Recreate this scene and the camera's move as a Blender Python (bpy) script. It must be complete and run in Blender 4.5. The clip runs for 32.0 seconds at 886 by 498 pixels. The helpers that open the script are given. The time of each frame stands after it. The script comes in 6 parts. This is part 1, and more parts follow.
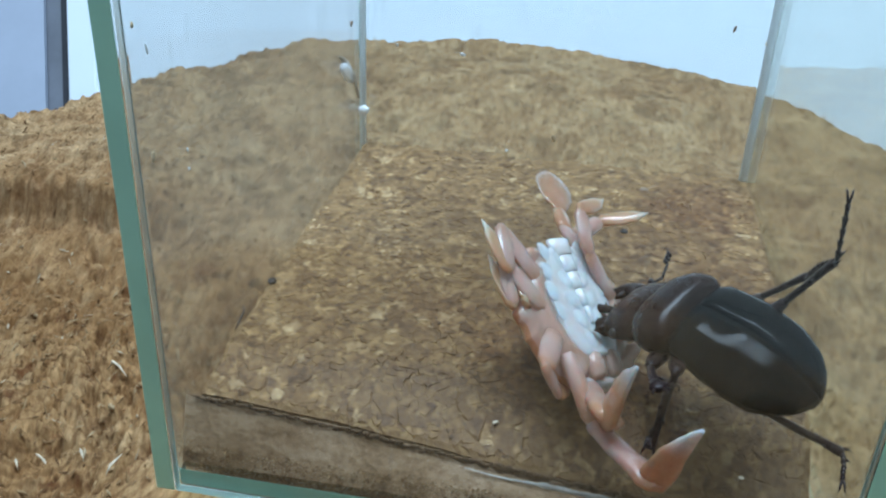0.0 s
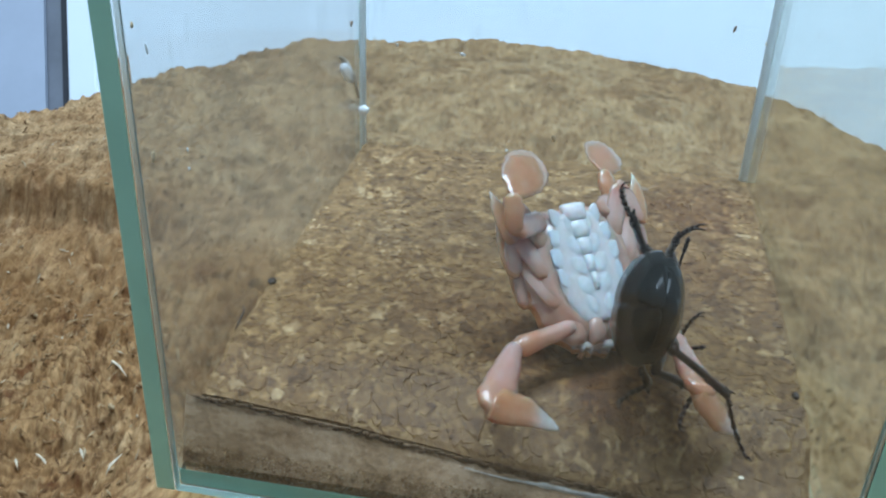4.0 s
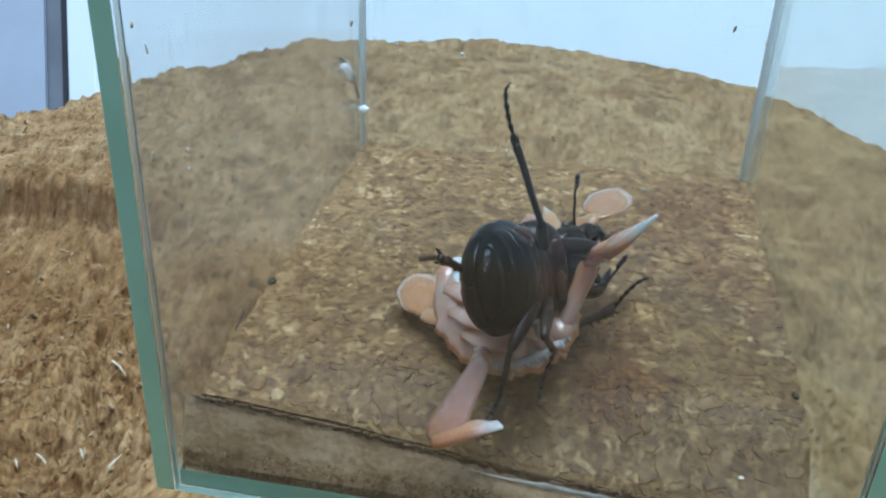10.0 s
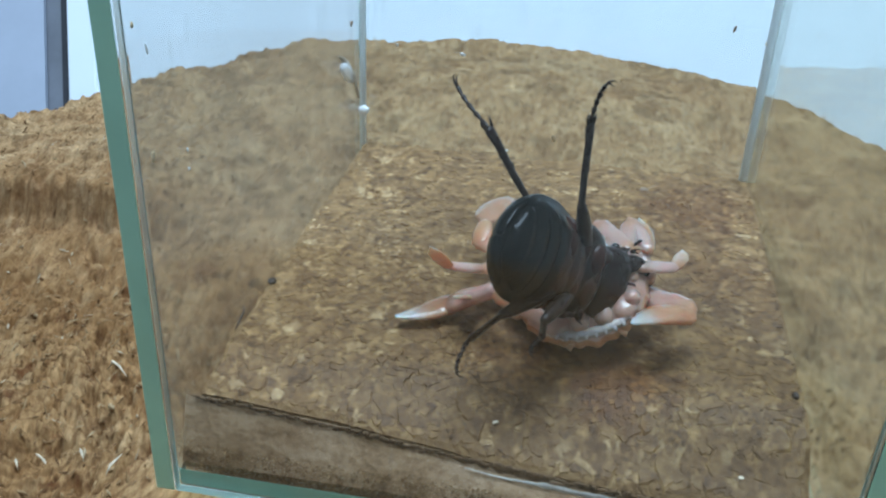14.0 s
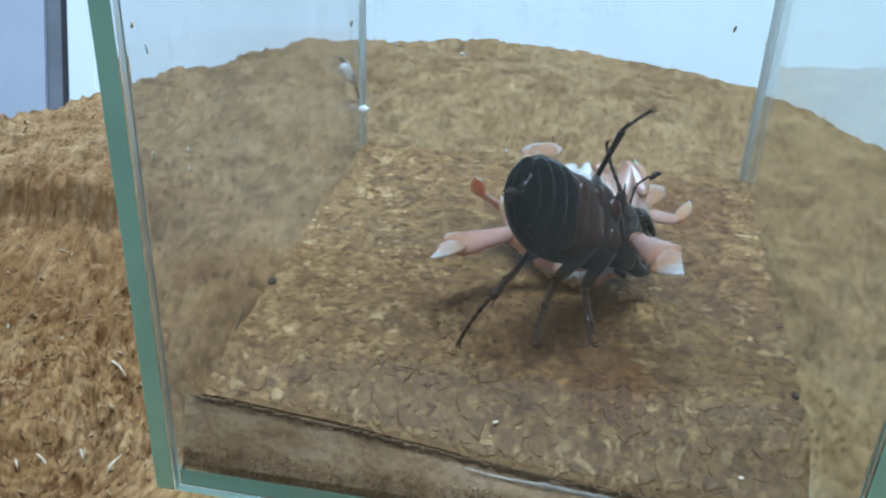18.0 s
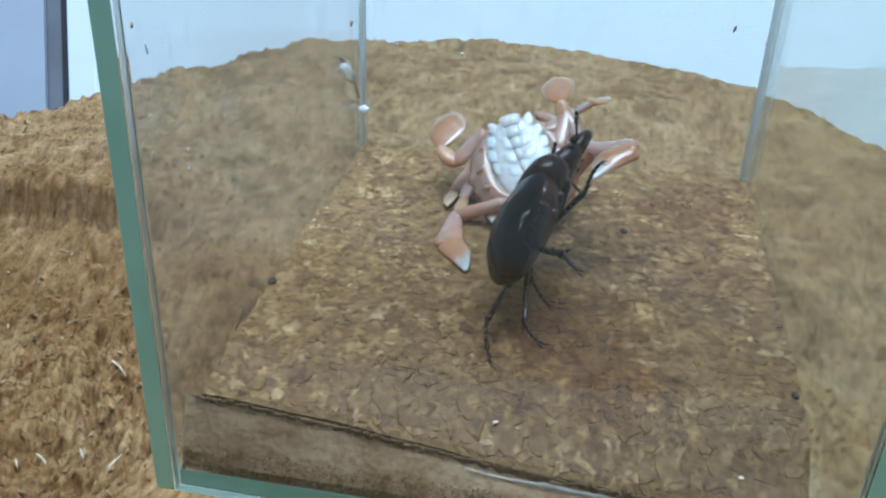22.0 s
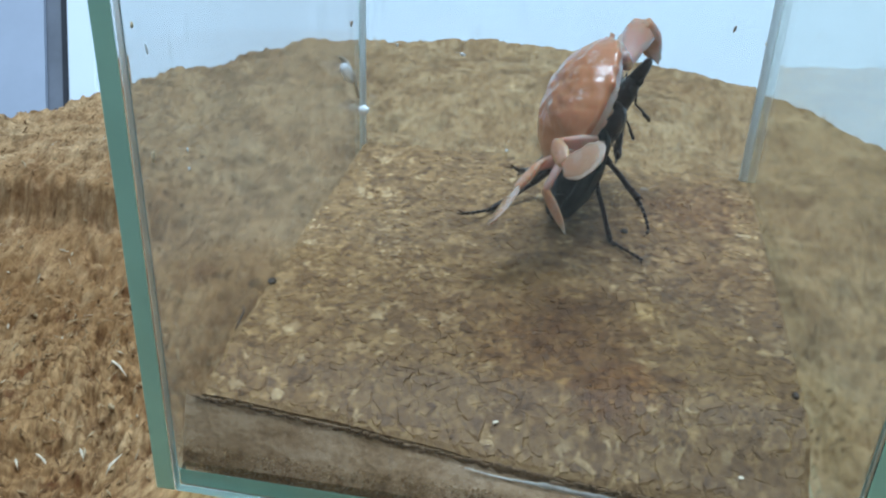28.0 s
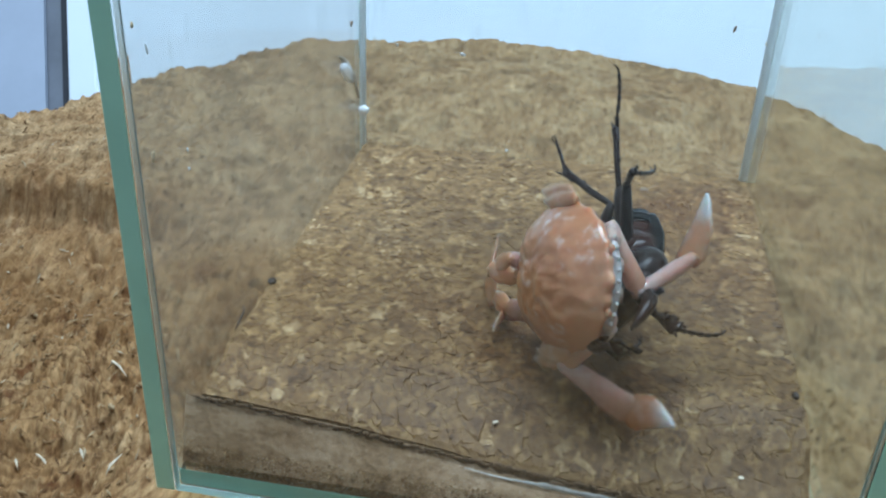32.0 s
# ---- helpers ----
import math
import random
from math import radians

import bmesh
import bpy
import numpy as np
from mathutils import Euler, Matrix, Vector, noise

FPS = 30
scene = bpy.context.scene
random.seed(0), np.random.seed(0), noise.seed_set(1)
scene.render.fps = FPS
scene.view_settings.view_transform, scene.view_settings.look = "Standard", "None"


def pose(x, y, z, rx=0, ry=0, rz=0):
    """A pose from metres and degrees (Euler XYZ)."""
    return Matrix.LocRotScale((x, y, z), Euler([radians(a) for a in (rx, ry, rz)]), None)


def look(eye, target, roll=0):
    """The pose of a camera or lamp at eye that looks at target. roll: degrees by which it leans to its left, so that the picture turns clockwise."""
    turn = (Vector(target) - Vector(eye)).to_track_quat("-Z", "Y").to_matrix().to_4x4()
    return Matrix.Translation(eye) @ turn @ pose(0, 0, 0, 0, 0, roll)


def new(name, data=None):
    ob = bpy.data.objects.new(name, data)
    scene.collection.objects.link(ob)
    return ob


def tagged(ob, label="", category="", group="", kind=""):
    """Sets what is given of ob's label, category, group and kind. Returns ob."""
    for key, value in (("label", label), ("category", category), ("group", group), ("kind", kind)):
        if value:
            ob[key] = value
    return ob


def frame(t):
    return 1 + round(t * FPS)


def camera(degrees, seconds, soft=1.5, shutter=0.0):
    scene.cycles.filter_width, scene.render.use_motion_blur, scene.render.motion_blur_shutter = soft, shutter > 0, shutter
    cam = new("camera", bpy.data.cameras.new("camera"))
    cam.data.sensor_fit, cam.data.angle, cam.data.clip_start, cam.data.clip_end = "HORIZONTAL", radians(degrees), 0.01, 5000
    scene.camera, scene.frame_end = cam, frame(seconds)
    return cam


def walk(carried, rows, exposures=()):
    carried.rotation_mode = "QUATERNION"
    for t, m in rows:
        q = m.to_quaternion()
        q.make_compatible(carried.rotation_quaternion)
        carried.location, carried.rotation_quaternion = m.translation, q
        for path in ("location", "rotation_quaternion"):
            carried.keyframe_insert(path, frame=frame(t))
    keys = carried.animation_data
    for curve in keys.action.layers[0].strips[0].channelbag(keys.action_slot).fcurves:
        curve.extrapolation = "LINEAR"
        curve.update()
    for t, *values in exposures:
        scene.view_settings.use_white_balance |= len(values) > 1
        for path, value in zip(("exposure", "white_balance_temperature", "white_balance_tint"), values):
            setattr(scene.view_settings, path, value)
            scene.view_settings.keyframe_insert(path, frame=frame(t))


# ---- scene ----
# ---- camera: it stands still before the small tank ----
EYE = Vector((0.0569, -0.1108, 0.0910))
WAY = Vector((-0.13920, 0.86646, -0.47944))
cam = camera(50.45, 32.0, soft=2.1, shutter=0.5)
walk(cam, [(0, look(EYE, EYE + WAY, 2.43)), (32.0, look(EYE, EYE + WAY, 2.43))], [(0, 0.0, 6500, 10), (32.0, 0.0, 6500, 10)])

# ---- light: one long tube lamp under the ceiling of a white room ----
world = bpy.data.worlds.new("world")
scene.world = world
world.use_nodes = True
world.node_tree.nodes["Background"].inputs[0].default_value = (0.75, 0.88, 1.0, 1)
world.node_tree.nodes["Background"].inputs[1].default_value = 0.25


def area_lamp(name, place, target, sx, sy, power, colour):
    data = bpy.data.lights.new(name, "AREA")
    data.shape, data.size, data.size_y, data.energy, data.color = "RECTANGLE", sx, sy, power, colour
    ob = new(name, data)
    ob.matrix_world = look(place, target)
    return tagged(ob, "cool white glow of the ceiling tube lamp", "lamp light", kind="structure")


area_lamp("ceiling_lamp_light", (0.02, 0.15, 1.50), (0.03, 0.13, 0), 1.2, 0.40, 38, (0.633, 0.845, 1.075))


# ---- materials ----
def nodes_of(name, rough=0.6, metal=0.0, spec=0.5):
    m = bpy.data.materials.new(name)
    m.use_nodes = True
    n = m.node_tree.nodes
    b = n["Principled BSDF"]
    b.inputs["Roughness"].default_value, b.inputs["Metallic"].default_value = rough, metal
    b.inputs["Specular IOR Level"].default_value = spec
    return m, n, m.node_tree.links, b


def noise_tex(n, l, scale, detail=6, rough=0.6, stretch=None, coord="Object", w=0.0):
    tc = n.new("ShaderNodeTexCoord")
    mp = n.new("ShaderNodeMapping")
    mp.inputs["Scale"].default_value = stretch or (1, 1, 1)
    mp.inputs["Location"].default_value = (w, w * 0.7, w * 0.3)
    t = n.new("ShaderNodeTexNoise")
    t.inputs["Scale"].default_value, t.inputs["Detail"].default_value, t.inputs["Roughness"].default_value = scale, detail, rough
    l.new(tc.outputs[coord], mp.inputs["Vector"])
    l.new(mp.outputs["Vector"], t.inputs["Vector"])
    return t


def ramp(n, l, src, stops):
    r = n.new("ShaderNodeValToRGB")
    while len(r.color_ramp.elements) < len(stops):
        r.color_ramp.elements.new(0.5)
    for e, (pos, col) in zip(r.color_ramp.elements, stops):
        e.position, e.color = pos, (*col, 1)
    l.new(src, r.inputs["Fac"])
    return r


def mix(n, l, fac, a, b, blend="MIX"):
    m = n.new("ShaderNodeMix")
    m.data_type, m.blend_type = "RGBA", blend
    for i, v in ((0, fac), (6, a), (7, b)):
        if hasattr(v, "is_linked"):
            l.new(v, m.inputs[i])
        else:
            m.inputs[i].default_value = v if i == 0 else (*v, 1)
    return m.outputs[2]


def bump(n, l, b, src, strength, dist):
    u = n.new("ShaderNodeBump")
    u.inputs["Strength"].default_value, u.inputs["Distance"].default_value = strength, dist
    l.new(src, u.inputs["Height"])
    l.new(u.outputs["Normal"], b.inputs["Normal"])
    return u


def wood_material(name):
    m, n, l, b = nodes_of(name, 0.85, spec=0.2)
    big = noise_tex(n, l, 22, 5, 0.6)
    fine = noise_tex(n, l, 260, 8, 0.74, (2.0, 0.50, 0.35))
    fib = noise_tex(n, l, 800, 5, 0.65, (1.4, 0.5, 0.3), w=3)
    c1 = ramp(n, l, big.outputs["Fac"], [(0.30, (0.28, 0.155, 0.068)), (0.45, (0.42, 0.258, 0.122)), (0.60, (0.53, 0.360, 0.190)), (0.74, (0.65, 0.50, 0.31))])
    c2 = ramp(n, l, fine.outputs["Fac"], [(0.32, (0.24, 0.15, 0.085)), (0.44, (0.66, 0.56, 0.45)), (0.53, (1, 1, 1)), (0.72, (1.2, 1.2, 1.2))])
    col = mix(n, l, 0.85, c1.outputs["Color"], c2.outputs["Color"], "MULTIPLY")
    c3 = ramp(n, l, fib.outputs["Fac"], [(0.33, (0.42, 0.31, 0.22)), (0.48, (0.95, 0.93, 0.90)), (0.66, (1.35, 1.35, 1.35))])
    col = mix(n, l, 0.55, col, c3.outputs["Color"], "MULTIPLY")
    # pale streaks of broken fibre
    pale = noise_tex(n, l, 110, 7, 0.7, (1.8, 0.8, 0.5), w=7)
    pf = ramp(n, l, pale.outputs["Fac"], [(0.53, (0, 0, 0)), (0.70, (0.8, 0.8, 0.8))])
    col = mix(n, l, pf.outputs["Color"], col, (0.58, 0.44, 0.27))
    # rotten red-brown pockets between the clumps
    rot = noise_tex(n, l, 150, 7, 0.68, (1.5, 0.8, 0.6), w=12)
    rf = ramp(n, l, rot.outputs["Fac"], [(0.33, (1, 1, 1)), (0.44, (0, 0, 0))])
    col = mix(n, l, rf.outputs["Color"], col, (0.19, 0.080, 0.028))
    # growth rings round the knot
    tk = n.new("ShaderNodeTexCoord")
    knot = n.new("ShaderNodeVectorMath")
    knot.operation = "DISTANCE"
    knot.inputs[1].default_value = (-0.033, 0.003, -0.018)
    l.new(tk.outputs["Object"], knot.inputs[0])
    wob = noise_tex(n, l, 130, 4, 0.6, w=21)
    ph = n.new("ShaderNodeMath")
    ph.operation = "MULTIPLY_ADD"
    ph.inputs[1].default_value = 3100.0
    l.new(knot.outputs["Value"], ph.inputs[0])
    wm = n.new("ShaderNodeMath")
    wm.operation = "MULTIPLY"
    wm.inputs[1].default_value = 7.0
    l.new(wob.outputs["Fac"], wm.inputs[0])
    l.new(wm.outputs["Value"], ph.inputs[2])
    sn = n.new("ShaderNodeMath")
    sn.operation = "SINE"
    l.new(ph.outputs["Value"], sn.inputs[0])
    tone = ramp(n, l, sn.outputs["Value"], [(0.0, (1.12, 1.12, 1.12)), (0.5, (0.86, 0.82, 0.78)), (1.0, (0.66, 0.58, 0.52))])
    fade = n.new("ShaderNodeMapRange")
    fade.inputs["From Min"].default_value, fade.inputs["From Max"].default_value = 0.020, 0.045
    fade.inputs["To Min"].default_value, fade.inputs["To Max"].default_value = 0.75, 0.0
    l.new(knot.outputs["Value"], fade.inputs["Value"])
    col = mix(n, l, fade.outputs["Result"], col, mix(n, l, 1.0, col, tone.outputs["Color"], "MULTIPLY"))
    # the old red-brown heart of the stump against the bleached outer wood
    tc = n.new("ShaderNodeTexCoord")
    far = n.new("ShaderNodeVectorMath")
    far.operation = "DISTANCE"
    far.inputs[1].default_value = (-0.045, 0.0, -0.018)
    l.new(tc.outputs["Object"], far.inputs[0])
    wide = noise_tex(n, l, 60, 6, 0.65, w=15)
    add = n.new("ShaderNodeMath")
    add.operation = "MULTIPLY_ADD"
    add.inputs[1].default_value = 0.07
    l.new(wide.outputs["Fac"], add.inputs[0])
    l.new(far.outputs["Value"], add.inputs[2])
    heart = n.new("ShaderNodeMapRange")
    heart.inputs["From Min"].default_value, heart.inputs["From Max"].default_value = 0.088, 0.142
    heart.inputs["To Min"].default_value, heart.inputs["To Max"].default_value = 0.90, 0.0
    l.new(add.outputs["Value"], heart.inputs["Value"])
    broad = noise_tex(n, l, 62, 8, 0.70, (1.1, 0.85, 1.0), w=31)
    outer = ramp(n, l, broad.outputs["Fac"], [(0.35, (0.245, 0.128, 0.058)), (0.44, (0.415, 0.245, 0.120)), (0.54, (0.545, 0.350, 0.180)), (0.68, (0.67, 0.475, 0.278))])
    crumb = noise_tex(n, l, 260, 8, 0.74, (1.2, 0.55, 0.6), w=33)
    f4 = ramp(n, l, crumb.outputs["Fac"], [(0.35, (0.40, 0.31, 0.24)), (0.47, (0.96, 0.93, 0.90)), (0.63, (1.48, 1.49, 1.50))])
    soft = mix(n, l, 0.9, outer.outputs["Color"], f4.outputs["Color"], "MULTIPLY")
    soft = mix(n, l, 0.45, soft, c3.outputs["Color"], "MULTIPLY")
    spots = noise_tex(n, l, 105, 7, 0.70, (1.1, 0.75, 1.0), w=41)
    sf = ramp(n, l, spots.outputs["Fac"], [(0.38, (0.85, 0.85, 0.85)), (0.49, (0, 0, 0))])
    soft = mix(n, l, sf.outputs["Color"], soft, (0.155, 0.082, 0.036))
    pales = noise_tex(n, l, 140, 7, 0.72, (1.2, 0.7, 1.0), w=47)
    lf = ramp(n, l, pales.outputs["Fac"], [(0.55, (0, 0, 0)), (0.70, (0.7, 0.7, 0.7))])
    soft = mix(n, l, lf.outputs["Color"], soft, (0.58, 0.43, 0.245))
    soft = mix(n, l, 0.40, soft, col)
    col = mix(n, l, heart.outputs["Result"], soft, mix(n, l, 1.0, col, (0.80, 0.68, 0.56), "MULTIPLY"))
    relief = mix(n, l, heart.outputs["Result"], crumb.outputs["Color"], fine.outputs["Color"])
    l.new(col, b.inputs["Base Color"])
    bump(n, l, b, relief, 1.0, 0.0024)
    return m


STAINS_AND_TONES = [
    (0.060, 0.006, 0.084, (0.64, 0.61, 0.56), 0.85),      # broad darker tone over the front half
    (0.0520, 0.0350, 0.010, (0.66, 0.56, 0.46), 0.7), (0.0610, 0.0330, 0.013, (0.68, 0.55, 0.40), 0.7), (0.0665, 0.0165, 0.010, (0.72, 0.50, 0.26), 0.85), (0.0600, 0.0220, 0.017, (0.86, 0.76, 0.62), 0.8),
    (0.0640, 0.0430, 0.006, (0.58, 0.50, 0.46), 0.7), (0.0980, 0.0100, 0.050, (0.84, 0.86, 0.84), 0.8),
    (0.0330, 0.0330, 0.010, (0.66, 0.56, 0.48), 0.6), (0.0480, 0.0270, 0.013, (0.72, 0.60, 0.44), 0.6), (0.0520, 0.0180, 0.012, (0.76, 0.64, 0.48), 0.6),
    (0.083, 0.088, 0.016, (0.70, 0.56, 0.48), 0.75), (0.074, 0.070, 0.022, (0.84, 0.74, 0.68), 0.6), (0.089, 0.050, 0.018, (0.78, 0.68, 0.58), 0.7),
    # two small spots, lighter and bluer than the cork
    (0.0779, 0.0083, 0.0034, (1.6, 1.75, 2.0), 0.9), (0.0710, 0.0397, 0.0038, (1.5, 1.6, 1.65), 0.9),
]


def stained_and_toned(n, l, col):
    """Wet brown patches that the fight has left on the cork, broad darker tones at the front and right, and two paler
    bluish spots.
    """
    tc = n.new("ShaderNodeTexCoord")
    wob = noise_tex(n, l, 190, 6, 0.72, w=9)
    for px, py, size, tone, amount in STAINS_AND_TONES:
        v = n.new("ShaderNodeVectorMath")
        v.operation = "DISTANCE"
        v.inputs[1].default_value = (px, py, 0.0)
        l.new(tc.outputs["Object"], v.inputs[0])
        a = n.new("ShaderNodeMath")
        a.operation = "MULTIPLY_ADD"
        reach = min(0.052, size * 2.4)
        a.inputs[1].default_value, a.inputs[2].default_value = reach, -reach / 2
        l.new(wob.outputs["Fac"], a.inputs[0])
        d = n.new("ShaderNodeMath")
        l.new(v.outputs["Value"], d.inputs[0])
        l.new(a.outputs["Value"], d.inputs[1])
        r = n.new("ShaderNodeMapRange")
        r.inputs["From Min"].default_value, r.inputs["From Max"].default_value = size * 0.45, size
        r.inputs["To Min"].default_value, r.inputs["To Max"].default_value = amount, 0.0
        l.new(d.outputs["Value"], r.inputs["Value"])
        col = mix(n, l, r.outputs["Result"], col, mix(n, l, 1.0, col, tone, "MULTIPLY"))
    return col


def cork_material(name, dark=1.0):
    m, n, l, b = nodes_of(name, 0.72, spec=0.3)
    vor = n.new("ShaderNodeTexVoronoi")
    vor.inputs["Scale"].default_value = 480
    warp = noise_tex(n, l, 200, 3, 0.5)
    tc = n.new("ShaderNodeTexCoord")
    add = n.new("ShaderNodeMix")
    add.data_type = "RGBA"
    add.inputs[0].default_value = 0.012
    l.new(tc.outputs["Object"], add.inputs[6])
    l.new(warp.outputs["Color"], add.inputs[7])
    l.new(add.outputs[2], vor.inputs["Vector"])
    r = ramp(n, l, vor.outputs["Color"], [(0.05, (0.17, 0.090, 0.035)), (0.35, (0.26, 0.150, 0.062)), (0.65, (0.33, 0.200, 0.086)), (0.95, (0.44, 0.29, 0.140))])
    big = noise_tex(n, l, 30, 4, 0.6)
    wet = ramp(n, l, big.outputs["Fac"], [(0.35, (0.62, 0.55, 0.48)), (0.6, (1, 1, 1))])
    col = mix(n, l, 0.7, r.outputs["Color"], wet.outputs["Color"], "MULTIPLY")
    fine = noise_tex(n, l, 1500, 5, 0.6)
    f2 = ramp(n, l, fine.outputs["Fac"], [(0.3, (0.5, 0.42, 0.36)), (0.55, (1, 1, 1))])
    col = mix(n, l, 0.6, col, f2.outputs["Color"], "MULTIPLY")
    l.new(stained_and_toned(n, l, col), b.inputs["Base Color"])
    bump(n, l, b, vor.outputs["Distance"], 0.5, 0.0006)
    return m


def granule_material(name):
    m, n, l, b = nodes_of(name, 0.55, spec=0.35)
    g = n.new("ShaderNodeNewGeometry")
    r = ramp(n, l, g.outputs["Random Per Island"], [(0.0, (0.115, 0.056, 0.022)), (0.12, (0.195, 0.106, 0.043)), (0.40, (0.255, 0.148, 0.063)), (0.75, (0.345, 0.212, 0.096)), (0.92, (0.47, 0.310, 0.155)), (1.0, (0.68, 0.52, 0.33))])
    big = noise_tex(n, l, 26, 4, 0.6)
    wet = ramp(n, l, big.outputs["Fac"], [(0.36, (0.62, 0.56, 0.48)), (0.62, (1, 1, 1))])
    col = mix(n, l, 0.7, r.outputs["Color"], wet.outputs["Color"], "MULTIPLY")
    # patches that pass over the edges of the chips
    patch = noise_tex(n, l, 300, 6, 0.70, w=14)
    pt = ramp(n, l, patch.outputs["Fac"], [(0.30, (0.105, 0.052, 0.019)), (0.43, (0.22, 0.122, 0.047)), (0.55, (0.30, 0.180, 0.076)), (0.70, (0.43, 0.285, 0.140))])
    col = mix(n, l, 0.35, col, pt.outputs["Color"])
    # broken pieces of many tones inside the larger chips, and the gaps between them
    for cells, low, high, w in ((430, 0.76, 1.27, 0.0009), (1000, 0.74, 1.32, 0.0004)):
        vor = n.new("ShaderNodeTexVoronoi")
        vor.inputs["Scale"].default_value = cells
        warp = noise_tex(n, l, cells * 1.2, 3, 0.6, w=cells * 0.01)
        tc = n.new("ShaderNodeTexCoord")
        l.new(mix(n, l, w, tc.outputs["Object"], warp.outputs["Color"]), vor.inputs["Vector"])
        tones = ramp(n, l, vor.outputs["Color"], [(0.08, (low, low * 0.93, low * 0.86)), (0.35, (0.92, 0.90, 0.88)), (0.65, (1.03, 1.03, 1.03)), (0.92, (high, high * 1.03, high * 1.06))])
        col = mix(n, l, 1.0, col, tones.outputs["Color"], "MULTIPLY")
    gaps = noise_tex(n, l, 640, 7, 0.74, w=18)
    gf = ramp(n, l, gaps.outputs["Fac"], [(0.34, (0.9, 0.9, 0.9)), (0.40, (0, 0, 0))])
    col = mix(n, l, gf.outputs["Color"], col, (0.085, 0.045, 0.020))
    # dark pores and pale scuffs inside each chip
    blot = noise_tex(n, l, 900, 6, 0.72, w=4)
    f0 = ramp(n, l, blot.outputs["Fac"], [(0.33, (0.34, 0.24, 0.17)), (0.43, (0.86, 0.82, 0.77)), (0.56, (1.03, 1.02, 1.0)), (0.70, (1.32, 1.34, 1.36))])
    col = mix(n, l, 0.65, col, f0.outputs["Color"], "MULTIPLY")
    fine = noise_tex(n, l, 2600, 5, 0.65)
    f2 = ramp(n, l, fine.outputs["Fac"], [(0.3, (0.55, 0.47, 0.40)), (0.5, (0.95, 0.95, 0.95)), (0.7, (1.06, 1.06, 1.06))])
    col = mix(n, l, 0.6, col, f2.outputs["Color"], "MULTIPLY")
    col = mix(n, l, 1.0, col, (0.98, 0.95, 0.87), "MULTIPLY")
    l.new(stained_and_toned(n, l, col), b.inputs["Base Color"])
    bump(n, l, b, mix(n, l, 0.4, blot.outputs["Color"], fine.outputs["Color"]), 0.55, 0.0006)
    return m


def pane_material(name, haze, tint=(0.975, 1.0, 0.985), gloss=0.25, bend=1.45):
    m, n, l, b = nodes_of(name, 0.0)
    out = n["Material Output"]
    b.inputs["Transmission Weight"].default_value, b.inputs["IOR"].default_value = 1.0, bend
    b.inputs["Specular IOR Level"].default_value = gloss
    b.inputs["Base Color"].default_value = (*tint, 1)
    film = n.new("ShaderNodeBsdfDiffuse")
    film.inputs["Color"].default_value = (0.58, 0.565, 0.49, 1)
    a = noise_tex(n, l, 14, 6, 0.65, (1, 1, 0.4))
    f = n.new("ShaderNodeMapRange")
    f.inputs["From Min"].default_value, f.inputs["From Max"].default_value = 0.25, 0.75
    f.inputs["To Min"].default_value, f.inputs["To Max"].default_value = haze * 0.4, haze * 1.6
    l.new(a.outputs["Fac"], f.inputs["Value"])
    # dust and fine wiping streaks
    dust = noise_tex(n, l, 330, 4, 0.6, (1, 1, 0.22), w=6)
    g = n.new("ShaderNodeMapRange")
    g.inputs["From Min"].default_value, g.inputs["From Max"].default_value = 0.64, 0.80
    g.inputs["To Max"].default_value = 0.22
    l.new(dust.outputs["Fac"], g.inputs["Value"])
    both = n.new("ShaderNodeMath")
    l.new(f.outputs["Result"], both.inputs[0])
    l.new(g.outputs["Result"], both.inputs[1])
    s = n.new("ShaderNodeMixShader")
    l.new(both.outputs["Value"], s.inputs["Fac"])
    l.new(b.outputs["BSDF"], s.inputs[1])
    l.new(film.outputs["BSDF"], s.inputs[2])
    l.new(s.outputs["Shader"], out.inputs["Surface"])
    return m


def plain(name, col, rough=0.6, spec=0.4, var=0.12, scale=60, bumpy=0.0, metal=0.0, dist=0.0005, stretch=None):
    m, n, l, b = nodes_of(name, rough, metal, spec)
    t = noise_tex(n, l, scale, 6, 0.65, stretch)
    lo, hi = [c * (1 - var) for c in col], [min(1, c * (1 + var)) for c in col]
    r = ramp(n, l, t.outputs["Fac"], [(0.3, lo), (0.7, hi)])
    l.new(r.outputs["Color"], b.inputs["Base Color"])
    if bumpy:
        bump(n, l, b, t.outputs["Fac"], bumpy, dist)
    return m


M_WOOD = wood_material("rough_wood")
M_BARK = plain("bark", (0.10, 0.065, 0.04), 0.9, 0.2, 0.5, 40, 0.8, dist=0.01)
def splinter_material(name, k=1.0):
    m, n, l, b = nodes_of(name, 0.8, spec=0.2)
    g = n.new("ShaderNodeNewGeometry")
    r = ramp(n, l, g.outputs["Random Per Island"], [(p, [c * k for c in q]) for p, q in ((0.0, (0.17, 0.083, 0.035)), (0.3, (0.31, 0.170, 0.074)), (0.7, (0.40, 0.245, 0.115)), (0.95, (0.50, 0.36, 0.20)), (1.0, (0.66, 0.54, 0.38)))])
    t = noise_tex(n, l, 900, 4, 0.6)
    r2 = ramp(n, l, t.outputs["Fac"], [(0.3, (0.6, 0.55, 0.5)), (0.6, (1, 1, 1))])
    l.new(mix(n, l, 0.6, r.outputs["Color"], r2.outputs["Color"], "MULTIPLY"), b.inputs["Base Color"])
    return m


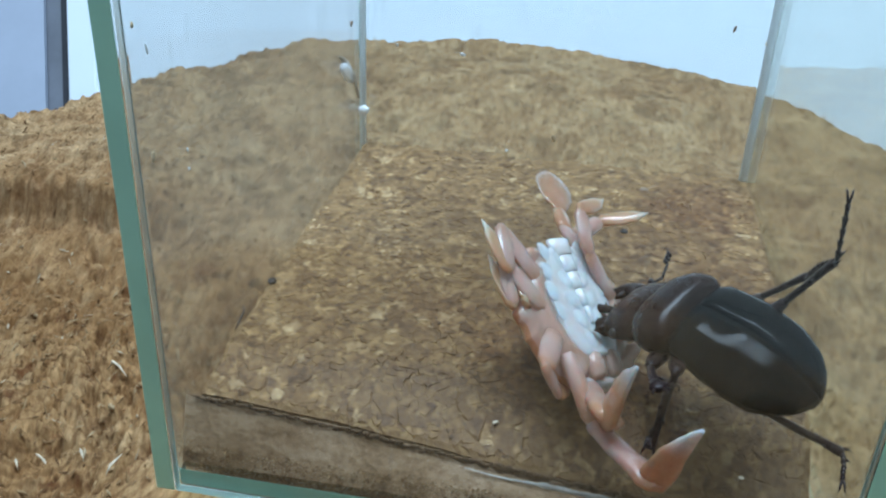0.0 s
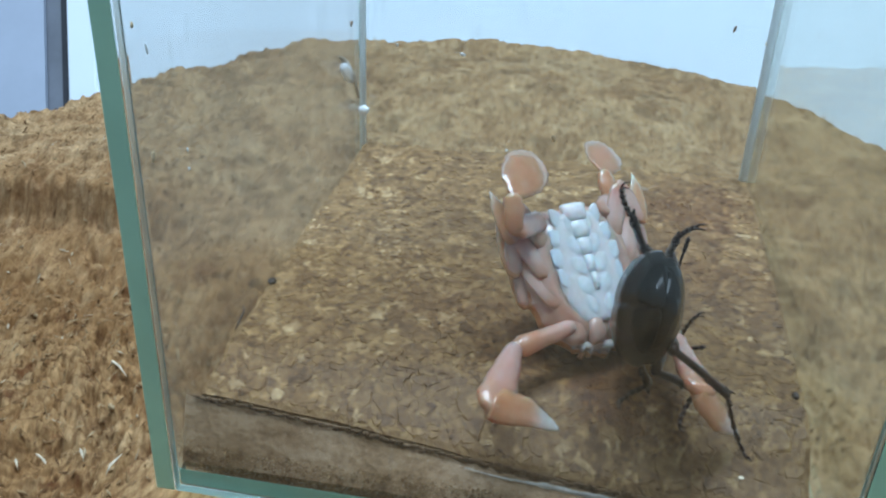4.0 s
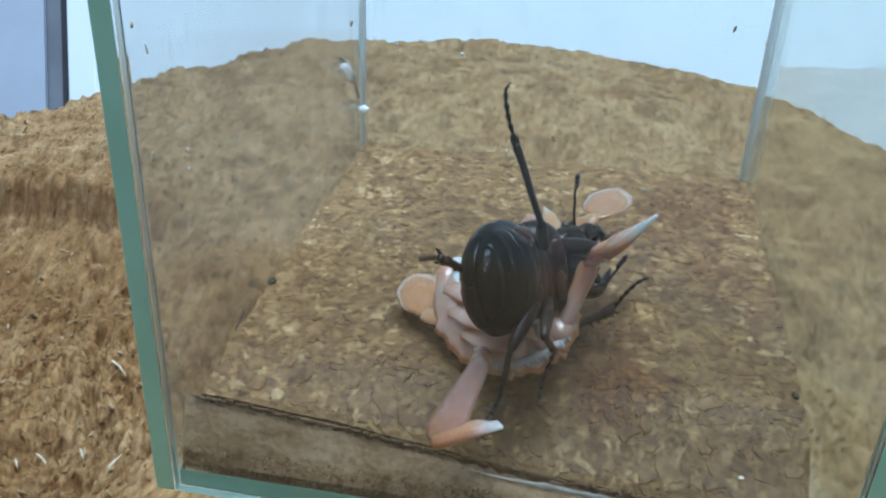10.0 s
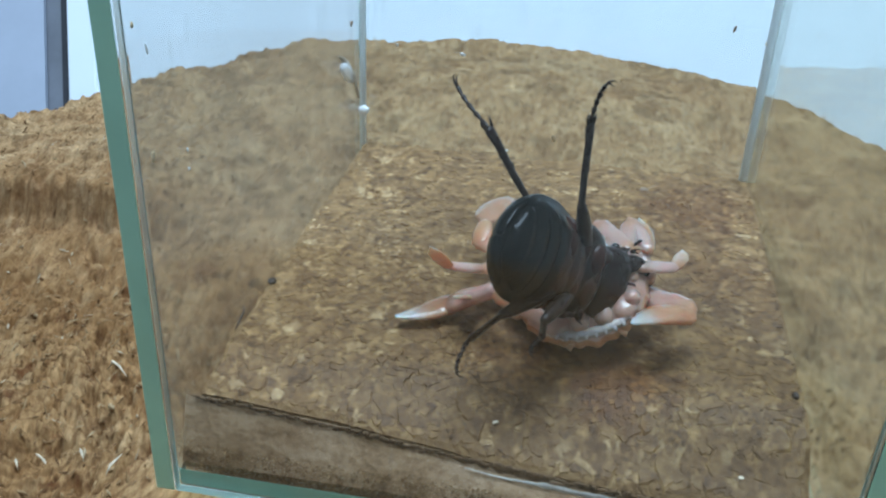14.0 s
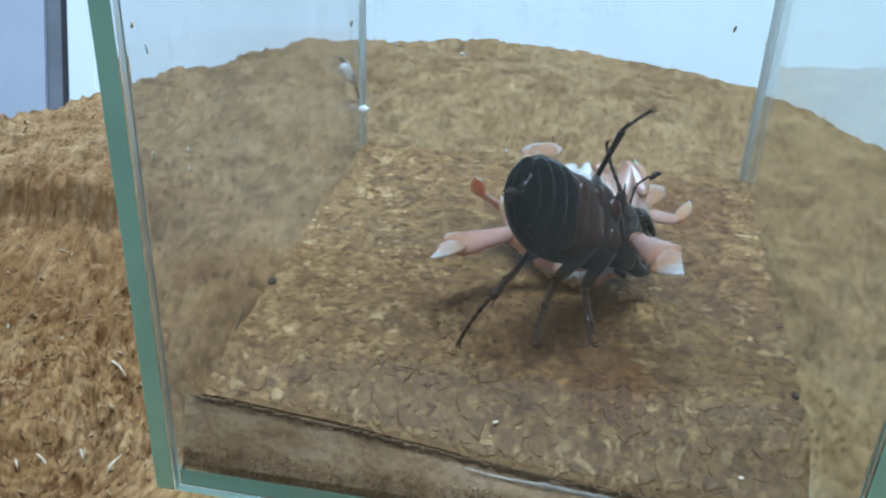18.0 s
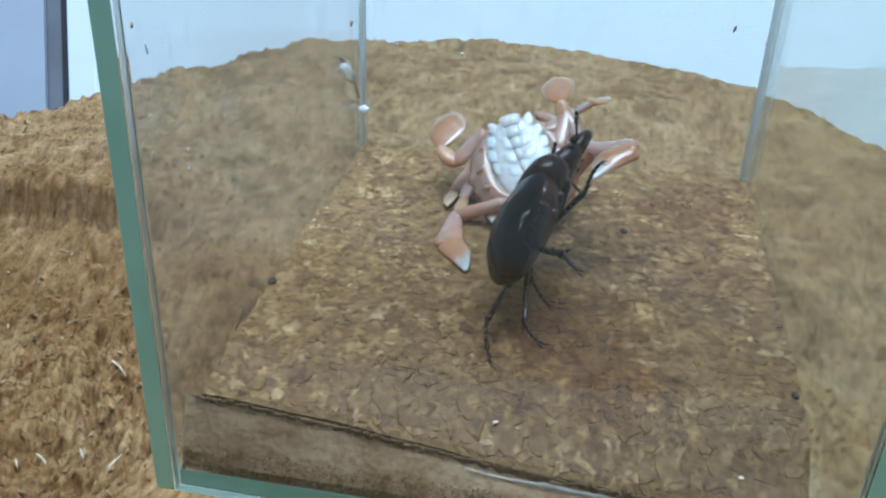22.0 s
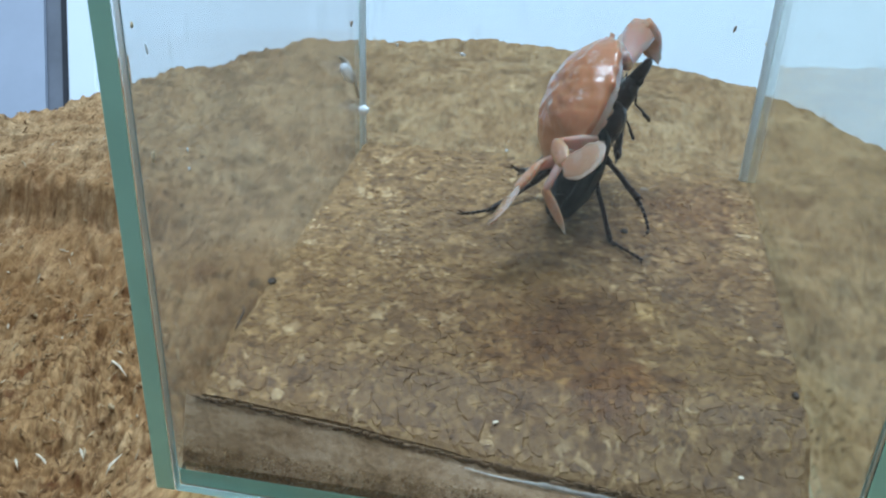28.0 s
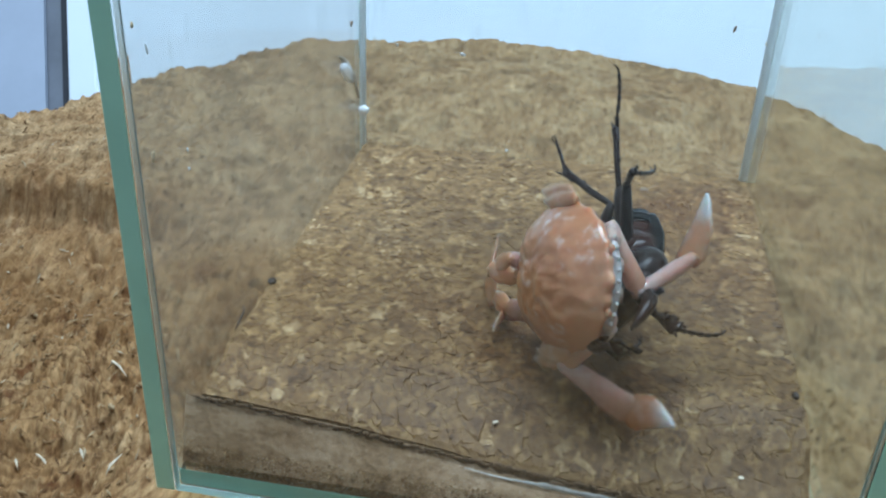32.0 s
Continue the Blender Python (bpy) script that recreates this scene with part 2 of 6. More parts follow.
M_SPLINTER = splinter_material("splinters", 0.85)
M_GRIT = splinter_material("dark_grit", 0.55)
M_CORK = cork_material("pressed_cork")
M_GRAIN = granule_material("cork_granules")
M_PANE = pane_material("clear_pane", 0.05)
M_FRONT = pane_material("front_pane", 0.022)
M_HAZY = pane_material("hazy_pane", 0.02, (0.845, 0.87, 0.80), gloss=0.12)
M_HAZY_DULL = pane_material("dull_hazy_pane", 0.12, (0.94, 0.945, 0.935), gloss=0.10, bend=1.16)
def edge_material(name, col, through_light):
    m, n, l, b = nodes_of(name, 0.32, spec=0.5)
    t = noise_tex(n, l, 35, 5, 0.6)
    r = ramp(n, l, t.outputs["Fac"], [(0.3, [c * 0.82 for c in col]), (0.7, col)])
    l.new(r.outputs["Color"], b.inputs["Base Color"])
    b.inputs["Transmission Weight"].default_value, b.inputs["IOR"].default_value = through_light, 1.45
    return m


M_EDGE = edge_material("green_glass_edge", (0.52, 0.95, 0.72), 0.10)
M_EDGE_DEEP = edge_material("deep_green_glass_edge", (0.28, 0.66, 0.50), 0.35)
M_EDGE_PALE = edge_material("pale_glass_edge", (0.36, 0.62, 0.52), 0.8)
M_SILICONE = edge_material("silicone", (0.88, 0.92, 0.90), 0.75)
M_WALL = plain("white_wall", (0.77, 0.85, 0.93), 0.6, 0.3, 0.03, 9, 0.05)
M_ROOM = plain("room_paint", (0.52, 0.53, 0.53), 0.8, 0.2, 0.03, 4)
M_STRIP = plain("grey_strip", (0.17, 0.185, 0.215), 0.5, 0.4, 0.15, 30)
M_GAP = plain("dark_gap", (0.035, 0.037, 0.045), 0.6, 0.3, 0.2, 30)
# darker than the white board: the side board's shade is in this grey
M_SHADED_BOARD = plain("shaded_grey_white_board", (0.40, 0.45, 0.54), 0.6, 0.3, 0.06, 20)
M_FLOOR = plain("floor_boards", (0.35, 0.33, 0.30), 0.6, 0.3, 0.15, 12)
def smear_material(name):
    m, n, l, b = nodes_of(name, 0.45, spec=0.4)
    big = noise_tex(n, l, 130, 7, 0.74, (0.6, 1, 1.6))
    r = ramp(n, l, big.outputs["Fac"], [(0.30, (0.11, 0.058, 0.028)), (0.40, (0.25, 0.150, 0.078)), (0.50, (0.37, 0.240, 0.140)), (0.66, (0.49, 0.345, 0.225))])
    fine = noise_tex(n, l, 900, 5, 0.7)
    f = ramp(n, l, fine.outputs["Fac"], [(0.35, (0.55, 0.50, 0.45)), (0.55, (1, 1, 1))])
    l.new(mix(n, l, 0.8, r.outputs["Color"], f.outputs["Color"], "MULTIPLY"), b.inputs["Base Color"])
    bump(n, l, b, fine.outputs["Fac"], 0.6, 0.0005)
    return m


M_PASTE = smear_material("pinkish_smear")
M_BEAD = plain("dried_glue", (0.44, 0.42, 0.38), 0.8, 0.4, 0.5, 220, 0.5)
M_DARK = plain("dark_dirt", (0.035, 0.025, 0.018), 0.6, 0.4, 0.4, 200, 0.4)
M_DIRT = plain("brown_dirt", (0.10, 0.060, 0.033), 0.8, 0.2, 0.5, 500, 0.3)
M_CHIP = plain("pale_chip", (0.62, 0.46, 0.28), 0.8, 0.2, 0.3, 300, 0.3)


# ---- mesh helpers ----
def mesh_ob(name, verts, faces, mats, parent=None, smooth=False, index=None):
    me = bpy.data.meshes.new(name)
    me.from_pydata(verts, [], faces)
    for m in mats if isinstance(mats, (list, tuple)) else [mats]:
        me.materials.append(m)
    if index is not None:
        me.polygons.foreach_set("material_index", index)
    me.polygons.foreach_set("use_smooth", [smooth] * len(me.polygons))
    me.update()
    ob = new(name, me)
    if parent:
        ob.parent = parent
    return ob


def part(name, bm, material, parent, label="", smooth=True):
    me = bpy.data.meshes.new(name)
    bmesh.ops.recalc_face_normals(bm, faces=bm.faces)
    bm.to_mesh(me)
    bm.free()
    for m in material if isinstance(material, (list, tuple)) else [material]:
        me.materials.append(m)
    me.polygons.foreach_set("use_smooth", [smooth] * len(me.polygons))
    ob = new(name, me)
    ob.parent = parent
    return tagged(ob, label)


def box_bm(x0, x1, y0, y1, z0, z1, bev=0.0):
    bm = bmesh.new()
    bmesh.ops.create_cube(bm, size=1, matrix=Matrix.Translation(((x0 + x1) / 2, (y0 + y1) / 2, (z0 + z1) / 2)) @ Matrix.Diagonal((x1 - x0, y1 - y0, z1 - z0, 1)))
    if bev:
        bmesh.ops.bevel(bm, geom=bm.edges[:], offset=bev, segments=2, affect="EDGES", profile=0.5)
    return bm


def join_bm(bm, other):
    me = bpy.data.meshes.new("t")
    other.to_mesh(me)
    other.free()
    bm.from_mesh(me)
    bpy.data.meshes.remove(me)
    return bm


def smooth01(a, b, x):
    t = max(0.0, min(1.0, (x - a) / (b - a)))
    return t * t * (3 - 2 * t)


# ---- the room round the stump ----
FLOOR_Z = -0.34


def slab(name, x0, x1, y0, y1, z0, z1, mat, label, category, bev=0.0):
    ob = part(name, box_bm(x0, x1, y0, y1, z0, z1, bev), mat, None, label, smooth=False)
    return tagged(ob, label, category, kind="structure")


slab("floor", -1.3, 1.4, -1.6, 1.2, FLOOR_Z - 0.05, FLOOR_Z, M_FLOOR, "dull grey floor of the room", "floor")
slab("wall_north", -1.4, 1.5, 1.2, 1.3, FLOOR_Z, 1.6, M_ROOM, "plain off-white wall far behind the stump", "wall")
slab("wall_east", 1.4, 1.5, -1.6, 1.2, FLOOR_Z, 1.6, M_ROOM, "plain off-white side wall", "wall")
slab("wall_west", -1.4, -1.3, -1.6, 1.2, FLOOR_Z, 1.6, M_ROOM, "plain off-white side wall", "wall")
slab("wall_south", -1.4, 1.5, -1.7, -1.6, FLOOR_Z, 1.6, M_ROOM, "plain off-white rear wall", "wall")
slab("ceiling", -1.4, 1.5, -1.7, 1.3, 1.6, 1.7, M_ROOM, "plain white ceiling", "ceiling")


def leaning(name, x0, x1, lift, thick, mat, parent, label="", bev=0.0, shear=0.31):
    """A piece of the white backdrop, which leans back behind the stump; its upright edges slant by shear."""
    bm = box_bm(x0, x1, lift - thick, lift, 0, 0.62, bev)
    for v in bm.verts:
        v.co.x += shear * v.co.z
    return part(name, bm, mat, parent, label, smooth=False)


def make_backdrop():
    root = new("backdrop")
    root.matrix_world = pose(0, 0.342, FLOOR_Z + 0.002, -45, 0, 0) @ pose(0, 0, 0, 0, 0, 180)
    leaning("board", -1.2, 0.238, 0.0, 0.004, M_WALL, root, "bright bluish-white board")
    leaning("edge_trim", 0.238, 0.262, 0.002, 0.006, M_WALL, root, "rounded white board edge", 0.002)
    leaning("joint_strip", 0.250, 0.300, -0.008, 0.004, M_STRIP, root, "dark grey joint between the boards")
    leaning("joint_gap", 0.2622, 0.2700, -0.0055, 0.002, M_GAP, root, "narrow dark gap")
    # shade on this board comes from its grey material
    leaning("side_board", 0.283, 0.9, -0.002, 0.004, M_SHADED_BOARD, root, "grey-white board with its shade put into the colour")
    return tagged(root, "white backdrop boards leaning behind the stump", "backdrop", kind="structure")


make_backdrop()


# ---- the stump ----
STUMP_Z = -0.0178
SCX, SCY = 0.030, 0.100


def rim_radius(a):
    """Distance of the stump's rim from its middle, by direction."""
    c, s = math.cos(a), math.sin(a)
    rx, ry = (0.142 if c > 0 else 0.150), (0.172 if s > 0 else 0.20)
    r = 1 / math.sqrt((c / rx) ** 2 + (s / ry) ** 2)
    p = Vector((c * 2.2, s * 2.2, 4.0))
    return r + 0.006 * noise.noise(p) + 0.0020 * noise.noise(p * 4) + 0.0006 * noise.noise(p * 14)


def wood_height(x, y):
    """Relief of the torn, weathered cut."""
    p = Vector((x, y, 0.0))
    h = 0.0030 * noise.noise(p * 26) + 0.0020 * noise.noise(p * 70 + Vector((3, 1, 0)))
    f = noise.fractal(Vector((x * 260, y * 170, 1.7)), 0.7, 2.1, 4)
    near = 1 - 0.5 * smooth01(0.085, 0.135, y) * smooth01(-0.02, 0.01, x)
    h += 0.0010 * f * near
    # fibres torn towards the front, fine crumbs, and small pits
    h += 0.0012 * near * noise.noise(Vector((x * 1300, y * 240, 5.1))) + 0.0004 * near * noise.noise(Vector((x * 1700, y * 1100, 2.2)))
    pit = noise.noise(Vector((x * 700, y * 260, 8.3)))
    h -= 0.0018 * smooth01(0.15, 0.5, pit) * (1 - 0.95 * smooth01(0.03, 0.08, y))
    h -= 0.0026 * smooth01(0.2, 0.5, noise.noise(Vector((x * 300, y * 260, 3.3)))) * (1 - smooth01(0.06, 0.12, y))
    # growth rings round a knot with a hole
    r = math.hypot(x + 0.0330, y - 0.0030)
    h += 0.00060 * math.sin(r * 3100 + 2.0 * noise.noise(p * 90)) * (1 - smooth01(0.022, 0.042, r))
    h -= 0.0040 * (1 - smooth01(0.0015, 0.0045, math.hypot(x + 0.0300, y - 0.0010)))
    # a torn ledge that runs across the left part
    edge = 0.078 + 0.007 * noise.noise(Vector((x * 40, 2.0, 0))) + 0.004 * noise.noise(Vector((x * 220, 7.0, 0))) + 0.0012 * noise.noise(Vector((x * 900, 4.0, 0)))
    left = 1 - smooth01(-0.056, -0.034, x)
    h += left * 0.0095 * smooth01(edge - 0.003, edge + 0.003, y) * (1 - 0.9 * smooth01(0.090, 0.150, y))
    h += left * (0.0012 * noise.noise(p * 150 + Vector((5, 2, 0))) + 0.0009 * noise.noise(p * 330))
    # flat where the tank stands
    flat = smooth01(-0.014, -0.008, x) * (1 - smooth01(0.104, 0.110, x)) * smooth01(-0.018, -0.010, y) * (1 - smooth01(0.116, 0.124, y))
    return h * (1 - flat) + flat * -0.0012


def make_stump():
    rings, segs = 290, 860
    verts, faces = [], []
    rims = [rim_radius(2 * math.pi * j / segs) for j in range(segs)]
    for i in range(rings + 1):
        k = (i / rings) ** 0.8
        for j in range(segs):
            a = 2 * math.pi * j / segs
            x, y = SCX + rims[j] * k * math.cos(a), SCY + rims[j] * k * math.sin(a)
            z = STUMP_Z + wood_height(x, y) - 0.004 * smooth01(0.965, 1.0, k)
            verts.append((x, y, z))
    for i in range(rings):
        for j in range(segs):
            a, b = i * segs + j, i * segs + (j + 1) % segs
            faces.append((a, b, b + segs, a + segs))
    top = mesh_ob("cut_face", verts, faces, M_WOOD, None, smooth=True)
    # bark mantle
    verts, faces = [], []
    for i in range(40):
        z = STUMP_Z - 0.006 + (FLOOR_Z - STUMP_Z + 0.006) * i / 39
        for j in range(0, segs, 4):
            a = 2 * math.pi * j / segs
            r = rims[j] * (1 + 0.06 * (i / 39) ** 2) + 0.004 * noise.noise(Vector((math.cos(a) * 9, math.sin(a) * 9, z * 12))) - (0.001 if i else 0)
            verts.append((SCX + r * math.cos(a), SCY + r * math.sin(a), z))
    n = segs // 4
    for i in range(39):
        for j in range(n):
            a, b = i * n + j, i * n + (j + 1) % n
            faces.append((a, a + n, b + n, b))
    bark = mesh_ob("bark", verts, faces, M_BARK, None, smooth=True)
    root = new("tree_stump")
    root.location = (SCX, SCY, FLOOR_Z)
    for o in (top, bark):
        o.parent = root
        o.location = (-SCX, -SCY, -FLOOR_Z)
    tagged(bark, "dark rough bark mantle")
    return tagged(root, "thick tree stump with a torn weathered tan cut face", "tree stump")


make_stump()

# ---- the glass tank ----
TW, TD, TT, TH = 0.095, 0.1065, 0.0032, 0.115
BASE = -0.0175


def pane(name, x0, x1, y0, y1, z0, z1, mat, edge, parent, label, thin):
    """A glass plate; thin tells which axis is its thickness, and the four narrow faces show the green edge."""
    bm = box_bm(x0, x1, y0, y1, z0, z1, 0.0003)
    for f in bm.faces:
        ax = max(range(3), key=lambda i: abs(f.normal[i]))
        f.material_index = 0 if (ax == thin and abs(f.normal[thin]) > 0.9) or (thin == 0 and f.normal.z < -0.5) else 1
    ob = part(name, bm, [mat, edge], parent, label, smooth=False)
    ob.visible_shadow = False
    return ob


def make_tank():
    root = new("glass_tank")
    root.location = (TW / 2, TD / 2, BASE)
    yf, outs = -0.0053, {-1: 0.0053, 1: 0.0080}   # front face, and how far each side plate stands out at the front
    made = [
        pane("front_pane", -outs[-1] + TT + 0.00008, TW + outs[1] - TT - 0.00008, yf, yf + TT, BASE, TH, M_FRONT, M_EDGE_PALE, None, "clear front glass with faint smears", 1),
        pane("back_pane", 0.0003, TW - 0.0003, TD, TD + TT, BASE + TT + 0.0002, TH, M_PANE, M_PANE, None, "clear back glass", 1),
        pane("bottom_pane", 0.00015, TW - 0.00015, yf + TT + 0.0001, TD + TT, BASE, BASE + TT, M_PANE, M_EDGE_DEEP, None, "glass bottom with a green edge", 2),
    ]
    # the side plates splay a little towards the front
    for v in made[2].data.vertices:
        side = -1 if v.co.x < TW / 2 else 1
        v.co.x += side * (outs[side] - TT) * (TD - min(v.co.y, TD)) / (TD - yf)
    for side in (-1, 1):
        x = 0 if side < 0 else TW
        ob = pane("side_pane", x - TT if side < 0 else x, x if side < 0 else x + TT, yf, TD + TT, BASE, TH, M_HAZY_DULL if side < 0 else M_HAZY, M_EDGE, None, "hazy side glass with a green edge", 0)
        for v in ob.data.vertices:
            v.co.x += side * (outs[side] - TT) * (TD - v.co.y) / (TD - yf)
        made.append(ob)
    for x, y, r in ((0.0007, TD - 0.0008, 0.0007), (TW - 0.0009, TD - 0.0010, 0.0009)):
        bm = box_bm(x - r, x + r, y - r, y + r, BASE + TT + 0.001, TH - 0.001, r * 0.6)
        made.append(part("silicone_seam", bm, M_SILICONE, None, "pale silicone seam"))
    for o in made:
        o.parent = root
        o.location = -root.location
    return tagged(root, "small open glass tank with green edges, on the stump", "glass tank")


make_tank()


# ---- the cork floor in the tank ----
def front_drop(x, y):
    """The cork's worn front edge sinks towards one side."""
    k = 1 - smooth01(0.0, 0.017, y)
    return -k * (0.0012 + 0.0076 * smooth01(-0.01, 0.08, x))


def cork_top(x, y):
    p = Vector((x, y, 0))
    return front_drop(x, y) + 0.00035 * noise.noise(p * 90) + 0.0006 * noise.noise(p * 24)


def make_cork():
    x0, x1, y0, y1, z0 = 0.0010, TW + 0.0008, 0.0020, TD - 0.0010, BASE + TT + 0.0012
    nx, ny = 110, 120
    verts, faces = [], []
    for j in range(ny + 1):
        for i in range(nx + 1):
            x, y = x0 + (x1 - x0) * i / nx, y0 + (y1 - y0) * j / ny
            rag = 0.0006 * noise.noise(Vector((x * 300, y * 300, 3)))
            if i in (0, nx):
                x += abs(rag) if i == 0 else -abs(rag)
            verts.append((x, y, cork_top(x, y) - (0.0004 if i in (0, nx) or j in (0, ny) else 0)))
    w = nx + 1
    for j in range(ny):
        for i in range(nx):
            a = j * w + i
            faces.append((a, a + 1, a + 1 + w, a + w))
    ring = [i for i in range(w)] + [j * w + nx for j in range(1, ny + 1)] + [ny * w + i for i in range(nx - 1, -1, -1)] + [j * w for j in range(ny - 1, 0, -1)]
    base = len(verts)
    for a in ring:
        verts.append((verts[a][0], verts[a][1], z0))
    m = len(ring)
    for k in range(m):
        faces.append((ring[k], base + k, base + (k + 1) % m, ring[(k + 1) % m]))
    faces.append(tuple(base + k for k in range(m - 1, -1, -1)))
    board = mesh_ob("board", verts, faces, M_CORK, None, smooth=False)
    # pressed granules, each a low uneven chip
    rnd = random.Random(5)
    verts, faces = [], []
    for k in range(13500):
        x, y = rnd.uniform(x0 + 0.001, x1 - 0.001), rnd.uniform(y0 + 0.001, y1 - 0.001)
        size = rnd.choice((0.0003, 0.0004, 0.0006, 0.0008, 0.0010, 0.0012, 0.0014, 0.0017, 0.0021, 0.0029)) * rnd.uniform(0.8, 1.15)
        n = rnd.randint(5, 8)
        turn, longer = rnd.uniform(0, 6.28), rnd.uniform(1.0, 1.55)
        h = rnd.uniform(0.00006, 0.00024) if size < 0.0007 else rnd.uniform(0.00003, 0.00020) if size < 0.0013 else rnd.uniform(0.00002, 0.00015)
        tx, ty = rnd.gauss(0, 0.045), rnd.gauss(0, 0.045)
        x, y = min(max(x, x0 + size * longer), x1 - size * longer), max(y, y0 + size * longer)
        ragged = [rnd.uniform(0.62, 1.0) for _ in range(n)]
        first = len(verts)
        for rr, hh in ((1.0, -0.00016), (0.78, h)):
            for i in range(n):
                a = 6.283 * (i + 0.3 * math.sin(k * 1.7 + i * 2.3)) / n
                u, v = size * rr * longer * math.cos(a) * ragged[i], size * rr * math.sin(a) * ragged[i]
                dx, dy = u * math.cos(turn) - v * math.sin(turn), u * math.sin(turn) + v * math.cos(turn)
                verts.append((x + dx, y + dy, cork_top(x + dx, y + dy) + hh + (tx * dx + ty * dy if hh > 0 else 0)))
        for i in range(n):
            faces.append((first + i, first + (i + 1) % n, first + n + (i + 1) % n, first + n + i))
        faces.append(tuple(first + n + i for i in range(n)))
    grains = mesh_ob("granules", verts, faces, M_GRAIN, None, smooth=False)
    tagged(grains, "tan and brown pressed cork granules", kind="stuff")
    # smeared front face and the dirt line over it
    n = 70
    vs, fs = [], []
    for i in range(n + 1):
        x = -0.0012 + (TW + 0.0012) * i / n
        zt = cork_top(x, y0) - 0.0008 + 0.0003 * noise.noise(Vector((x * 200, 1, 0)))
        for u in (0.0, 0.2 + 0.1 * noise.noise(Vector((x * 90, 4, 0))), 0.7, 1.0):
            z = zt + (z0 + 0.0004 - zt) * u
            y = y0 - 0.0002 - 0.0036 * u ** 0.8 + 0.00025 * noise.noise(Vector((x * 300, z * 300, 0)))
            vs.append((x, y, z))
    for i in range(n):
        for k in range(3):
            a = i * 4 + k
            fs.append((a, a + 4, a + 5, a + 1))
    smear_ob = mesh_ob("smear", vs, fs, M_PASTE, None, smooth=True)
    tagged(smear_ob, "pinkish grey smear on the cork's front face")
    bm = None
    for k in range(260):
        x = 0.001 + 0.080 * k / 260 + rnd.uniform(-0.0006, 0.0006)
        thick = (0.0003 + 0.0005 * smooth01(0.026, 0.034, x)) * (max(0, noise.noise(Vector((x * 90, 8, 0))) + 0.36)) * rnd.uniform(0.4, 1.3) + 0.00008
        p = bmesh.new()
        bmesh.ops.create_icosphere(p, subdivisions=1, radius=1, matrix=Matrix.Translation((x, y0 - 0.0006, front_drop(x, y0) - 0.0007 + rnd.gauss(0, 0.00025))) @ Matrix.Diagonal((0.0009 * rnd.uniform(0.5, 1.4), 0.0003, thick, 1)))
        bm = join_bm(bm, p) if bm else p
    dirt = part("dirt_line", bm, M_DIRT, None, "dark dirt line")
    vs, fs = [], []
    for i in range(161):
        x = 0.044 + 0.050 * i / 160
        w = 0.00055 + 0.0014 * noise.noise(Vector((x * 130, 3, 0))) + 0.0003 * noise.noise(Vector((x * 700, 5, 0)))
        w = max(w, 0.0001) * smooth01(0.044, 0.062, x)
        z = front_drop(x, y0) - 0.0017 - 0.0004 * noise.noise(Vector((x * 110, 9, 0)))
        for u, d in ((-1, 0.0), (-0.5, 0.0002), (0.5, 0.0002), (1, 0.0)):
            vs.append((x, y0 - 0.0013 - d, z + u * w))
    for i in range(160):
        for k in range(3):
            a = i * 4 + k
            fs.append((a, a + 4, a + 5, a + 1))
    bead = mesh_ob("glue_bead", vs, fs, M_BEAD, None, smooth=True)
    tagged(bead, "pale dried glue bead")
    # loose grit along the foot of the board
    vs, fs = [], []
    for k in range(7000):
        if rnd.random() < 0.72:
            c = Vector((rnd.uniform(-0.0015, TW), rnd.uniform(-0.0019, -0.0008), BASE + TT + 0.0002 + 0.0046 * rnd.random() ** 2.0))
        else:
            c = Vector((rnd.uniform(-0.0017, 0.0010), rnd.uniform(-0.0015, 0.030), BASE + TT + rnd.uniform(0.0002, 0.0030)))
            c.x = max(c.x, -0.0020 * (TD - c.y) / TD + 0.0004)
        r, first = rnd.uniform(0.00008, 0.00030), len(vs)
        for d in ((1, 0, 0), (-1, 0, 0), (0, 1, 0), (0, -1, 0), (0, 0, 1), (0, 0, -1)):
            vs.append(tuple(c + Vector(d) * r * rnd.uniform(0.6, 1.2)))
        for t in ((0, 2, 4), (2, 1, 4), (1, 3, 4), (3, 0, 4), (2, 0, 5), (1, 2, 5), (3, 1, 5), (0, 3, 5)):
            fs.append(tuple(first + q for q in t))
    grit = mesh_ob("grit", vs, fs, M_GRIT, None, smooth=False)
    tagged(grit, "dark and tan grit along the board's foot", kind="stuff")
    root = new("cork_board")
    root.location = (TW / 2, TD / 2, z0)
    for o in (board, grains, smear_ob, dirt, grit, bead):
        o.parent = root
        o.location = -root.location
    return tagged(root, "damp tan pressed cork board lying in the tank", "cork board")


make_cork()


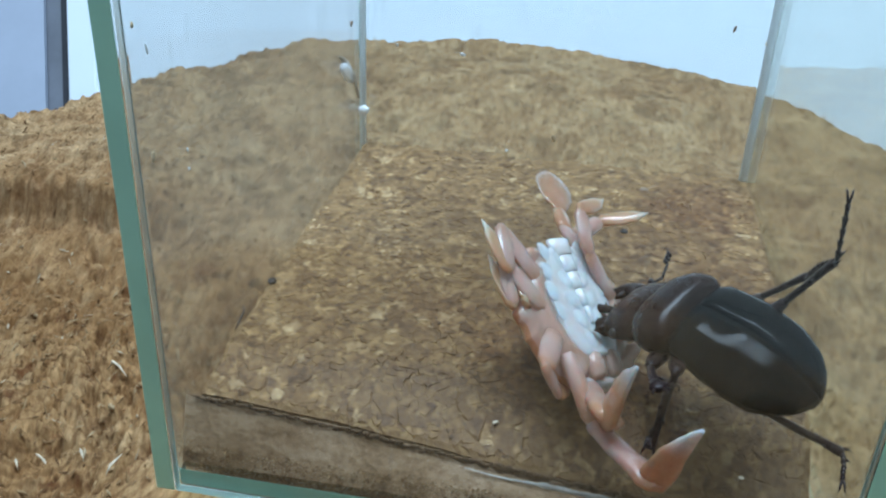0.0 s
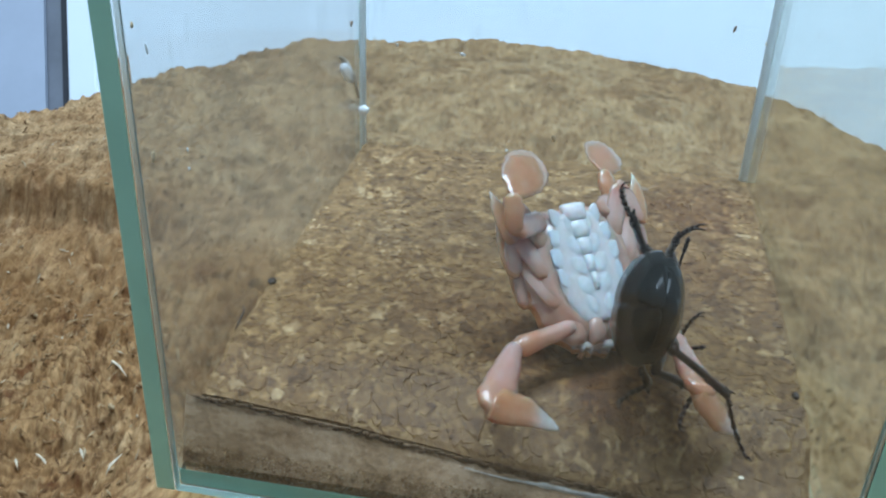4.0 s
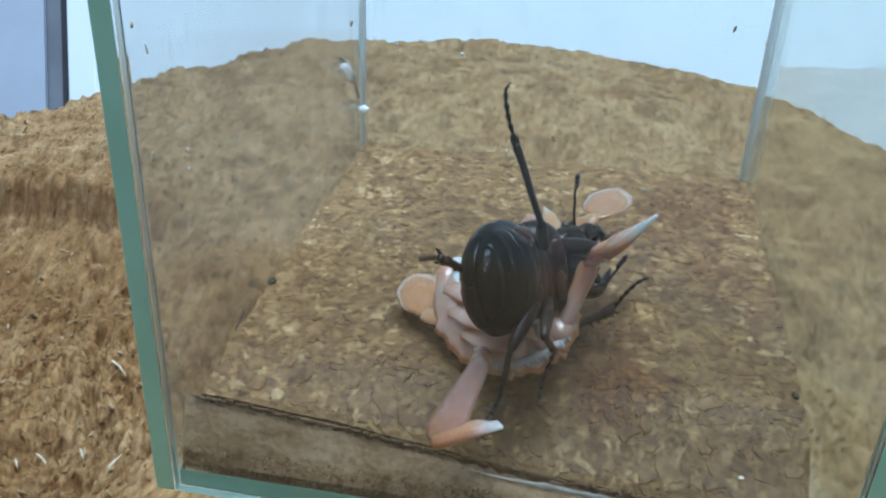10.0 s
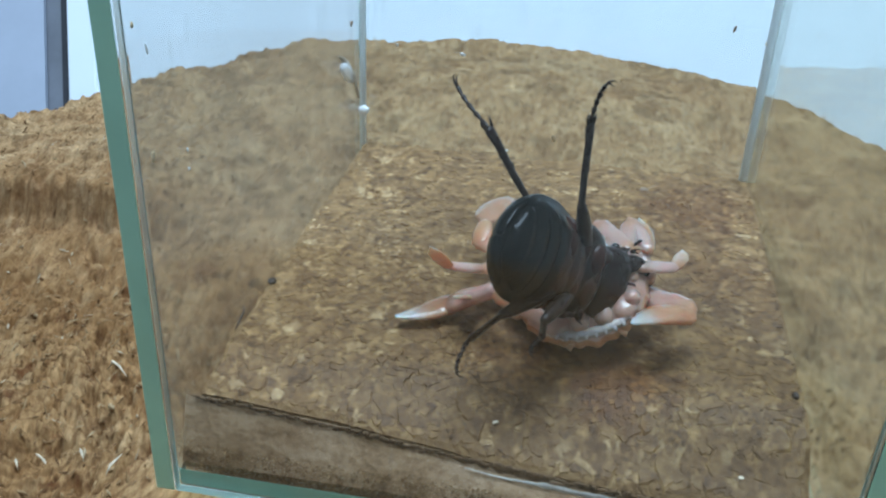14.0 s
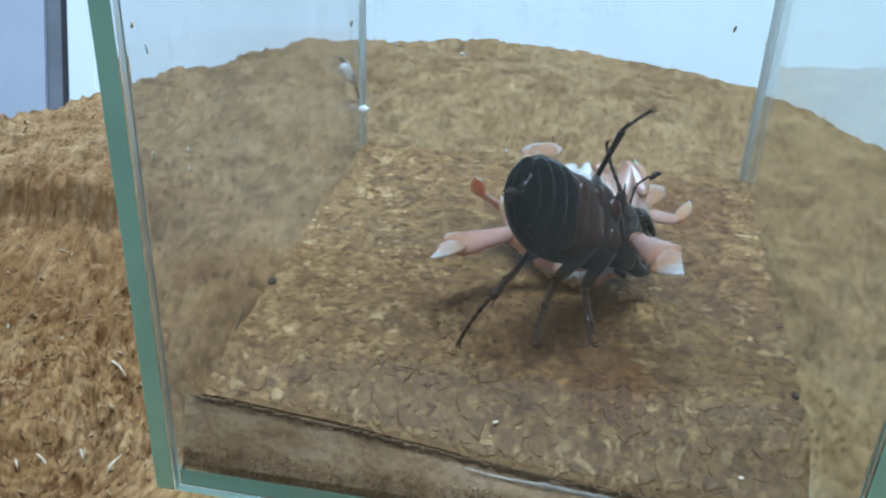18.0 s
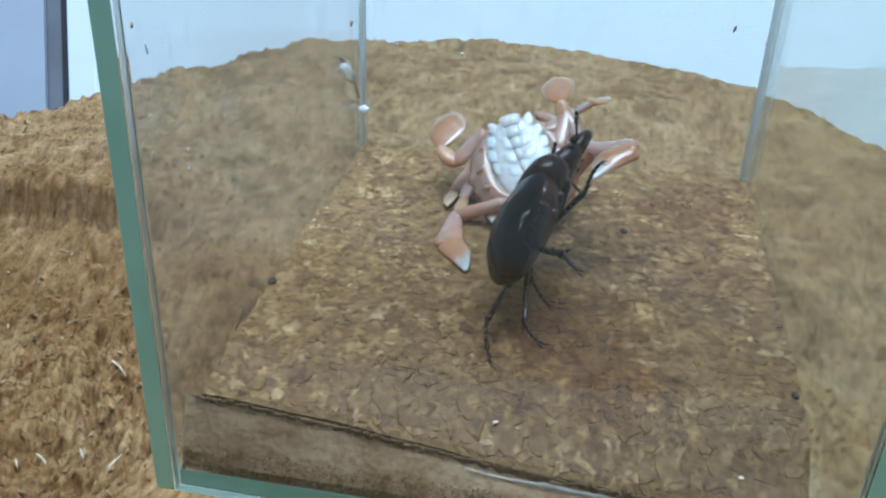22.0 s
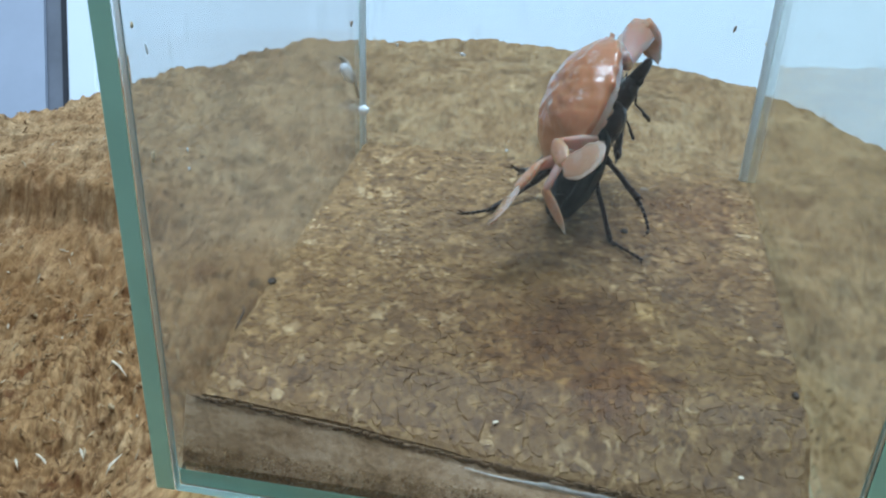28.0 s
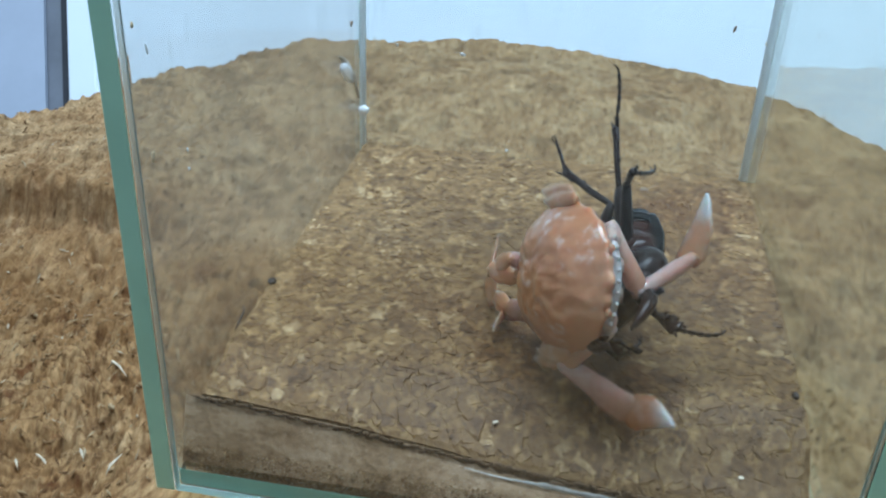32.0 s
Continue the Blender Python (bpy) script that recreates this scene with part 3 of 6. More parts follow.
# ---- splinters on the stump ----
def make_splinters():
    rnd = random.Random(11)
    verts, faces = [], []
    made = 0
    while made < 6500:
        x, y = rnd.uniform(-0.115, 0.17), rnd.uniform(-0.09, 0.26)
        if -0.008 < x < TW + 0.008 and -0.010 < y < TD + 0.010:
            continue
        a = math.atan2(y - SCY, x - SCX)
        if math.hypot(x - SCX, y - SCY) > rim_radius(a) - 0.004:
            continue
        if y > 0.045 and rnd.random() < (0.93 if x > -0.02 else 0.75):
            continue
        made += 1
        z = STUMP_Z + wood_height(x, y) + 0.0002
        length, w = rnd.uniform(0.0006, 0.0026) * rnd.choice((1, 1, 1, 1.8)), rnd.uniform(0.00010, 0.00030)
        turn, tilt = rnd.gauss(1.2, 0.9), rnd.gauss(0.25, 0.45)
        d = Vector((math.cos(turn) * math.cos(tilt), math.sin(turn) * math.cos(tilt), math.sin(tilt)))
        s = d.cross(Vector((0, 0, 1))).normalized()
        u = s.cross(d)
        c, first = Vector((x, y, z)), len(verts)
        for k, ww in ((-0.5, 0.4), (0.15, 1.0), (0.5, 0.25)):
            p = c + d * (length * k) + u * (w * rnd.uniform(-0.5, 0.5))
            verts += [p - s * w * ww, p + u * w * ww * 0.7, p + s * w * ww]
        for k in (0, 3):
            for i, j in ((0, 1), (1, 2), (2, 0)):
                faces.append((first + k + i, first + k + j, first + k + 3 + j, first + k + 3 + i))
        faces.append((first, first + 1, first + 2))
        faces.append((first + 8, first + 7, first + 6))
    ob = mesh_ob("wood_splinters", [tuple(v) for v in verts], faces, M_SPLINTER, None, smooth=False)
    return tagged(ob, "small tan and pale wood splinters strewn over the stump", "splinters", kind="stuff")


make_splinters()


# ---- small marks, flakes and drops ----
def flake(name, at, size, mat, label, category, group="", turn=(0, 0, 0), seed=1):
    """A thin uneven crumb."""
    rnd = random.Random(seed)
    bm = bmesh.new()
    bmesh.ops.create_icosphere(bm, subdivisions=2, radius=1, matrix=Matrix.Diagonal((size[0], size[1], size[2], 1)))
    for v in bm.verts:
        v.co *= 1 + 0.28 * noise.noise(v.co * (1.6 / max(size)) + Vector((seed * 3.1, seed, 0)))
    ob = part(name, bm, mat, None, "", smooth=True)
    ob.matrix_world = pose(*at, *turn)
    return tagged(ob, label, category, group)


def streak(name, points, radii, mat, label, category, group="", squash=(1, 1, 1)):
    """A drip or a hair along points in metres."""
    pts = [Vector(p) for p in points]
    mid = pts[len(pts) // 2]
    bm = bmesh.new()
    rows = []
    for i, p in enumerate(pts):
        d = (pts[min(i + 1, len(pts) - 1)] - pts[max(i - 1, 0)]).normalized()
        a = d.cross(Vector((0.3, 0.2, 0.9))).normalized()
        b = a.cross(d)
        rows.append([bm.verts.new([(p - mid + (a * math.cos(k * math.pi / 4) + b * math.sin(k * math.pi / 4)) * radii[i])[j] for j in range(3)]) for k in range(8)])
    for p, q in zip(rows, rows[1:]):
        for k in range(8):
            bm.faces.new((p[k], p[(k + 1) % 8], q[(k + 1) % 8], q[k]))
    bm.faces.new(rows[0][::-1])
    bm.faces.new(rows[-1])
    for v in bm.verts:
        v.co = Vector((v.co.x * squash[0], v.co.y * squash[1], v.co.z * squash[2]))
    ob = part(name, bm, mat, None, "")
    ob.location = mid
    return tagged(ob, label, category, group)


M_SHARD = plain("pale_splinter_wood", (0.62, 0.52, 0.38), 0.7, 0.3, 0.3, 500)
M_DROP = plain("milky_drop", (0.90, 0.93, 0.95), 0.15, 0.6, 0.1, 300)
M_BROWNDROP = plain("brown_drip", (0.22, 0.15, 0.10), 0.3, 0.5, 0.3, 300)
M_SMEAR = plain("pale_brown_film", (0.34, 0.27, 0.19), 0.4, 0.4, 0.3, 300)
GLASS = "marks on the tank glass"
streak("white_drip", [(0.0001, 0.0880, 0.0247), (0.0001, 0.0915, 0.0232), (0.0002, 0.0950, 0.0208), (0.0002, 0.0985, 0.0180)], [0.0007, 0.0019, 0.0020, 0.0006], M_DROP, "white dried drip on the side glass", "drip mark", GLASS, (0.25, 1, 1))
streak("brown_drip", [(0.0000, 0.0870, 0.0275), (0.0001, 0.0925, 0.0245), (0.0002, 0.0985, 0.0195), (0.0003, 0.1035, 0.0125)], [0.0003, 0.0009, 0.0010, 0.0006], M_SMEAR, "brown dried drip on the side glass", "drip mark", GLASS, (0.25, 1, 1))
flake("white_drop", (0.0012, 0.1042, 0.0090), (0.0014, 0.0012, 0.0013), M_DROP, "white drop at the glass corner seam", "drop mark", GLASS, seed=2)
flake("white_speck", (0.0250, 0.1061, 0.0246), (0.00072, 0.00019, 0.00039), M_DROP, "white speck stuck on the back glass", "speck", GLASS, (0, 20, 0), 3)
flake("tan_fleck", (0.0483, 0.1061, 0.0058), (0.00052, 0.00013, 0.00091), M_CHIP, "pale tan fleck stuck on the back glass", "fleck", GLASS, (0, -20, 0), 4)
flake("white_speck", (0.0371, 0.1061, 0.0014), (0.00039, 0.00013, 0.00026), M_DROP, "white speck stuck on the back glass", "speck", GLASS, seed=5)
flake("white_speck", (0.0091, 0.1061, 0.0255), (0.00026, 0.00013, 0.00039), M_DROP, "white speck stuck on the back glass", "speck", GLASS, seed=6)
flake("tan_fleck", (0.0931, 0.1055, 0.0334), (0.00033, 0.00026, 0.00039), M_CHIP, "tan crumb stuck on the back glass seam", "fleck", GLASS, seed=7)
flake("grey_smudge", (0.0859, 0.1061, 0.0359), (0.0003, 0.0001, 0.0008), M_PASTE, "small grey smudge on the back glass", "smudge", GLASS, (0, 15, 0), 8)
flake("tan_fleck", (-0.0016, 0.0010, 0.0388), (0.00013, 0.00065, 0.00084), M_CHIP, "pale tan fleck stuck on the side glass", "fleck", GLASS, seed=9)
flake("white_speck", (-0.0014, 0.0112, 0.0357), (0.00013, 0.00026, 0.00046), M_DROP, "white speck stuck on the side glass", "speck", GLASS, (25, 0, 0), 10)
flake("white_speck", (-0.0014, 0.0111, 0.0327), (0.00013, 0.00033, 0.00026), M_DROP, "white speck stuck on the side glass", "speck", GLASS, seed=11)
flake("white_speck", (-0.0016, 0.0025, 0.0534), (0.0001, 0.00022, 0.0010), M_DROP, "white speck stuck on the side glass", "speck", GLASS, (20, 0, 0), 12)
flake("tan_fleck", (-0.0016, -0.0006, 0.0574), (0.00019, 0.00026, 0.00046), M_CHIP, "tan crumb stuck on the side glass", "fleck", GLASS, seed=13)
flake("pink_smudge", (0.0002, 0.0973, 0.0322), (0.0002, 0.0009, 0.0007), M_PASTE, "faint pink smudge on the side glass", "smudge", GLASS, seed=14)
streak("dark_fibre", [(0.0008, 0.0225, 0.0022), (0.0010, 0.0218, 0.0012), (0.0010, 0.0195, 0.0006), (0.0012, 0.0170, 0.0006)], [0.0001, 0.0002, 0.00016, 0.00005], M_DARK, "dark curled fibre at the cork's edge", "fibre")
CRUMB = "crumbs on the cork"
flake("wet_drop", (0.0708, 0.0938, 0.0002), (0.0016, 0.0014, 0.0003), M_BROWNDROP, "brown wet spot on the cork", "wet spot", "", (0, 0, 0), 23)
flake("dark_crumb", (0.0665, 0.0713, 0.0003), (0.0008, 0.0009, 0.0004), M_DARK, "dark crumb on the cork", "crumb", CRUMB, seed=24)
flake("white_crumb", (0.0476, 0.0075, front_drop(0.0476, 0.0075) + 0.0003), (0.0006, 0.0003, 0.0002), M_SHARD, "small white crumb on the cork", "crumb", CRUMB, (0, 0, 40), 25)
flake("dark_crumb", (0.0942, 0.0199, 0.0004), (0.0006, 0.0008, 0.0006), M_DARK, "dark crumb on the cork", "crumb", CRUMB, seed=26)
flake("white_crumb", (0.0856, 0.0060, front_drop(0.0856, 0.006) + 0.0002), (0.0005, 0.0004, 0.0002), M_SHARD, "small white crumb on the cork", "crumb", CRUMB, seed=27)
flake("dark_crumb", (0.0018, 0.0341, 0.0004), (0.0008, 0.0010, 0.0005), M_DARK, "dark crumb on the cork", "crumb", CRUMB, seed=28)
SHARD = "pale splinters on the stump"
for i, (x0, y0, x1, y1) in enumerate(((-0.0290, 0.0239, -0.0232, 0.0204), (-0.0152, -0.0035, -0.0144, 0.0009), (-0.0223, 0.0013, -0.0208, -0.0005), (-0.0317, -0.0030, -0.0305, -0.0045), (-0.0313, 0.0016, -0.0290, 0.0005), (-0.0290, 0.0000, -0.0275, -0.0012))):
    za, zb = STUMP_Z + wood_height(x0, y0) + 0.0010, STUMP_Z + wood_height(x1, y1) + 0.0010
    m = max(za, zb, STUMP_Z + wood_height((x0 + x1) / 2, (y0 + y1) / 2) + 0.0006)
    streak("pale_splinter", [(x0, y0, za), ((x0 * 2 + x1) / 3, (y0 * 2 + y1) / 3, m), ((x0 + x1 * 2) / 3, (y0 + y1 * 2) / 3, m), (x1, y1, zb)], [0.00006, 0.00026, 0.00022, 0.00006], M_SHARD, "pale sharp wood splinter lying on the stump", "splinter", SHARD)


def make_crumbs():
    """Torn crumbs of soft wood on the stump."""
    rnd = random.Random(23)
    verts, faces = [], []
    made = 0
    ico = bmesh.new()
    bmesh.ops.create_icosphere(ico, subdivisions=1, radius=1)
    base = [v.co.copy() for v in ico.verts]
    tris = [[v.index for v in f.verts] for f in ico.faces]
    ico.free()
    while made < 2500:
        x, y = rnd.uniform(-0.115, -0.006), rnd.uniform(-0.05, 0.16)
        if -0.010 < x < TW + 0.010 and -0.012 < y < TD + 0.012:
            continue
        if math.hypot(x - SCX, y - SCY) > rim_radius(math.atan2(y - SCY, x - SCX)) - 0.004:
            continue
        made += 1
        r = rnd.uniform(0.00015, 0.00045) * rnd.choice((0.7, 1, 1, 1.5)) * (1.0 - 0.4 * smooth01(0.04, 0.08, y))
        c = Vector((x, y, STUMP_Z + wood_height(x, y) + r * 0.15))
        turn = Euler((rnd.uniform(0, 6), rnd.uniform(0, 6), rnd.uniform(0, 6))).to_matrix()
        sx = (rnd.uniform(0.4, 1.0), rnd.uniform(0.5, 1.0), rnd.uniform(1.0, 2.2))
        first = len(verts)
        for b in base:
            verts.append(tuple(c + turn @ Vector((b.x * sx[0], b.y * sx[1], b.z * sx[2])) * r * rnd.uniform(0.75, 1.2)))
        faces += [tuple(first + i for i in t) for t in tris]
    ob = mesh_ob("wood_crumbs", verts, faces, M_SPLINTER, None, smooth=False)
    return tagged(ob, "torn brown wood crumbs covering the stump", "crumbs", kind="stuff")


make_crumbs()
# ---- the two animals ----
MM = 0.001


def chitin(name, col, rough, var=0.3, coat=0.5, grain=900, relief=0.12, gloss=0.22):
    m, n, l, b = nodes_of(name, rough, spec=gloss)
    t = noise_tex(n, l, grain, 4, 0.6)
    big = noise_tex(n, l, 130, 4, 0.6)
    r = ramp(n, l, big.outputs["Fac"], [(0.3, [c * (1 - var) for c in col]), (0.7, [c * (1 + var) for c in col])])
    l.new(r.outputs["Color"], b.inputs["Base Color"])
    rr = ramp(n, l, t.outputs["Fac"], [(0.3, [rough * 0.8] * 3), (0.7, [min(1, rough * 1.35)] * 3)])
    l.new(rr.outputs["Color"], b.inputs["Roughness"])
    b.inputs["Coat Weight"].default_value, b.inputs["Coat Roughness"].default_value = coat, 0.12
    bump(n, l, b, t.outputs["Fac"], relief, 0.0002)
    return m


def flesh(name, stops, rough=0.34, axis="X", length=0.01, sub=0.7, coat=0.9, clear=0.42, milk=0.6, lumps=0.45):
    """Wet, half-clear crab shell whose colour runs along the limb."""
    m, n, l, b = nodes_of(name, rough, spec=0.5)
    tc = n.new("ShaderNodeTexCoord")
    sep = n.new("ShaderNodeSeparateXYZ")
    l.new(tc.outputs["Object"], sep.inputs["Vector"])
    mr = n.new("ShaderNodeMapRange")
    mr.inputs["From Max"].default_value = length
    l.new(sep.outputs[axis], mr.inputs["Value"])
    wob = noise_tex(n, l, 350, 4, 0.6)
    mx = n.new("ShaderNodeMath")
    mx.operation = "MULTIPLY_ADD"
    mx.inputs[1].default_value, mx.inputs[2].default_value = 0.25, -0.125
    l.new(wob.outputs["Fac"], mx.inputs[0])
    ad = n.new("ShaderNodeMath")
    l.new(mr.outputs["Result"], ad.inputs[0])
    l.new(mx.outputs["Value"], ad.inputs[1])
    r = ramp(n, l, ad.outputs["Value"], stops)
    mot = noise_tex(n, l, 700, 5, 0.65, w=2)
    mr2 = ramp(n, l, mot.outputs["Fac"], [(0.32, (0.80, 0.72, 0.66)), (0.6, (1, 1, 1))])
    col = mix(n, l, 0.6, r.outputs["Color"], mr2.outputs["Color"], "MULTIPLY")
    l.new(col, b.inputs["Base Color"])
    b.inputs["Subsurface Weight"].default_value = sub
    b.inputs["Subsurface Radius"].default_value = (1.0, 0.45, 0.3)
    b.inputs["Subsurface Scale"].default_value = 0.0035
    b.inputs["Transmission Weight"].default_value, b.inputs["IOR"].default_value = clear, 1.38
    b.inputs["Coat Weight"].default_value, b.inputs["Coat Roughness"].default_value = coat, 0.03
    # milky veins and patches
    vein = noise_tex(n, l, 190, 5, 0.7, (1, 1, 1), w=5)
    vf = ramp(n, l, vein.outputs["Fac"], [(0.56, (0, 0, 0)), (0.74, (milk, milk, milk))])
    col = mix(n, l, vf.outputs["Color"], col, (0.78, 0.66, 0.61))
    l.new(col, b.inputs["Base Color"])
    lump = mix(n, l, 0.35, wob.outputs["Color"], mot.outputs["Color"])
    bump(n, l, b, lump, lumps, 0.0009)
    return m


PINK, ORANGE, PALE = (0.70, 0.42, 0.35), (0.66, 0.31, 0.155), (0.72, 0.49, 0.43)
M_ELYTRA = chitin("black_wing_case", (0.0040, 0.0046, 0.0048), 0.085, coat=0.0, gloss=0.07, relief=0.03)
M_PRONOTUM = chitin("brown_black_shield", (0.018, 0.0085, 0.0065), 0.28, coat=0.0)
M_VENTER = chitin("red_brown_underside", (0.036, 0.013, 0.009), 0.20, coat=0.0)
M_LIMB = chitin("black_limb", (0.017, 0.009, 0.008), 0.30, coat=0.0)
M_EYE = chitin("dark_eye", (0.01, 0.008, 0.008), 0.15)
M_SHELL = flesh("orange_carapace", [(0.0, (0.56, 0.225, 0.098)), (0.5, (0.60, 0.255, 0.120)), (1.0, (0.64, 0.31, 0.17))], 0.28, "X", 0.013, coat=0.9, clear=0.22, milk=1.0, lumps=0.40)
M_BELLY = flesh("white_sternum", [(0.0, (0.70, 0.68, 0.69)), (1.0, (0.74, 0.71, 0.72))], 0.25, "X", 0.02, 0.5, 0.8, 0.1)
M_BREAST = flesh("pinkish_white_breast", [(0.0, (0.66, 0.61, 0.61)), (1.0, (0.68, 0.63, 0.63))], 0.3, "X", 0.02, 0.5, 0.5, 0.1)
M_LIP = flesh("pale_front_lip", [(0.0, (0.72, 0.56, 0.51)), (1.0, (0.74, 0.60, 0.56))], 0.2, "X", 0.02, 0.5, 0.8, 0.2)
M_UNDER = flesh("pink_underside", [(0.0, (0.70, 0.44, 0.35)), (0.5, (0.68, 0.38, 0.28)), (1.0, (0.70, 0.45, 0.37))], 0.3, "X", 0.012)
M_FACE = flesh("pale_mouthplate", [(0.0, (0.70, 0.45, 0.36)), (1.0, (0.72, 0.50, 0.43))], 0.2, "Z", 0.004, 0.25, 0.9)
M_BASE = flesh("pale_pink_leg_base", [(0.0, (0.66, 0.42, 0.34)), (1.0, (0.60, 0.32, 0.21))], 0.3, "X", 0.012)
M_ARM = flesh("pink_arm", [(0.0, PALE), (0.6, (0.64, 0.32, 0.20)), (1.0, (0.62, 0.30, 0.165))], 0.28, "X", 0.010)
M_PALM = flesh("pink_palm", [(0.0, (0.70, 0.45, 0.41)), (0.7, (0.66, 0.37, 0.29)), (1.0, (0.66, 0.33, 0.19))], 0.25, "X", 0.013)
M_FINGER = flesh("finger_white_tip", [(0.0, ORANGE), (0.5, (0.64, 0.33, 0.19)), (0.75, (0.74, 0.60, 0.55)), (1.0, (0.80, 0.78, 0.78))], 0.22, "X", 0.011)
M_LEG = flesh("pink_leg", [(0.0, (0.60, 0.33, 0.22)), (0.35, PALE), (0.7, PINK), (1.0, ORANGE)], 0.3, "X", 0.009)
M_DACTYL = flesh("orange_dactyl", [(0.0, ORANGE), (0.6, (0.72, 0.40, 0.22)), (1.0, (0.86, 0.74, 0.66))], 0.3, "X", 0.009)
M_PADDLE = flesh("orange_paddle", [(0.0, (0.66, 0.32, 0.17)), (0.7, (0.68, 0.345, 0.19)), (1.0, (0.72, 0.42, 0.28))], 0.2, "X", 0.011)
M_RIM = flesh("pale_paddle_rim", [(0.0, (0.70, 0.42, 0.30)), (1.0, (0.75, 0.50, 0.39))], 0.2, "X", 0.011, 0.4, 0.6, 0.4)


def loft(sections):
    """Skin over closed rings of (x, y, z) in millimetres, capped at both ends."""
    bm = bmesh.new()
    rows = [[bm.verts.new([c * MM for c in p]) for p in ring] for ring in sections]
    n = len(rows[0])
    for a, b in zip(rows, rows[1:]):
        for i in range(n):
            bm.faces.new((a[i], a[(i + 1) % n], b[(i + 1) % n], b[i]))
    bm.faces.new(rows[0][::-1])
    bm.faces.new(rows[-1])
    return bm


def oval(x, y, z, ry, ru, rd, n=14, sq=1.0):
    out = []
    for i in range(n):
        a = 2 * math.pi * i / n
        c, s = math.cos(a), math.sin(a)
        c, s = math.copysign(abs(c) ** sq, c), math.copysign(abs(s) ** sq, s)
        out.append((x, y + ry * c, z + (ru if s > 0 else rd) * s))
    return out


def join(bm, other):
    me = bpy.data.meshes.new("t")
    other.to_mesh(me)
    other.free()
    bm.from_mesh(me)
    bpy.data.meshes.remove(me)
    return bm


def tube(points, radii, n=8):
    """A round rod along points, in millimetres."""
    pts = [Vector(p) for p in points]
    bm = bmesh.new()
    rows = []
    for i, p in enumerate(pts):
        d = (pts[min(i + 1, len(pts) - 1)] - pts[max(i - 1, 0)]).normalized()
        s = d.cross(Vector((0, 0, 1)))
        s = s.normalized() if s.length > 0.05 else Vector((0, 1, 0))
        u = s.cross(d)
        rows.append([bm.verts.new((p + (s * math.cos(2 * math.pi * k / n) + u * math.sin(2 * math.pi * k / n)) * radii[i]) * MM) for k in range(n)])
    for a, b in zip(rows, rows[1:]):
        for i in range(n):
            bm.faces.new((a[i], a[(i + 1) % n], b[(i + 1) % n], b[i]))
    bm.faces.new(rows[0][::-1])
    bm.faces.new(rows[-1])
    return bm


def lerp_table(tab, s):
    for (a, va), (b, vb) in zip(tab, tab[1:]):
        if a <= s <= b:
            k = (s - a) / (b - a)
            k = k * k * (3 - 2 * k) * 0.5 + k * 0.5
            return va + (vb - va) * k
    return tab[-1][1]


CHAINS = {}
BODY = 0.92      # the beetle's body against the tables below


def beetle_elytron(side):
    wid = [(0, 7.4), (0.06, 8.5), (0.35, 9.4), (0.6, 9.1), (0.8, 7.4), (0.92, 4.9), (0.98, 2.4), (1, 0.9)]
    top = [(0, 3.3), (0.1, 4.4), (0.4, 5.4), (0.65, 5.0), (0.85, 3.4), (0.95, 1.9), (1, 0.7)]
    rings = []
    for i in range(25):
        s = i / 24
        w, h = lerp_table(wid, s), lerp_table(top, s)
        ring = []
        for k in range(15):
            a = math.radians(90 - 118 * k / 14)
            y, z = 0.07 + (w - 0.07) * math.cos(a), h * math.sin(a) if a > 0 else 1.6 * math.sin(a)
            ring.append((-22.3 * s, side * max(0.07, y), z - (0.25 * math.exp(-((k - 0.0) / 0.7) ** 2))))
        ring += [(-22.3 * s, side * w * 0.5, -0.6), (-22.3 * s, side * 0.07, -0.4)]
        rings.append(ring)
    return loft(rings)


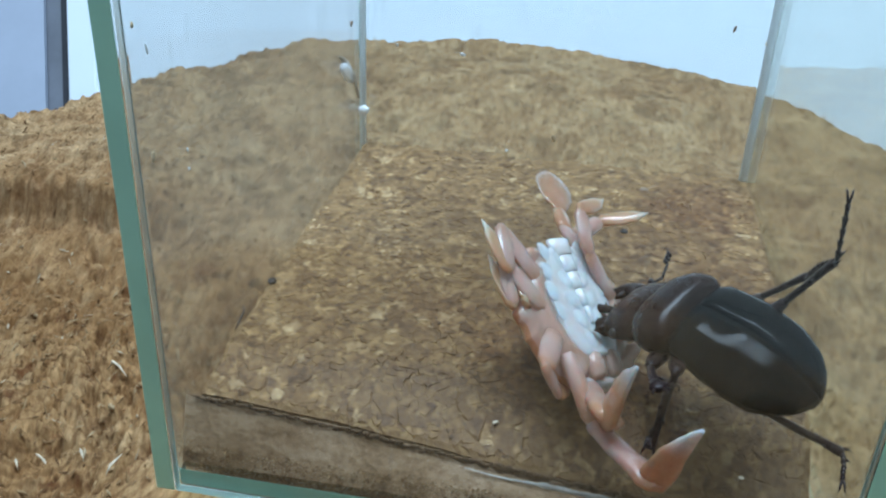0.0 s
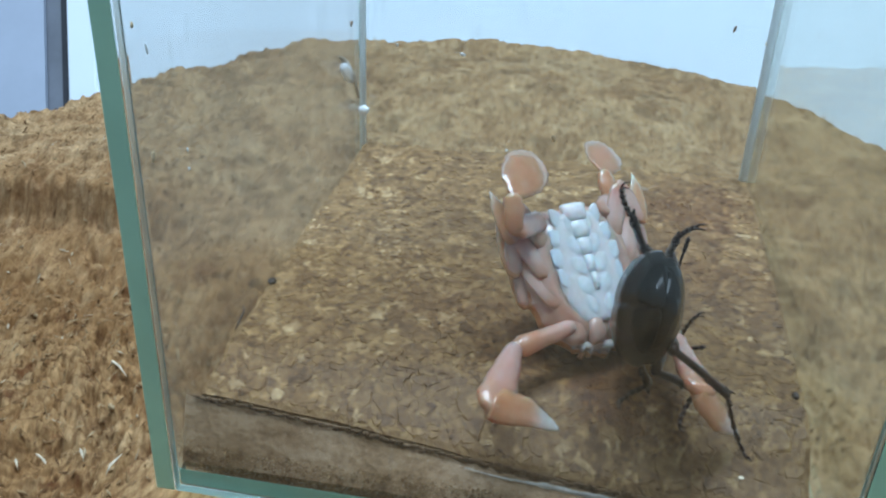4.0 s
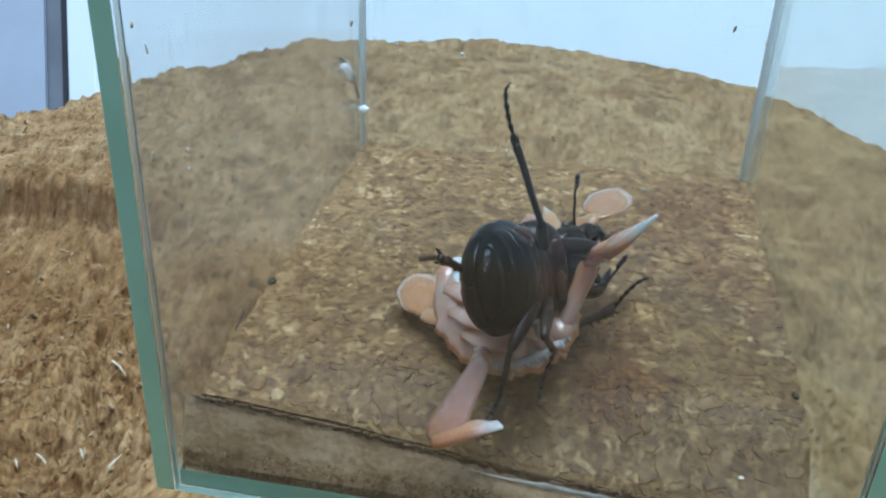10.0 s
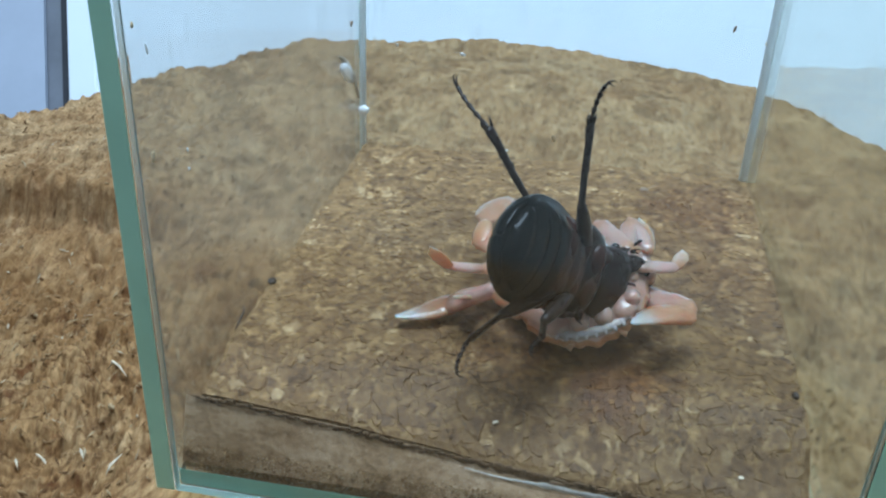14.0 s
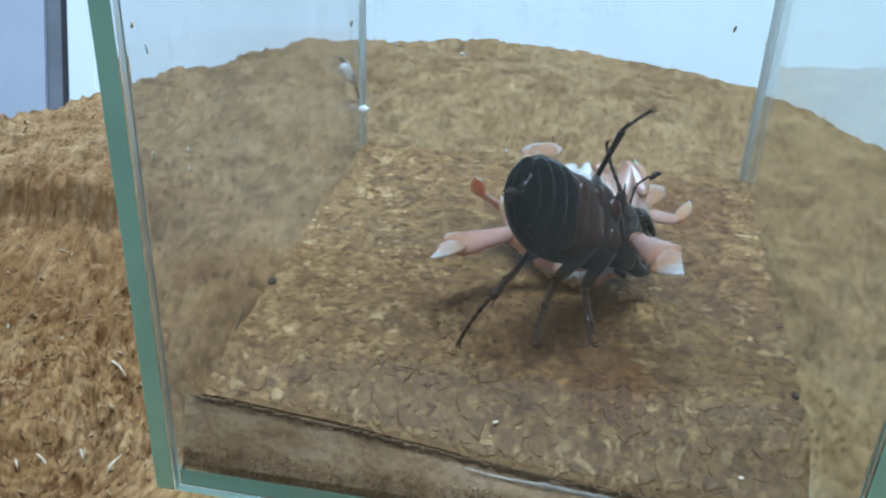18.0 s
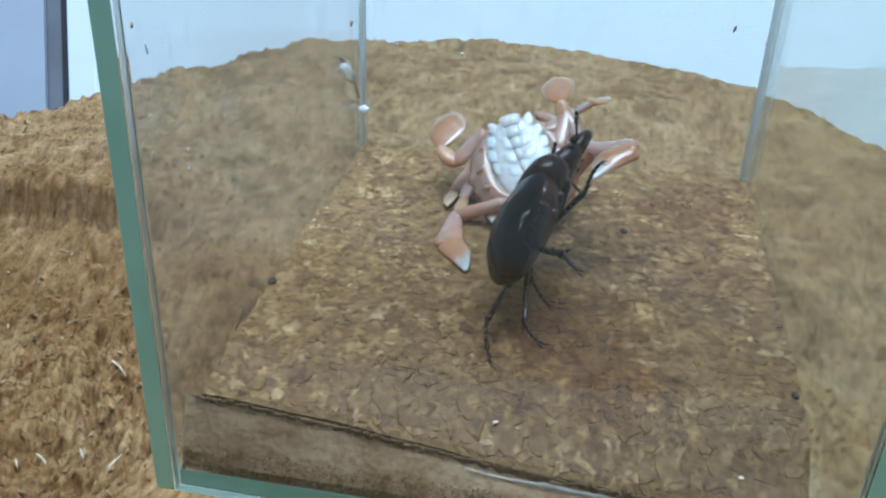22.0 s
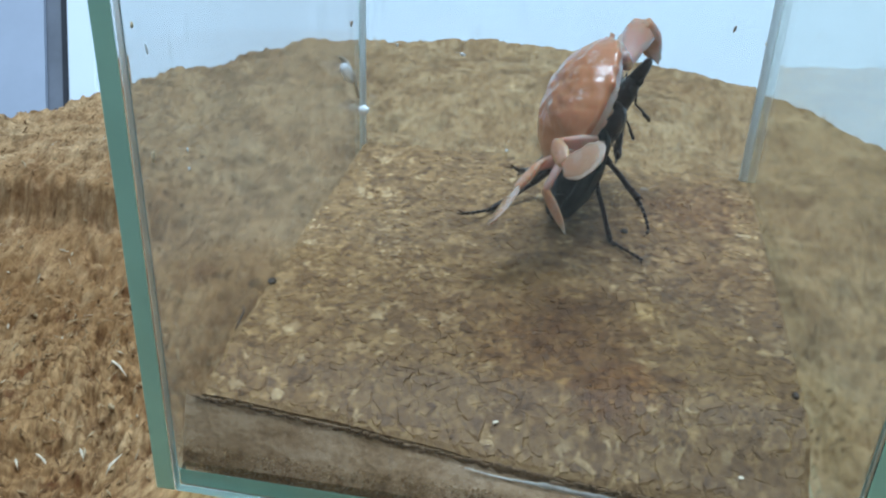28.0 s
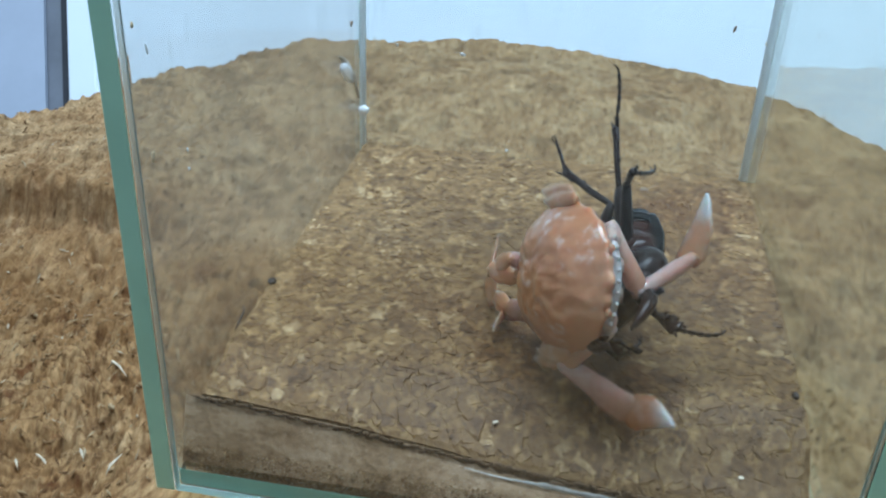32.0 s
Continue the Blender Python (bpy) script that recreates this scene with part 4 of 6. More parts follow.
def make_beetle():
    root = new("beetle")
    for s in (1, -1):
        part("wing_case", beetle_elytron(s), M_ELYTRA, root, "smooth glossy black wing case")
    # belly rings
    wid = [(0, 7.2), (0.3, 8.6), (0.6, 8.2), (0.85, 5.8), (1, 2.2)]
    for i in range(5):
        rings = []
        for k in range(5):
            s = (i + k / 4 * 1.08) / 5
            x = -6.0 - 15.2 * min(1, s)
            w = lerp_table(wid, min(1, s))
            d = 4.9 * (1 - 0.55 * min(1, s) ** 2) - 0.03 * k
            rings.append(oval(x, 0, -0.8, w, 0.4, d, 20))
        part("belly_ring", loft(rings), M_VENTER if i == 0 else M_ELYTRA, root)
    # breast with the hip joints
    rings = [oval(x, 0, -0.6, w, 1.0, d, 20) for x, w, d in ((-7.5, 6.5, 4.2), (-6.6, 7.8, 4.9), (-3, 8.2, 5.3), (-0.4, 7.6, 5.0), (0.6, 5.5, 4.0), (1.4, 3.6, 3.0))]
    part("breast", loft(rings), M_VENTER, root, "red-brown breast plate")
    # shield behind the head
    rings = [oval(x, 0, 0, w, t, d, 24, 0.85) for x, w, t, d in ((-0.1, 6.4, 2.6, 3.2), (0.3, 7.6, 3.6, 3.9), (1.6, 8.5, 4.3, 4.4), (4.2, 8.8, 4.5, 4.5), (6.6, 8.0, 4.0, 4.1), (8.2, 6.6, 3.1, 3.3), (8.8, 5.2, 2.2, 2.5))]
    shield = part("shield", loft(rings), M_PRONOTUM, root, "dull brown-black neck shield")
    rings = [oval(x, 0, -0.2, w, t, d, 20, 0.8) for x, w, t, d in ((8.0, 5.2, 2.6, 2.7), (9.2, 6.2, 3.0, 3.1), (11.6, 6.9, 2.9, 3.0), (14.2, 7.0, 2.6, 2.7), (16.0, 6.1, 2.1, 2.3), (17.0, 4.4, 1.2, 1.4))]
    part("head", loft(rings), M_PRONOTUM, shield)
    for s in (1, -1):
        bm = bmesh.new()
        bmesh.ops.create_uvsphere(bm, u_segments=12, v_segments=8, radius=0.85 * MM, matrix=Matrix.Translation((12.6 * MM, s * 6.8 * MM, 0.2 * MM)))
        part("eye", bm, M_EYE, shield)
        pts, rad = [], []
        for k in range(11):
            u = k / 10
            pts.append((15.6 + 9.4 * u, s * (4.4 + 2.0 * math.sin(u * 2.6) - 3.4 * u ** 2.2), -0.3 + 0.5 * u))
            rad.append(1.75 * (1 - u) ** 0.6 + 0.16)
        bm = tube(pts, rad, 10)
        join(bm, tube([(20.4, s * 4.8, -0.1), (21.0, s * 3.4, 0.1), (21.3, s * 2.5, 0.2)], [0.9, 0.55, 0.1], 8))
        part("brow_spike", tube([(14.6, s * 6.4, 0.9), (15.6, s * 7.3, 1.0), (16.3, s * 7.7, 1.0)], [0.8, 0.55, 0.12], 8), M_PRONOTUM, shield)
        part("mandible", bm, M_PRONOTUM, shield, "stout curved black jaw")
        bm = tube([(16.2, s * 1.3, -1.4), (17.7, s * 1.7, -2.2), (18.7, s * 1.2, -2.4)], [0.35, 0.3, 0.2], 6)
        part("feeler", bm, M_LIMB, shield)
    for s, S in ((1, "l"), (-1, "r")):
        for which, hip, lens in (("front", (5, s * 4, -4), (8.73, 10.19, 9.22)), ("mid", (-1.5, s * 4.5, -4.6), (9.7, 12.13, 10.67)), ("hind", (-6.5, s * 4, -4.6), (9.7, 12.13, 10.67))):
            bm = bmesh.new()
            bmesh.ops.create_uvsphere(bm, u_segments=14, v_segments=9, radius=MM, matrix=Matrix.Translation(Vector((hip[0], hip[1] * 0.72, hip[2] + 0.3)) * MM) @ Matrix.Diagonal((1.9, 2.9, 1.5, 1)))
            part("hip_joint", bm, M_VENTER, shield if which == "front" else root)
            CHAINS["b_%s_%s" % (which, S)] = (which == "front", [c * BODY for c in hip], lens)
        bm = tube([(0, 0, 0), (1.2, 0, 0.2), (3.6, 0, 0.2), (5, 0, 0)], [0.30, 0.26, 0.24, 0.34], 8)
        scape = part("antenna", bm, M_LIMB, root)
        bm = tube([(0, 0, 0), (0.6, 0, 0), (0.9, 0, 0), (1.5, 0, 0.1), (1.8, 0, 0.1), (2.6, 0, 0.1), (3.2, 0, 0.1)], [0.32, 0.22, 0.3, 0.22, 0.3, 0.24, 0.3], 8)
        for k in range(3):
            join(bm, tube([(3.1 + k * 0.9, 0, 0.1), (3.6 + k * 0.9, -s * 0.5, 0.1), (4.3 + k * 0.9, -s * 0.9, 0.1)], [0.3, 0.5, 0.2], 8))
        club = part("antenna_club", bm, M_LIMB, root, "toothed club of the antenna")
        CHAINS["b_ant_%s" % S] = ([scape, club], (15.6 * BODY, s * 6.0 * BODY, 0.2), (4.85, 5.82))
    for ob in root.children_recursive:
        for v in ob.data.vertices:
            v.co *= BODY
    for s, S in ((1, "l"), (-1, "r")):
        for which in ("front", "mid", "hind"):
            front, hip, lens = CHAINS["b_%s_%s" % (which, S)]
            CHAINS["b_%s_%s" % (which, S)] = (beetle_leg(root, lens, front, s), hip, lens)
    CHAINS["neck"] = shield
    return tagged(root, "glossy black stag beetle with long thin hooked legs, wrestling the crab", "beetle")


def beetle_leg(root, lens, front, s):
    a, b, c = lens
    rings = [oval(x, 0, 0, w, h, h, 10) for x, w, h in ((-0.6, 0.7, 0.7), (0.4, 1.15, 0.95), (a * 0.45, 1.45, 1.05), (a * 0.8, 1.15, 0.85), (a, 0.75, 0.7), (a + 0.35, 0.4, 0.4))]
    femur = part("femur", loft(rings), M_LIMB, root)
    w = 1.5 if front else 1.0
    rings = [oval(x, 0.12 * math.sin(x), 0, ww, h, h, 10) for x, ww, h in ((-0.3, 0.4, 0.4), (0.3, 0.55, 0.5), (b * 0.4, 0.62, 0.5), (b * 0.75, 0.62 * w, 0.55), (b * 0.95, 0.85 * w, 0.6), (b + 0.1, 0.6, 0.4))]
    bm = loft(rings)
    for k, x in enumerate((0.42, 0.58, 0.74, 0.9)):
        side = (s if k % 2 else -s) if not front else s
        join(bm, tube([(b * x, side * 0.4, 0), (b * x + 0.5, side * (0.7 + 0.4 * front), 0), (b * x + 0.9, side * (0.85 + 0.7 * front), 0.0)], [0.3, 0.18, 0.04], 6))
    for side in (1, -1):
        join(bm, tube([(b * 0.97, side * 0.5, 0), (b + 0.7, side * 0.9, 0), (b + 1.5, side * 1.0, -0.1)], [0.28, 0.2, 0.04], 6))
    tibia = part("tibia", bm, M_LIMB, root, "thin spiny shin")
    bm = None
    for k in range(5):
        x0, x1 = c * 0.86 * k / 5, c * 0.86 * (k + 1) / 5
        z0, z1 = 0.9 * math.sin(x0 / c * 2.2), 0.9 * math.sin(x1 / c * 2.2)
        r1 = 0.42 if k < 4 else 0.36
        p = tube([(x0, 0, z0), (x0 + 0.3, 0, z0 + 0.05), (x1 - 0.3, 0, z1), (x1, 0, z1 - 0.02)], [0.22, 0.25, r1, 0.24], 8)
        bm = join(bm, p) if bm else p
    ze = 0.9 * math.sin(0.86 * 2.2)
    for side in (1, -1):
        join(bm, tube([(c * 0.85, 0, ze), (c * 0.93, side * 0.22, ze - 0.1), (c * 1.0, side * 0.36, ze - 0.6), (c * 1.0, side * 0.42, ze - 1.2)], [0.24, 0.18, 0.12, 0.03], 6))
    tarsus = part("tarsus", bm, M_LIMB, root, "jointed foot with two hooked claws")
    return [femur, tibia, tarsus]


def crab_outline(a, teeth=1.0):
    """Half-lengths of the shell by direction, with toothed front margins; a = 0 is the front."""
    c, s = math.cos(a), math.sin(a)
    base = 1 / ((abs(c) / 13.3) ** 2.3 + (abs(s) / 11.5) ** 2.3) ** (1 / 2.3)
    d = abs(math.atan2(s, c))
    if 0.35 < d < 1.55:
        base += teeth * 0.4 * max(0, math.sin((d - 0.35) * 22)) ** 2
    base += teeth * 0.9 * math.exp(-((d - 1.62) / 0.10) ** 2)
    base += teeth * (1.1 * math.exp(-(d / 0.09) ** 2) + 0.6 * math.exp(-((d - 0.22) / 0.06) ** 2))
    if d > 2.5:
        base *= 1 - 0.10 * smooth01(2.5, 3.14, d)
    return base


def make_crab():
    root = new("crab")
    # upper shell
    n, m = 160, 34
    verts, faces = [], []
    for i in range(m + 1):
        k = i / m
        for j in range(n):
            a = 2 * math.pi * j / n
            r = crab_outline(a, smooth01(0.93, 1.0, k)) * (0.04 + 0.96 * k)
            x, y = r * math.cos(a), r * math.sin(a)
            z = 5.6 * (1 - k ** 2.4)
            z += 0.50 * noise.noise(Vector((x * 0.22, y * 0.28, 1))) * (1 - k ** 4)
            z += 0.34 * noise.noise(Vector((x * 0.5, y * 0.6, 4))) * (1 - k ** 6) + (1 - k ** 5) * (0.9 * min(0.30, abs(noise.noise(Vector((x * 0.17, y * 0.22, 9))))) + 0.6 * min(0.22, abs(noise.noise(Vector((x * 0.33, y * 0.36, 2))))))
            groove = math.exp(-((abs(y) - 3.6 - 0.12 * x) / 1.3) ** 2) * 0.16 * (1 - k ** 3)
            verts.append((x * MM, y * MM, (z - groove) * MM))
    off = len(verts)
    for i in range(m + 1):
        k = 1 - i / m
        for j in range(n):
            a = 2 * math.pi * j / n
            r = crab_outline(a, smooth01(0.93, 1.0, k)) * (0.04 + 0.95 * k) * (0.97 if k > 0.95 else 0.95)
            x, y = r * math.cos(a), r * math.sin(a)
            verts.append((x * MM, y * MM, (-0.9 - 2.9 * (1 - k ** 7) * (1 - 0.45 * smooth01(0.75, 0.45, k))) * MM))
    rows = 2 * (m + 1)
    for i in range(rows - 1):
        for j in range(n):
            faces.append((i * n + j, i * n + (j + 1) % n, (i + 1) * n + (j + 1) % n, (i + 1) * n + j))
    faces.append(tuple(range(n - 1, -1, -1)))
    faces.append(tuple((rows - 1) * n + j for j in range(n)))
    idx = [1 if f[0] >= off else 0 for f in faces]
    ob = mesh_ob("carapace", verts, faces, [M_SHELL, M_UNDER], root, True, idx)
    bm = bmesh.new()
    bm.from_mesh(ob.data)
    bmesh.ops.recalc_face_normals(bm, faces=bm.faces)
    bm.to_mesh(ob.data)
    bm.free()
    tagged(ob, "smooth wet orange-pink shell with a toothed front margin")
    # breast plates in two rows and the folded tail between them
    rings = [oval(x, 0, -2.6, w, 0.3, 1.26, 20, 0.7) for x, w in ((-10.2, 3.6), (-9.2, 4.6), (-5.0, 6.2), (-0.5, 6.6), (4.0, 6.0), (7.6, 4.6), (8.6, 3.4))]
    part("breast", loft(rings), M_BREAST, root, "white breast under the plates")
    for i in range(5):
        x = 6.4 - 3.4 * i
        w = (5.0, 6.2, 6.6, 6.0, 4.8)[i]
        for s in (1, -1):
            for lo, hi, slide, lift in ((0.02, 0.56, 0.0, 0.25), (0.54, 0.98, -0.55, 0.0)):
                rings = []
                for k in range(9):
                    u = lo + (hi - lo) * k / 8
                    bulge = math.sin(math.pi * (0.10 + 0.80 * k / 8)) ** 0.35
                    ring = []
                    for g in range(14):
                        c, e = math.cos(2 * math.pi * g / 14), math.sin(2 * math.pi * g / 14)
                        c, e = math.copysign(abs(c) ** 0.75, c), math.copysign(abs(e) ** 0.75, e)
                        ring.append((x + slide - 2.3 * u + 1.74 * bulge * c, s * (0.2 + w * u), -3.25 - (0.50 + lift) * bulge * (1 - 0.45 * u * u) * (0.5 + 0.5 * e)))
                    rings.append(ring)
                part("breast_plate", loft(rings), M_BELLY, root)
    for s in (1, -1):
        for x, y0, y1, xe, r in ((7.0, 4.4, 6.8, 8.2, 2.1), (3.6, 5.0, 7.6, 4.0, 2.1), (-0.2, 5.2, 7.8, -0.6, 2.1), (-4.0, 4.8, 7.0, -5.2, 2.0), (-7.2, 4.0, 5.8, -8.8, 1.9)):
            rows = []
            for k in range(7):
                u = k / 6
                rr = r * (0.75 + 0.35 * math.sin(math.pi * u))
                y = s * (y0 + (y1 - y0) * u)
                xx = x + (xe - x) * u
                rows.append([(xx + rr * math.cos(2 * math.pi * g / 12), y, -2.2 + rr * (0.5 - 0.12 * u) * math.sin(2 * math.pi * g / 12)) for g in range(12)])
            part("leg_base", loft(rows), M_BASE, root)
    for i in range(5):
        x0, x1 = -11.8 + 3.0 * i, -8.6 + 3.0 * i
        w0, w1 = 2.5 - 0.42 * i, 2.3 - 0.42 * i
        rings = [oval(x, 0, -3.2, w, 0.5, d, 14) for x, w, d in ((x0, w0 * 0.9, 0.8), (x0 + 0.4, w0, 1.3), (x1 - 0.4, w1, 1.3), (x1, w1 * 0.9, 0.9))]
        part("tail_ring", loft(rings), M_BELLY, root)
    # pale toothed lip under the front margin
    points, widths = [], []
    for k in range(25):
        a = -0.62 + 1.24 * k / 24
        r = crab_outline(a, 0.0) * 0.93
        points.append((r * math.cos(a), r * math.sin(a), -1.8))
        widths.append(0.85 * math.sin(math.pi * (0.06 + 0.88 * k / 24)) ** 0.5)
    bm = tube(points, widths, 10)
    for k in range(9):
        a = -0.50 + 1.0 * k / 8
        r = crab_outline(a, 0.0)
        join(bm, tube([(r * 0.94 * math.cos(a), r * 0.94 * math.sin(a), -1.9), (r * 1.02 * math.cos(a), r * 1.02 * math.sin(a), -1.7)], [0.7, 0.2], 7))
    part("front_lip", bm, M_LIP, root, "pale white toothed front lip")
    # mouth plates and eyes
    for s in (1, -1):
        rings = [oval(x, s * (1.75 + 0.1 * k), -2.6, w, 1.2, d, 12, 0.8) for k, (x, w, d) in enumerate(((7.4, 1.0, 1.0), (8.2, 1.6, 1.5), (10.0, 1.7, 1.6), (11.2, 1.5, 1.3), (12.0, 0.9, 0.7)))]
        part("mouth_plate", loft(rings), M_FACE, root, "pale glossy mouth plate")
        rings = [oval(x, s * 5.6, -2.2, w, 1.5, d, 12) for x, w, d in ((6.5, 1.6, 1.0), (8.4, 2.5, 1.35), (10.2, 2.2, 1.2), (11.4, 1.2, 0.8))]
        part("cheek", loft(rings), M_UNDER, root)
        bm = tube([(11.4, s * 3.4, -0.3), (12.8, s * 4.2, -0.4), (13.4, s * 4.9, -0.3)], [0.4, 0.4, 0.55], 8)
        part("eye_stalk", bm, M_ARM, root)
    for s, S in ((1, "l"), (-1, "r")):
        CHAINS["c_claw_%s" % S] = (crab_claw(root, s), (8.5, s * 7.4, -3), (10, 13, 11))
        CHAINS["c_paddle_%s" % S] = (crab_paddle(root, s), (-10, s * 6.4, -2.5), (9, 5.5, 11))
        for i, (x, y) in enumerate(((4, 8.0), (-1, 8.3), (-6, 7.2))):
            CHAINS["c_leg%d_%s" % (i + 1, S)] = (crab_leg(root, s), (x, s * y, -2.7), (9, 7.5, 9))
    return tagged(root, "pale pink and orange crab with white belly and paddle legs", "crab")


def limb_bm(rows, n=12):
    fine = []
    for (p, q) in zip(rows, rows[1:]):
        for k in range(3):
            u = k / 3
            w = u * 0.4 + u * u * (3 - 2 * u) * 0.6
            fine.append((p[0] + (q[0] - p[0]) * u,) + tuple(p[i] + (q[i] - p[i]) * w for i in (1, 2, 3)))
    fine.append(rows[-1])
    bm = loft([oval(x, y, 0, ry, rz, rz, n) for x, y, ry, rz in fine])
    for v in bm.verts:
        d = noise.noise(v.co * 520 + Vector((len(rows), n, rows[1][2])))
        v.co.y *= 1 + 0.14 * d
        v.co.z *= 1 + 0.14 * d
    return bm


def crab_claw(root, s):
    arm = part("claw_arm", limb_bm([(-1.2, 0, 1.0, 1.0), (0, 0, 1.3, 1.2), (4.5, 0, 1.6, 1.3), (8.5, 0, 1.8, 1.4), (10.4, 0, 1.0, 0.9)]), M_ARM, root)
    bm = limb_bm([(-0.9, 0, 0.9, 0.9), (0.2, 0, 1.6, 1.4), (4, 0, 2.1, 1.25), (8.5, 0, 2.9, 1.4), (12, 0, 3.1, 1.35), (13.6, 0, 2.3, 1.1), (14.3, 0, 0.8, 0.6)])
    palm = part("claw_palm", bm, M_PALM, root, "glossy pink claw palm")
    rows = []
    for k in range(9):
        u = k / 8
        rows.append((-0.6 + 11.8 * u, 1.3 * math.sin(u * 2.6) * -s, (2.9 - 2.6 * u ** 2.4) * (0.75 if k == 0 else 1), (1.25 - 1.05 * u ** 1.5)))
    bm = limb_bm(rows)
    for k in range(4):
        join(bm, tube([(2.5 + 1.9 * k, -s * (2.6 - 0.35 * k), 0), (2.9 + 1.9 * k, -s * (3.6 - 0.5 * k), 0)], [0.6, 0.12], 6))
    finger = part("claw_finger", bm, M_FINGER, root, "orange claw finger with a white tip")
    return [arm, palm, finger]


def crab_leg(root, s):
    a = part("leg_thigh", limb_bm([(-0.8, 0, 1.00, 0.62), (0.2, 0, 1.62, 0.80), (4.5, 0, 1.95, 0.78), (8, 0, 1.55, 0.72), (9.4, 0, 0.67, 0.67)]), M_LEG, root)
    b = part("leg_shin", limb_bm([(-0.7, 0, 0.59, 0.59), (0.2, 0, 1.25, 0.76), (3.6, 0, 1.68, 0.76), (6.6, 0, 1.45, 0.67), (7.8, 0, 0.59, 0.50)]), M_LEG, root)
    c = part("leg_tip", limb_bm([(-0.5, 0, 0.59, 0.50), (0.4, 0, 1.25, 0.59), (3.2, 0.1, 1.62, 0.50), (6.2, 0.2, 1.25, 0.38), (8.2, 0.1, 0.38, 0.25), (9.0, 0, 0.08, 0.08)]), M_DACTYL, root, "orange blade-like leg tip")
    return [a, b, c]


def crab_paddle(root, s):
    a = part("paddle_thigh", limb_bm([(-0.8, 0, 0.92, 0.70), (0.2, 0, 1.75, 1.0), (4.5, 0, 2.1, 1.0), (8, 0, 1.75, 0.9), (9.4, 0, 0.67, 0.67)]), M_LEG, root)
    b = part("paddle_shin", limb_bm([(-0.6, 0, 0.76, 0.59), (0.6, 0, 1.55, 0.86), (3.2, 0, 2.0, 0.86), (5.3, 0, 1.5, 0.76), (6.0, 0, 0.59, 0.42)]), M_DACTYL, root)
    prof = [(-0.3, 0.6), (0.6, 1.6), (2.2, 2.9), (4.2, 3.8), (6.2, 4.1), (8.2, 3.7), (9.9, 2.5), (10.7, 1.0)]
    rows = [(x * 0.91 - 0.1, 0, w * 0.90, 0.46) for x, w in prof]
    c = part("paddle", limb_bm(rows, 16), M_PADDLE, root, "flat oval orange swimming paddle")
    part("paddle_rim", limb_bm([(x + 0.05, 0, w, 0.22) for x, w in prof], 16), M_RIM, c, "pale translucent paddle rim")
    return [a, b, c]


def aim(hip, direction, ref):
    d = direction.normalized()
    z = ref - d * ref.dot(d)
    if z.length < 0.12:
        z = Vector((1, 0, 0)) - d * d.x
    z.normalize()
    m = Matrix((d, z.cross(d), z)).transposed().to_4x4()
    m.translation = hip
    return m


NECK = Vector((0.5 * MM, 0, 0))
BEND = [(0, 40), (0.6, 23), (0.8, 31), (1, 24), (2, 40), (3, 6), (3.5, 10), (5.5, 23), (6, 24), (7, 13), (8, 8), (9, 28), (10, 21), (11, 30), (12, 35), (13, 5), (14, 20), (14.5, 26), (16, 19), (17, 27), (17.2, 16), (17.4, 21), (18, 5), (19, 14), (20, 18), (20.8, 26), (21, 30), (22, 17), (23, 30), (24, 25), (25, 25), (27.5, -6), (28, -8), (29, -6), (30, -2), (31, -4), (31.6, -1), (32, 10)]


def bend_pose(t):
    """How the beetle's fore body nods at t seconds."""
    for (ta, a), (tb, b) in zip(BEND, BEND[1:]):
        if ta <= t <= tb:
            break
    return Matrix.Translation(NECK) @ pose(0, 0, 0, 0, a + (b - a) * (t - ta) / (tb - ta), 0) @ Matrix.Translation(-NECK)


RIDING = Vector((-0.25, -0.90, 0.35))    # which way the flat of the claws faces then

NARROW = Vector((1.0, 0.35, 0.15))       # one claw is held edgewise for a while


def limb(name, rows):
    """Key the pieces of a limb, hip to tip, in the space of its body; rows: seconds, then heading and climb in degrees of each piece."""
    pieces, hip, lens = CHAINS[name]
    keyed = []
    for row in rows:
        v = []
        for k in range(len(lens)):
            h, c = radians(row[1 + 2 * k]), radians(row[2 + 2 * k])
            v.append(Vector((math.cos(c) * math.cos(h), math.cos(c) * math.sin(h), math.sin(c))))
        keyed.append((row[0], v))
    if keyed[0][0] > 0:
        keyed.insert(0, (0.0, keyed[0][1]))
    if keyed[-1][0] < 32:
        keyed.append((32.0, keyed[-1][1]))
    times = sorted({round(0.25 * i, 2) for i in range(129)} | {t for t, _ in keyed})
    out = [[] for _ in lens]
    for t in times:
        for (ta, va), (tb, vb) in zip(keyed, keyed[1:]):
            if ta <= t <= tb:
                break
        s = (t - ta) / (tb - ta)
        s = s * s * (3 - 2 * s)
        joint = Vector(hip) * MM
        if name.startswith(("b_front", "b_ant")):
            joint = bend_pose(t) @ joint
        for k, length in enumerate(lens):
            d = va[k] * (1 - s) + vb[k] * s
            d = d.normalized() if d.length > 0.05 else va[k]
            ref = Vector((0.15, 0, 1))
            if name.startswith("c_claw"):
                ref = ref.lerp(RIDING, smooth01(25.5, 27.5, t) * (1 - smooth01(31.6, 31.8, t)))
            if name == "c_claw_r":
                ref = ref.lerp(NARROW, smooth01(4.5, 5.5, t) * (1 - smooth01(7.0, 7.6, t)))
            out[k].append((t, aim(joint, d, ref)))
            joint = joint + d * length * MM
    for piece, path in zip(pieces, out):
        walk(piece, path)


beetle = make_beetle()
crab = make_crab()

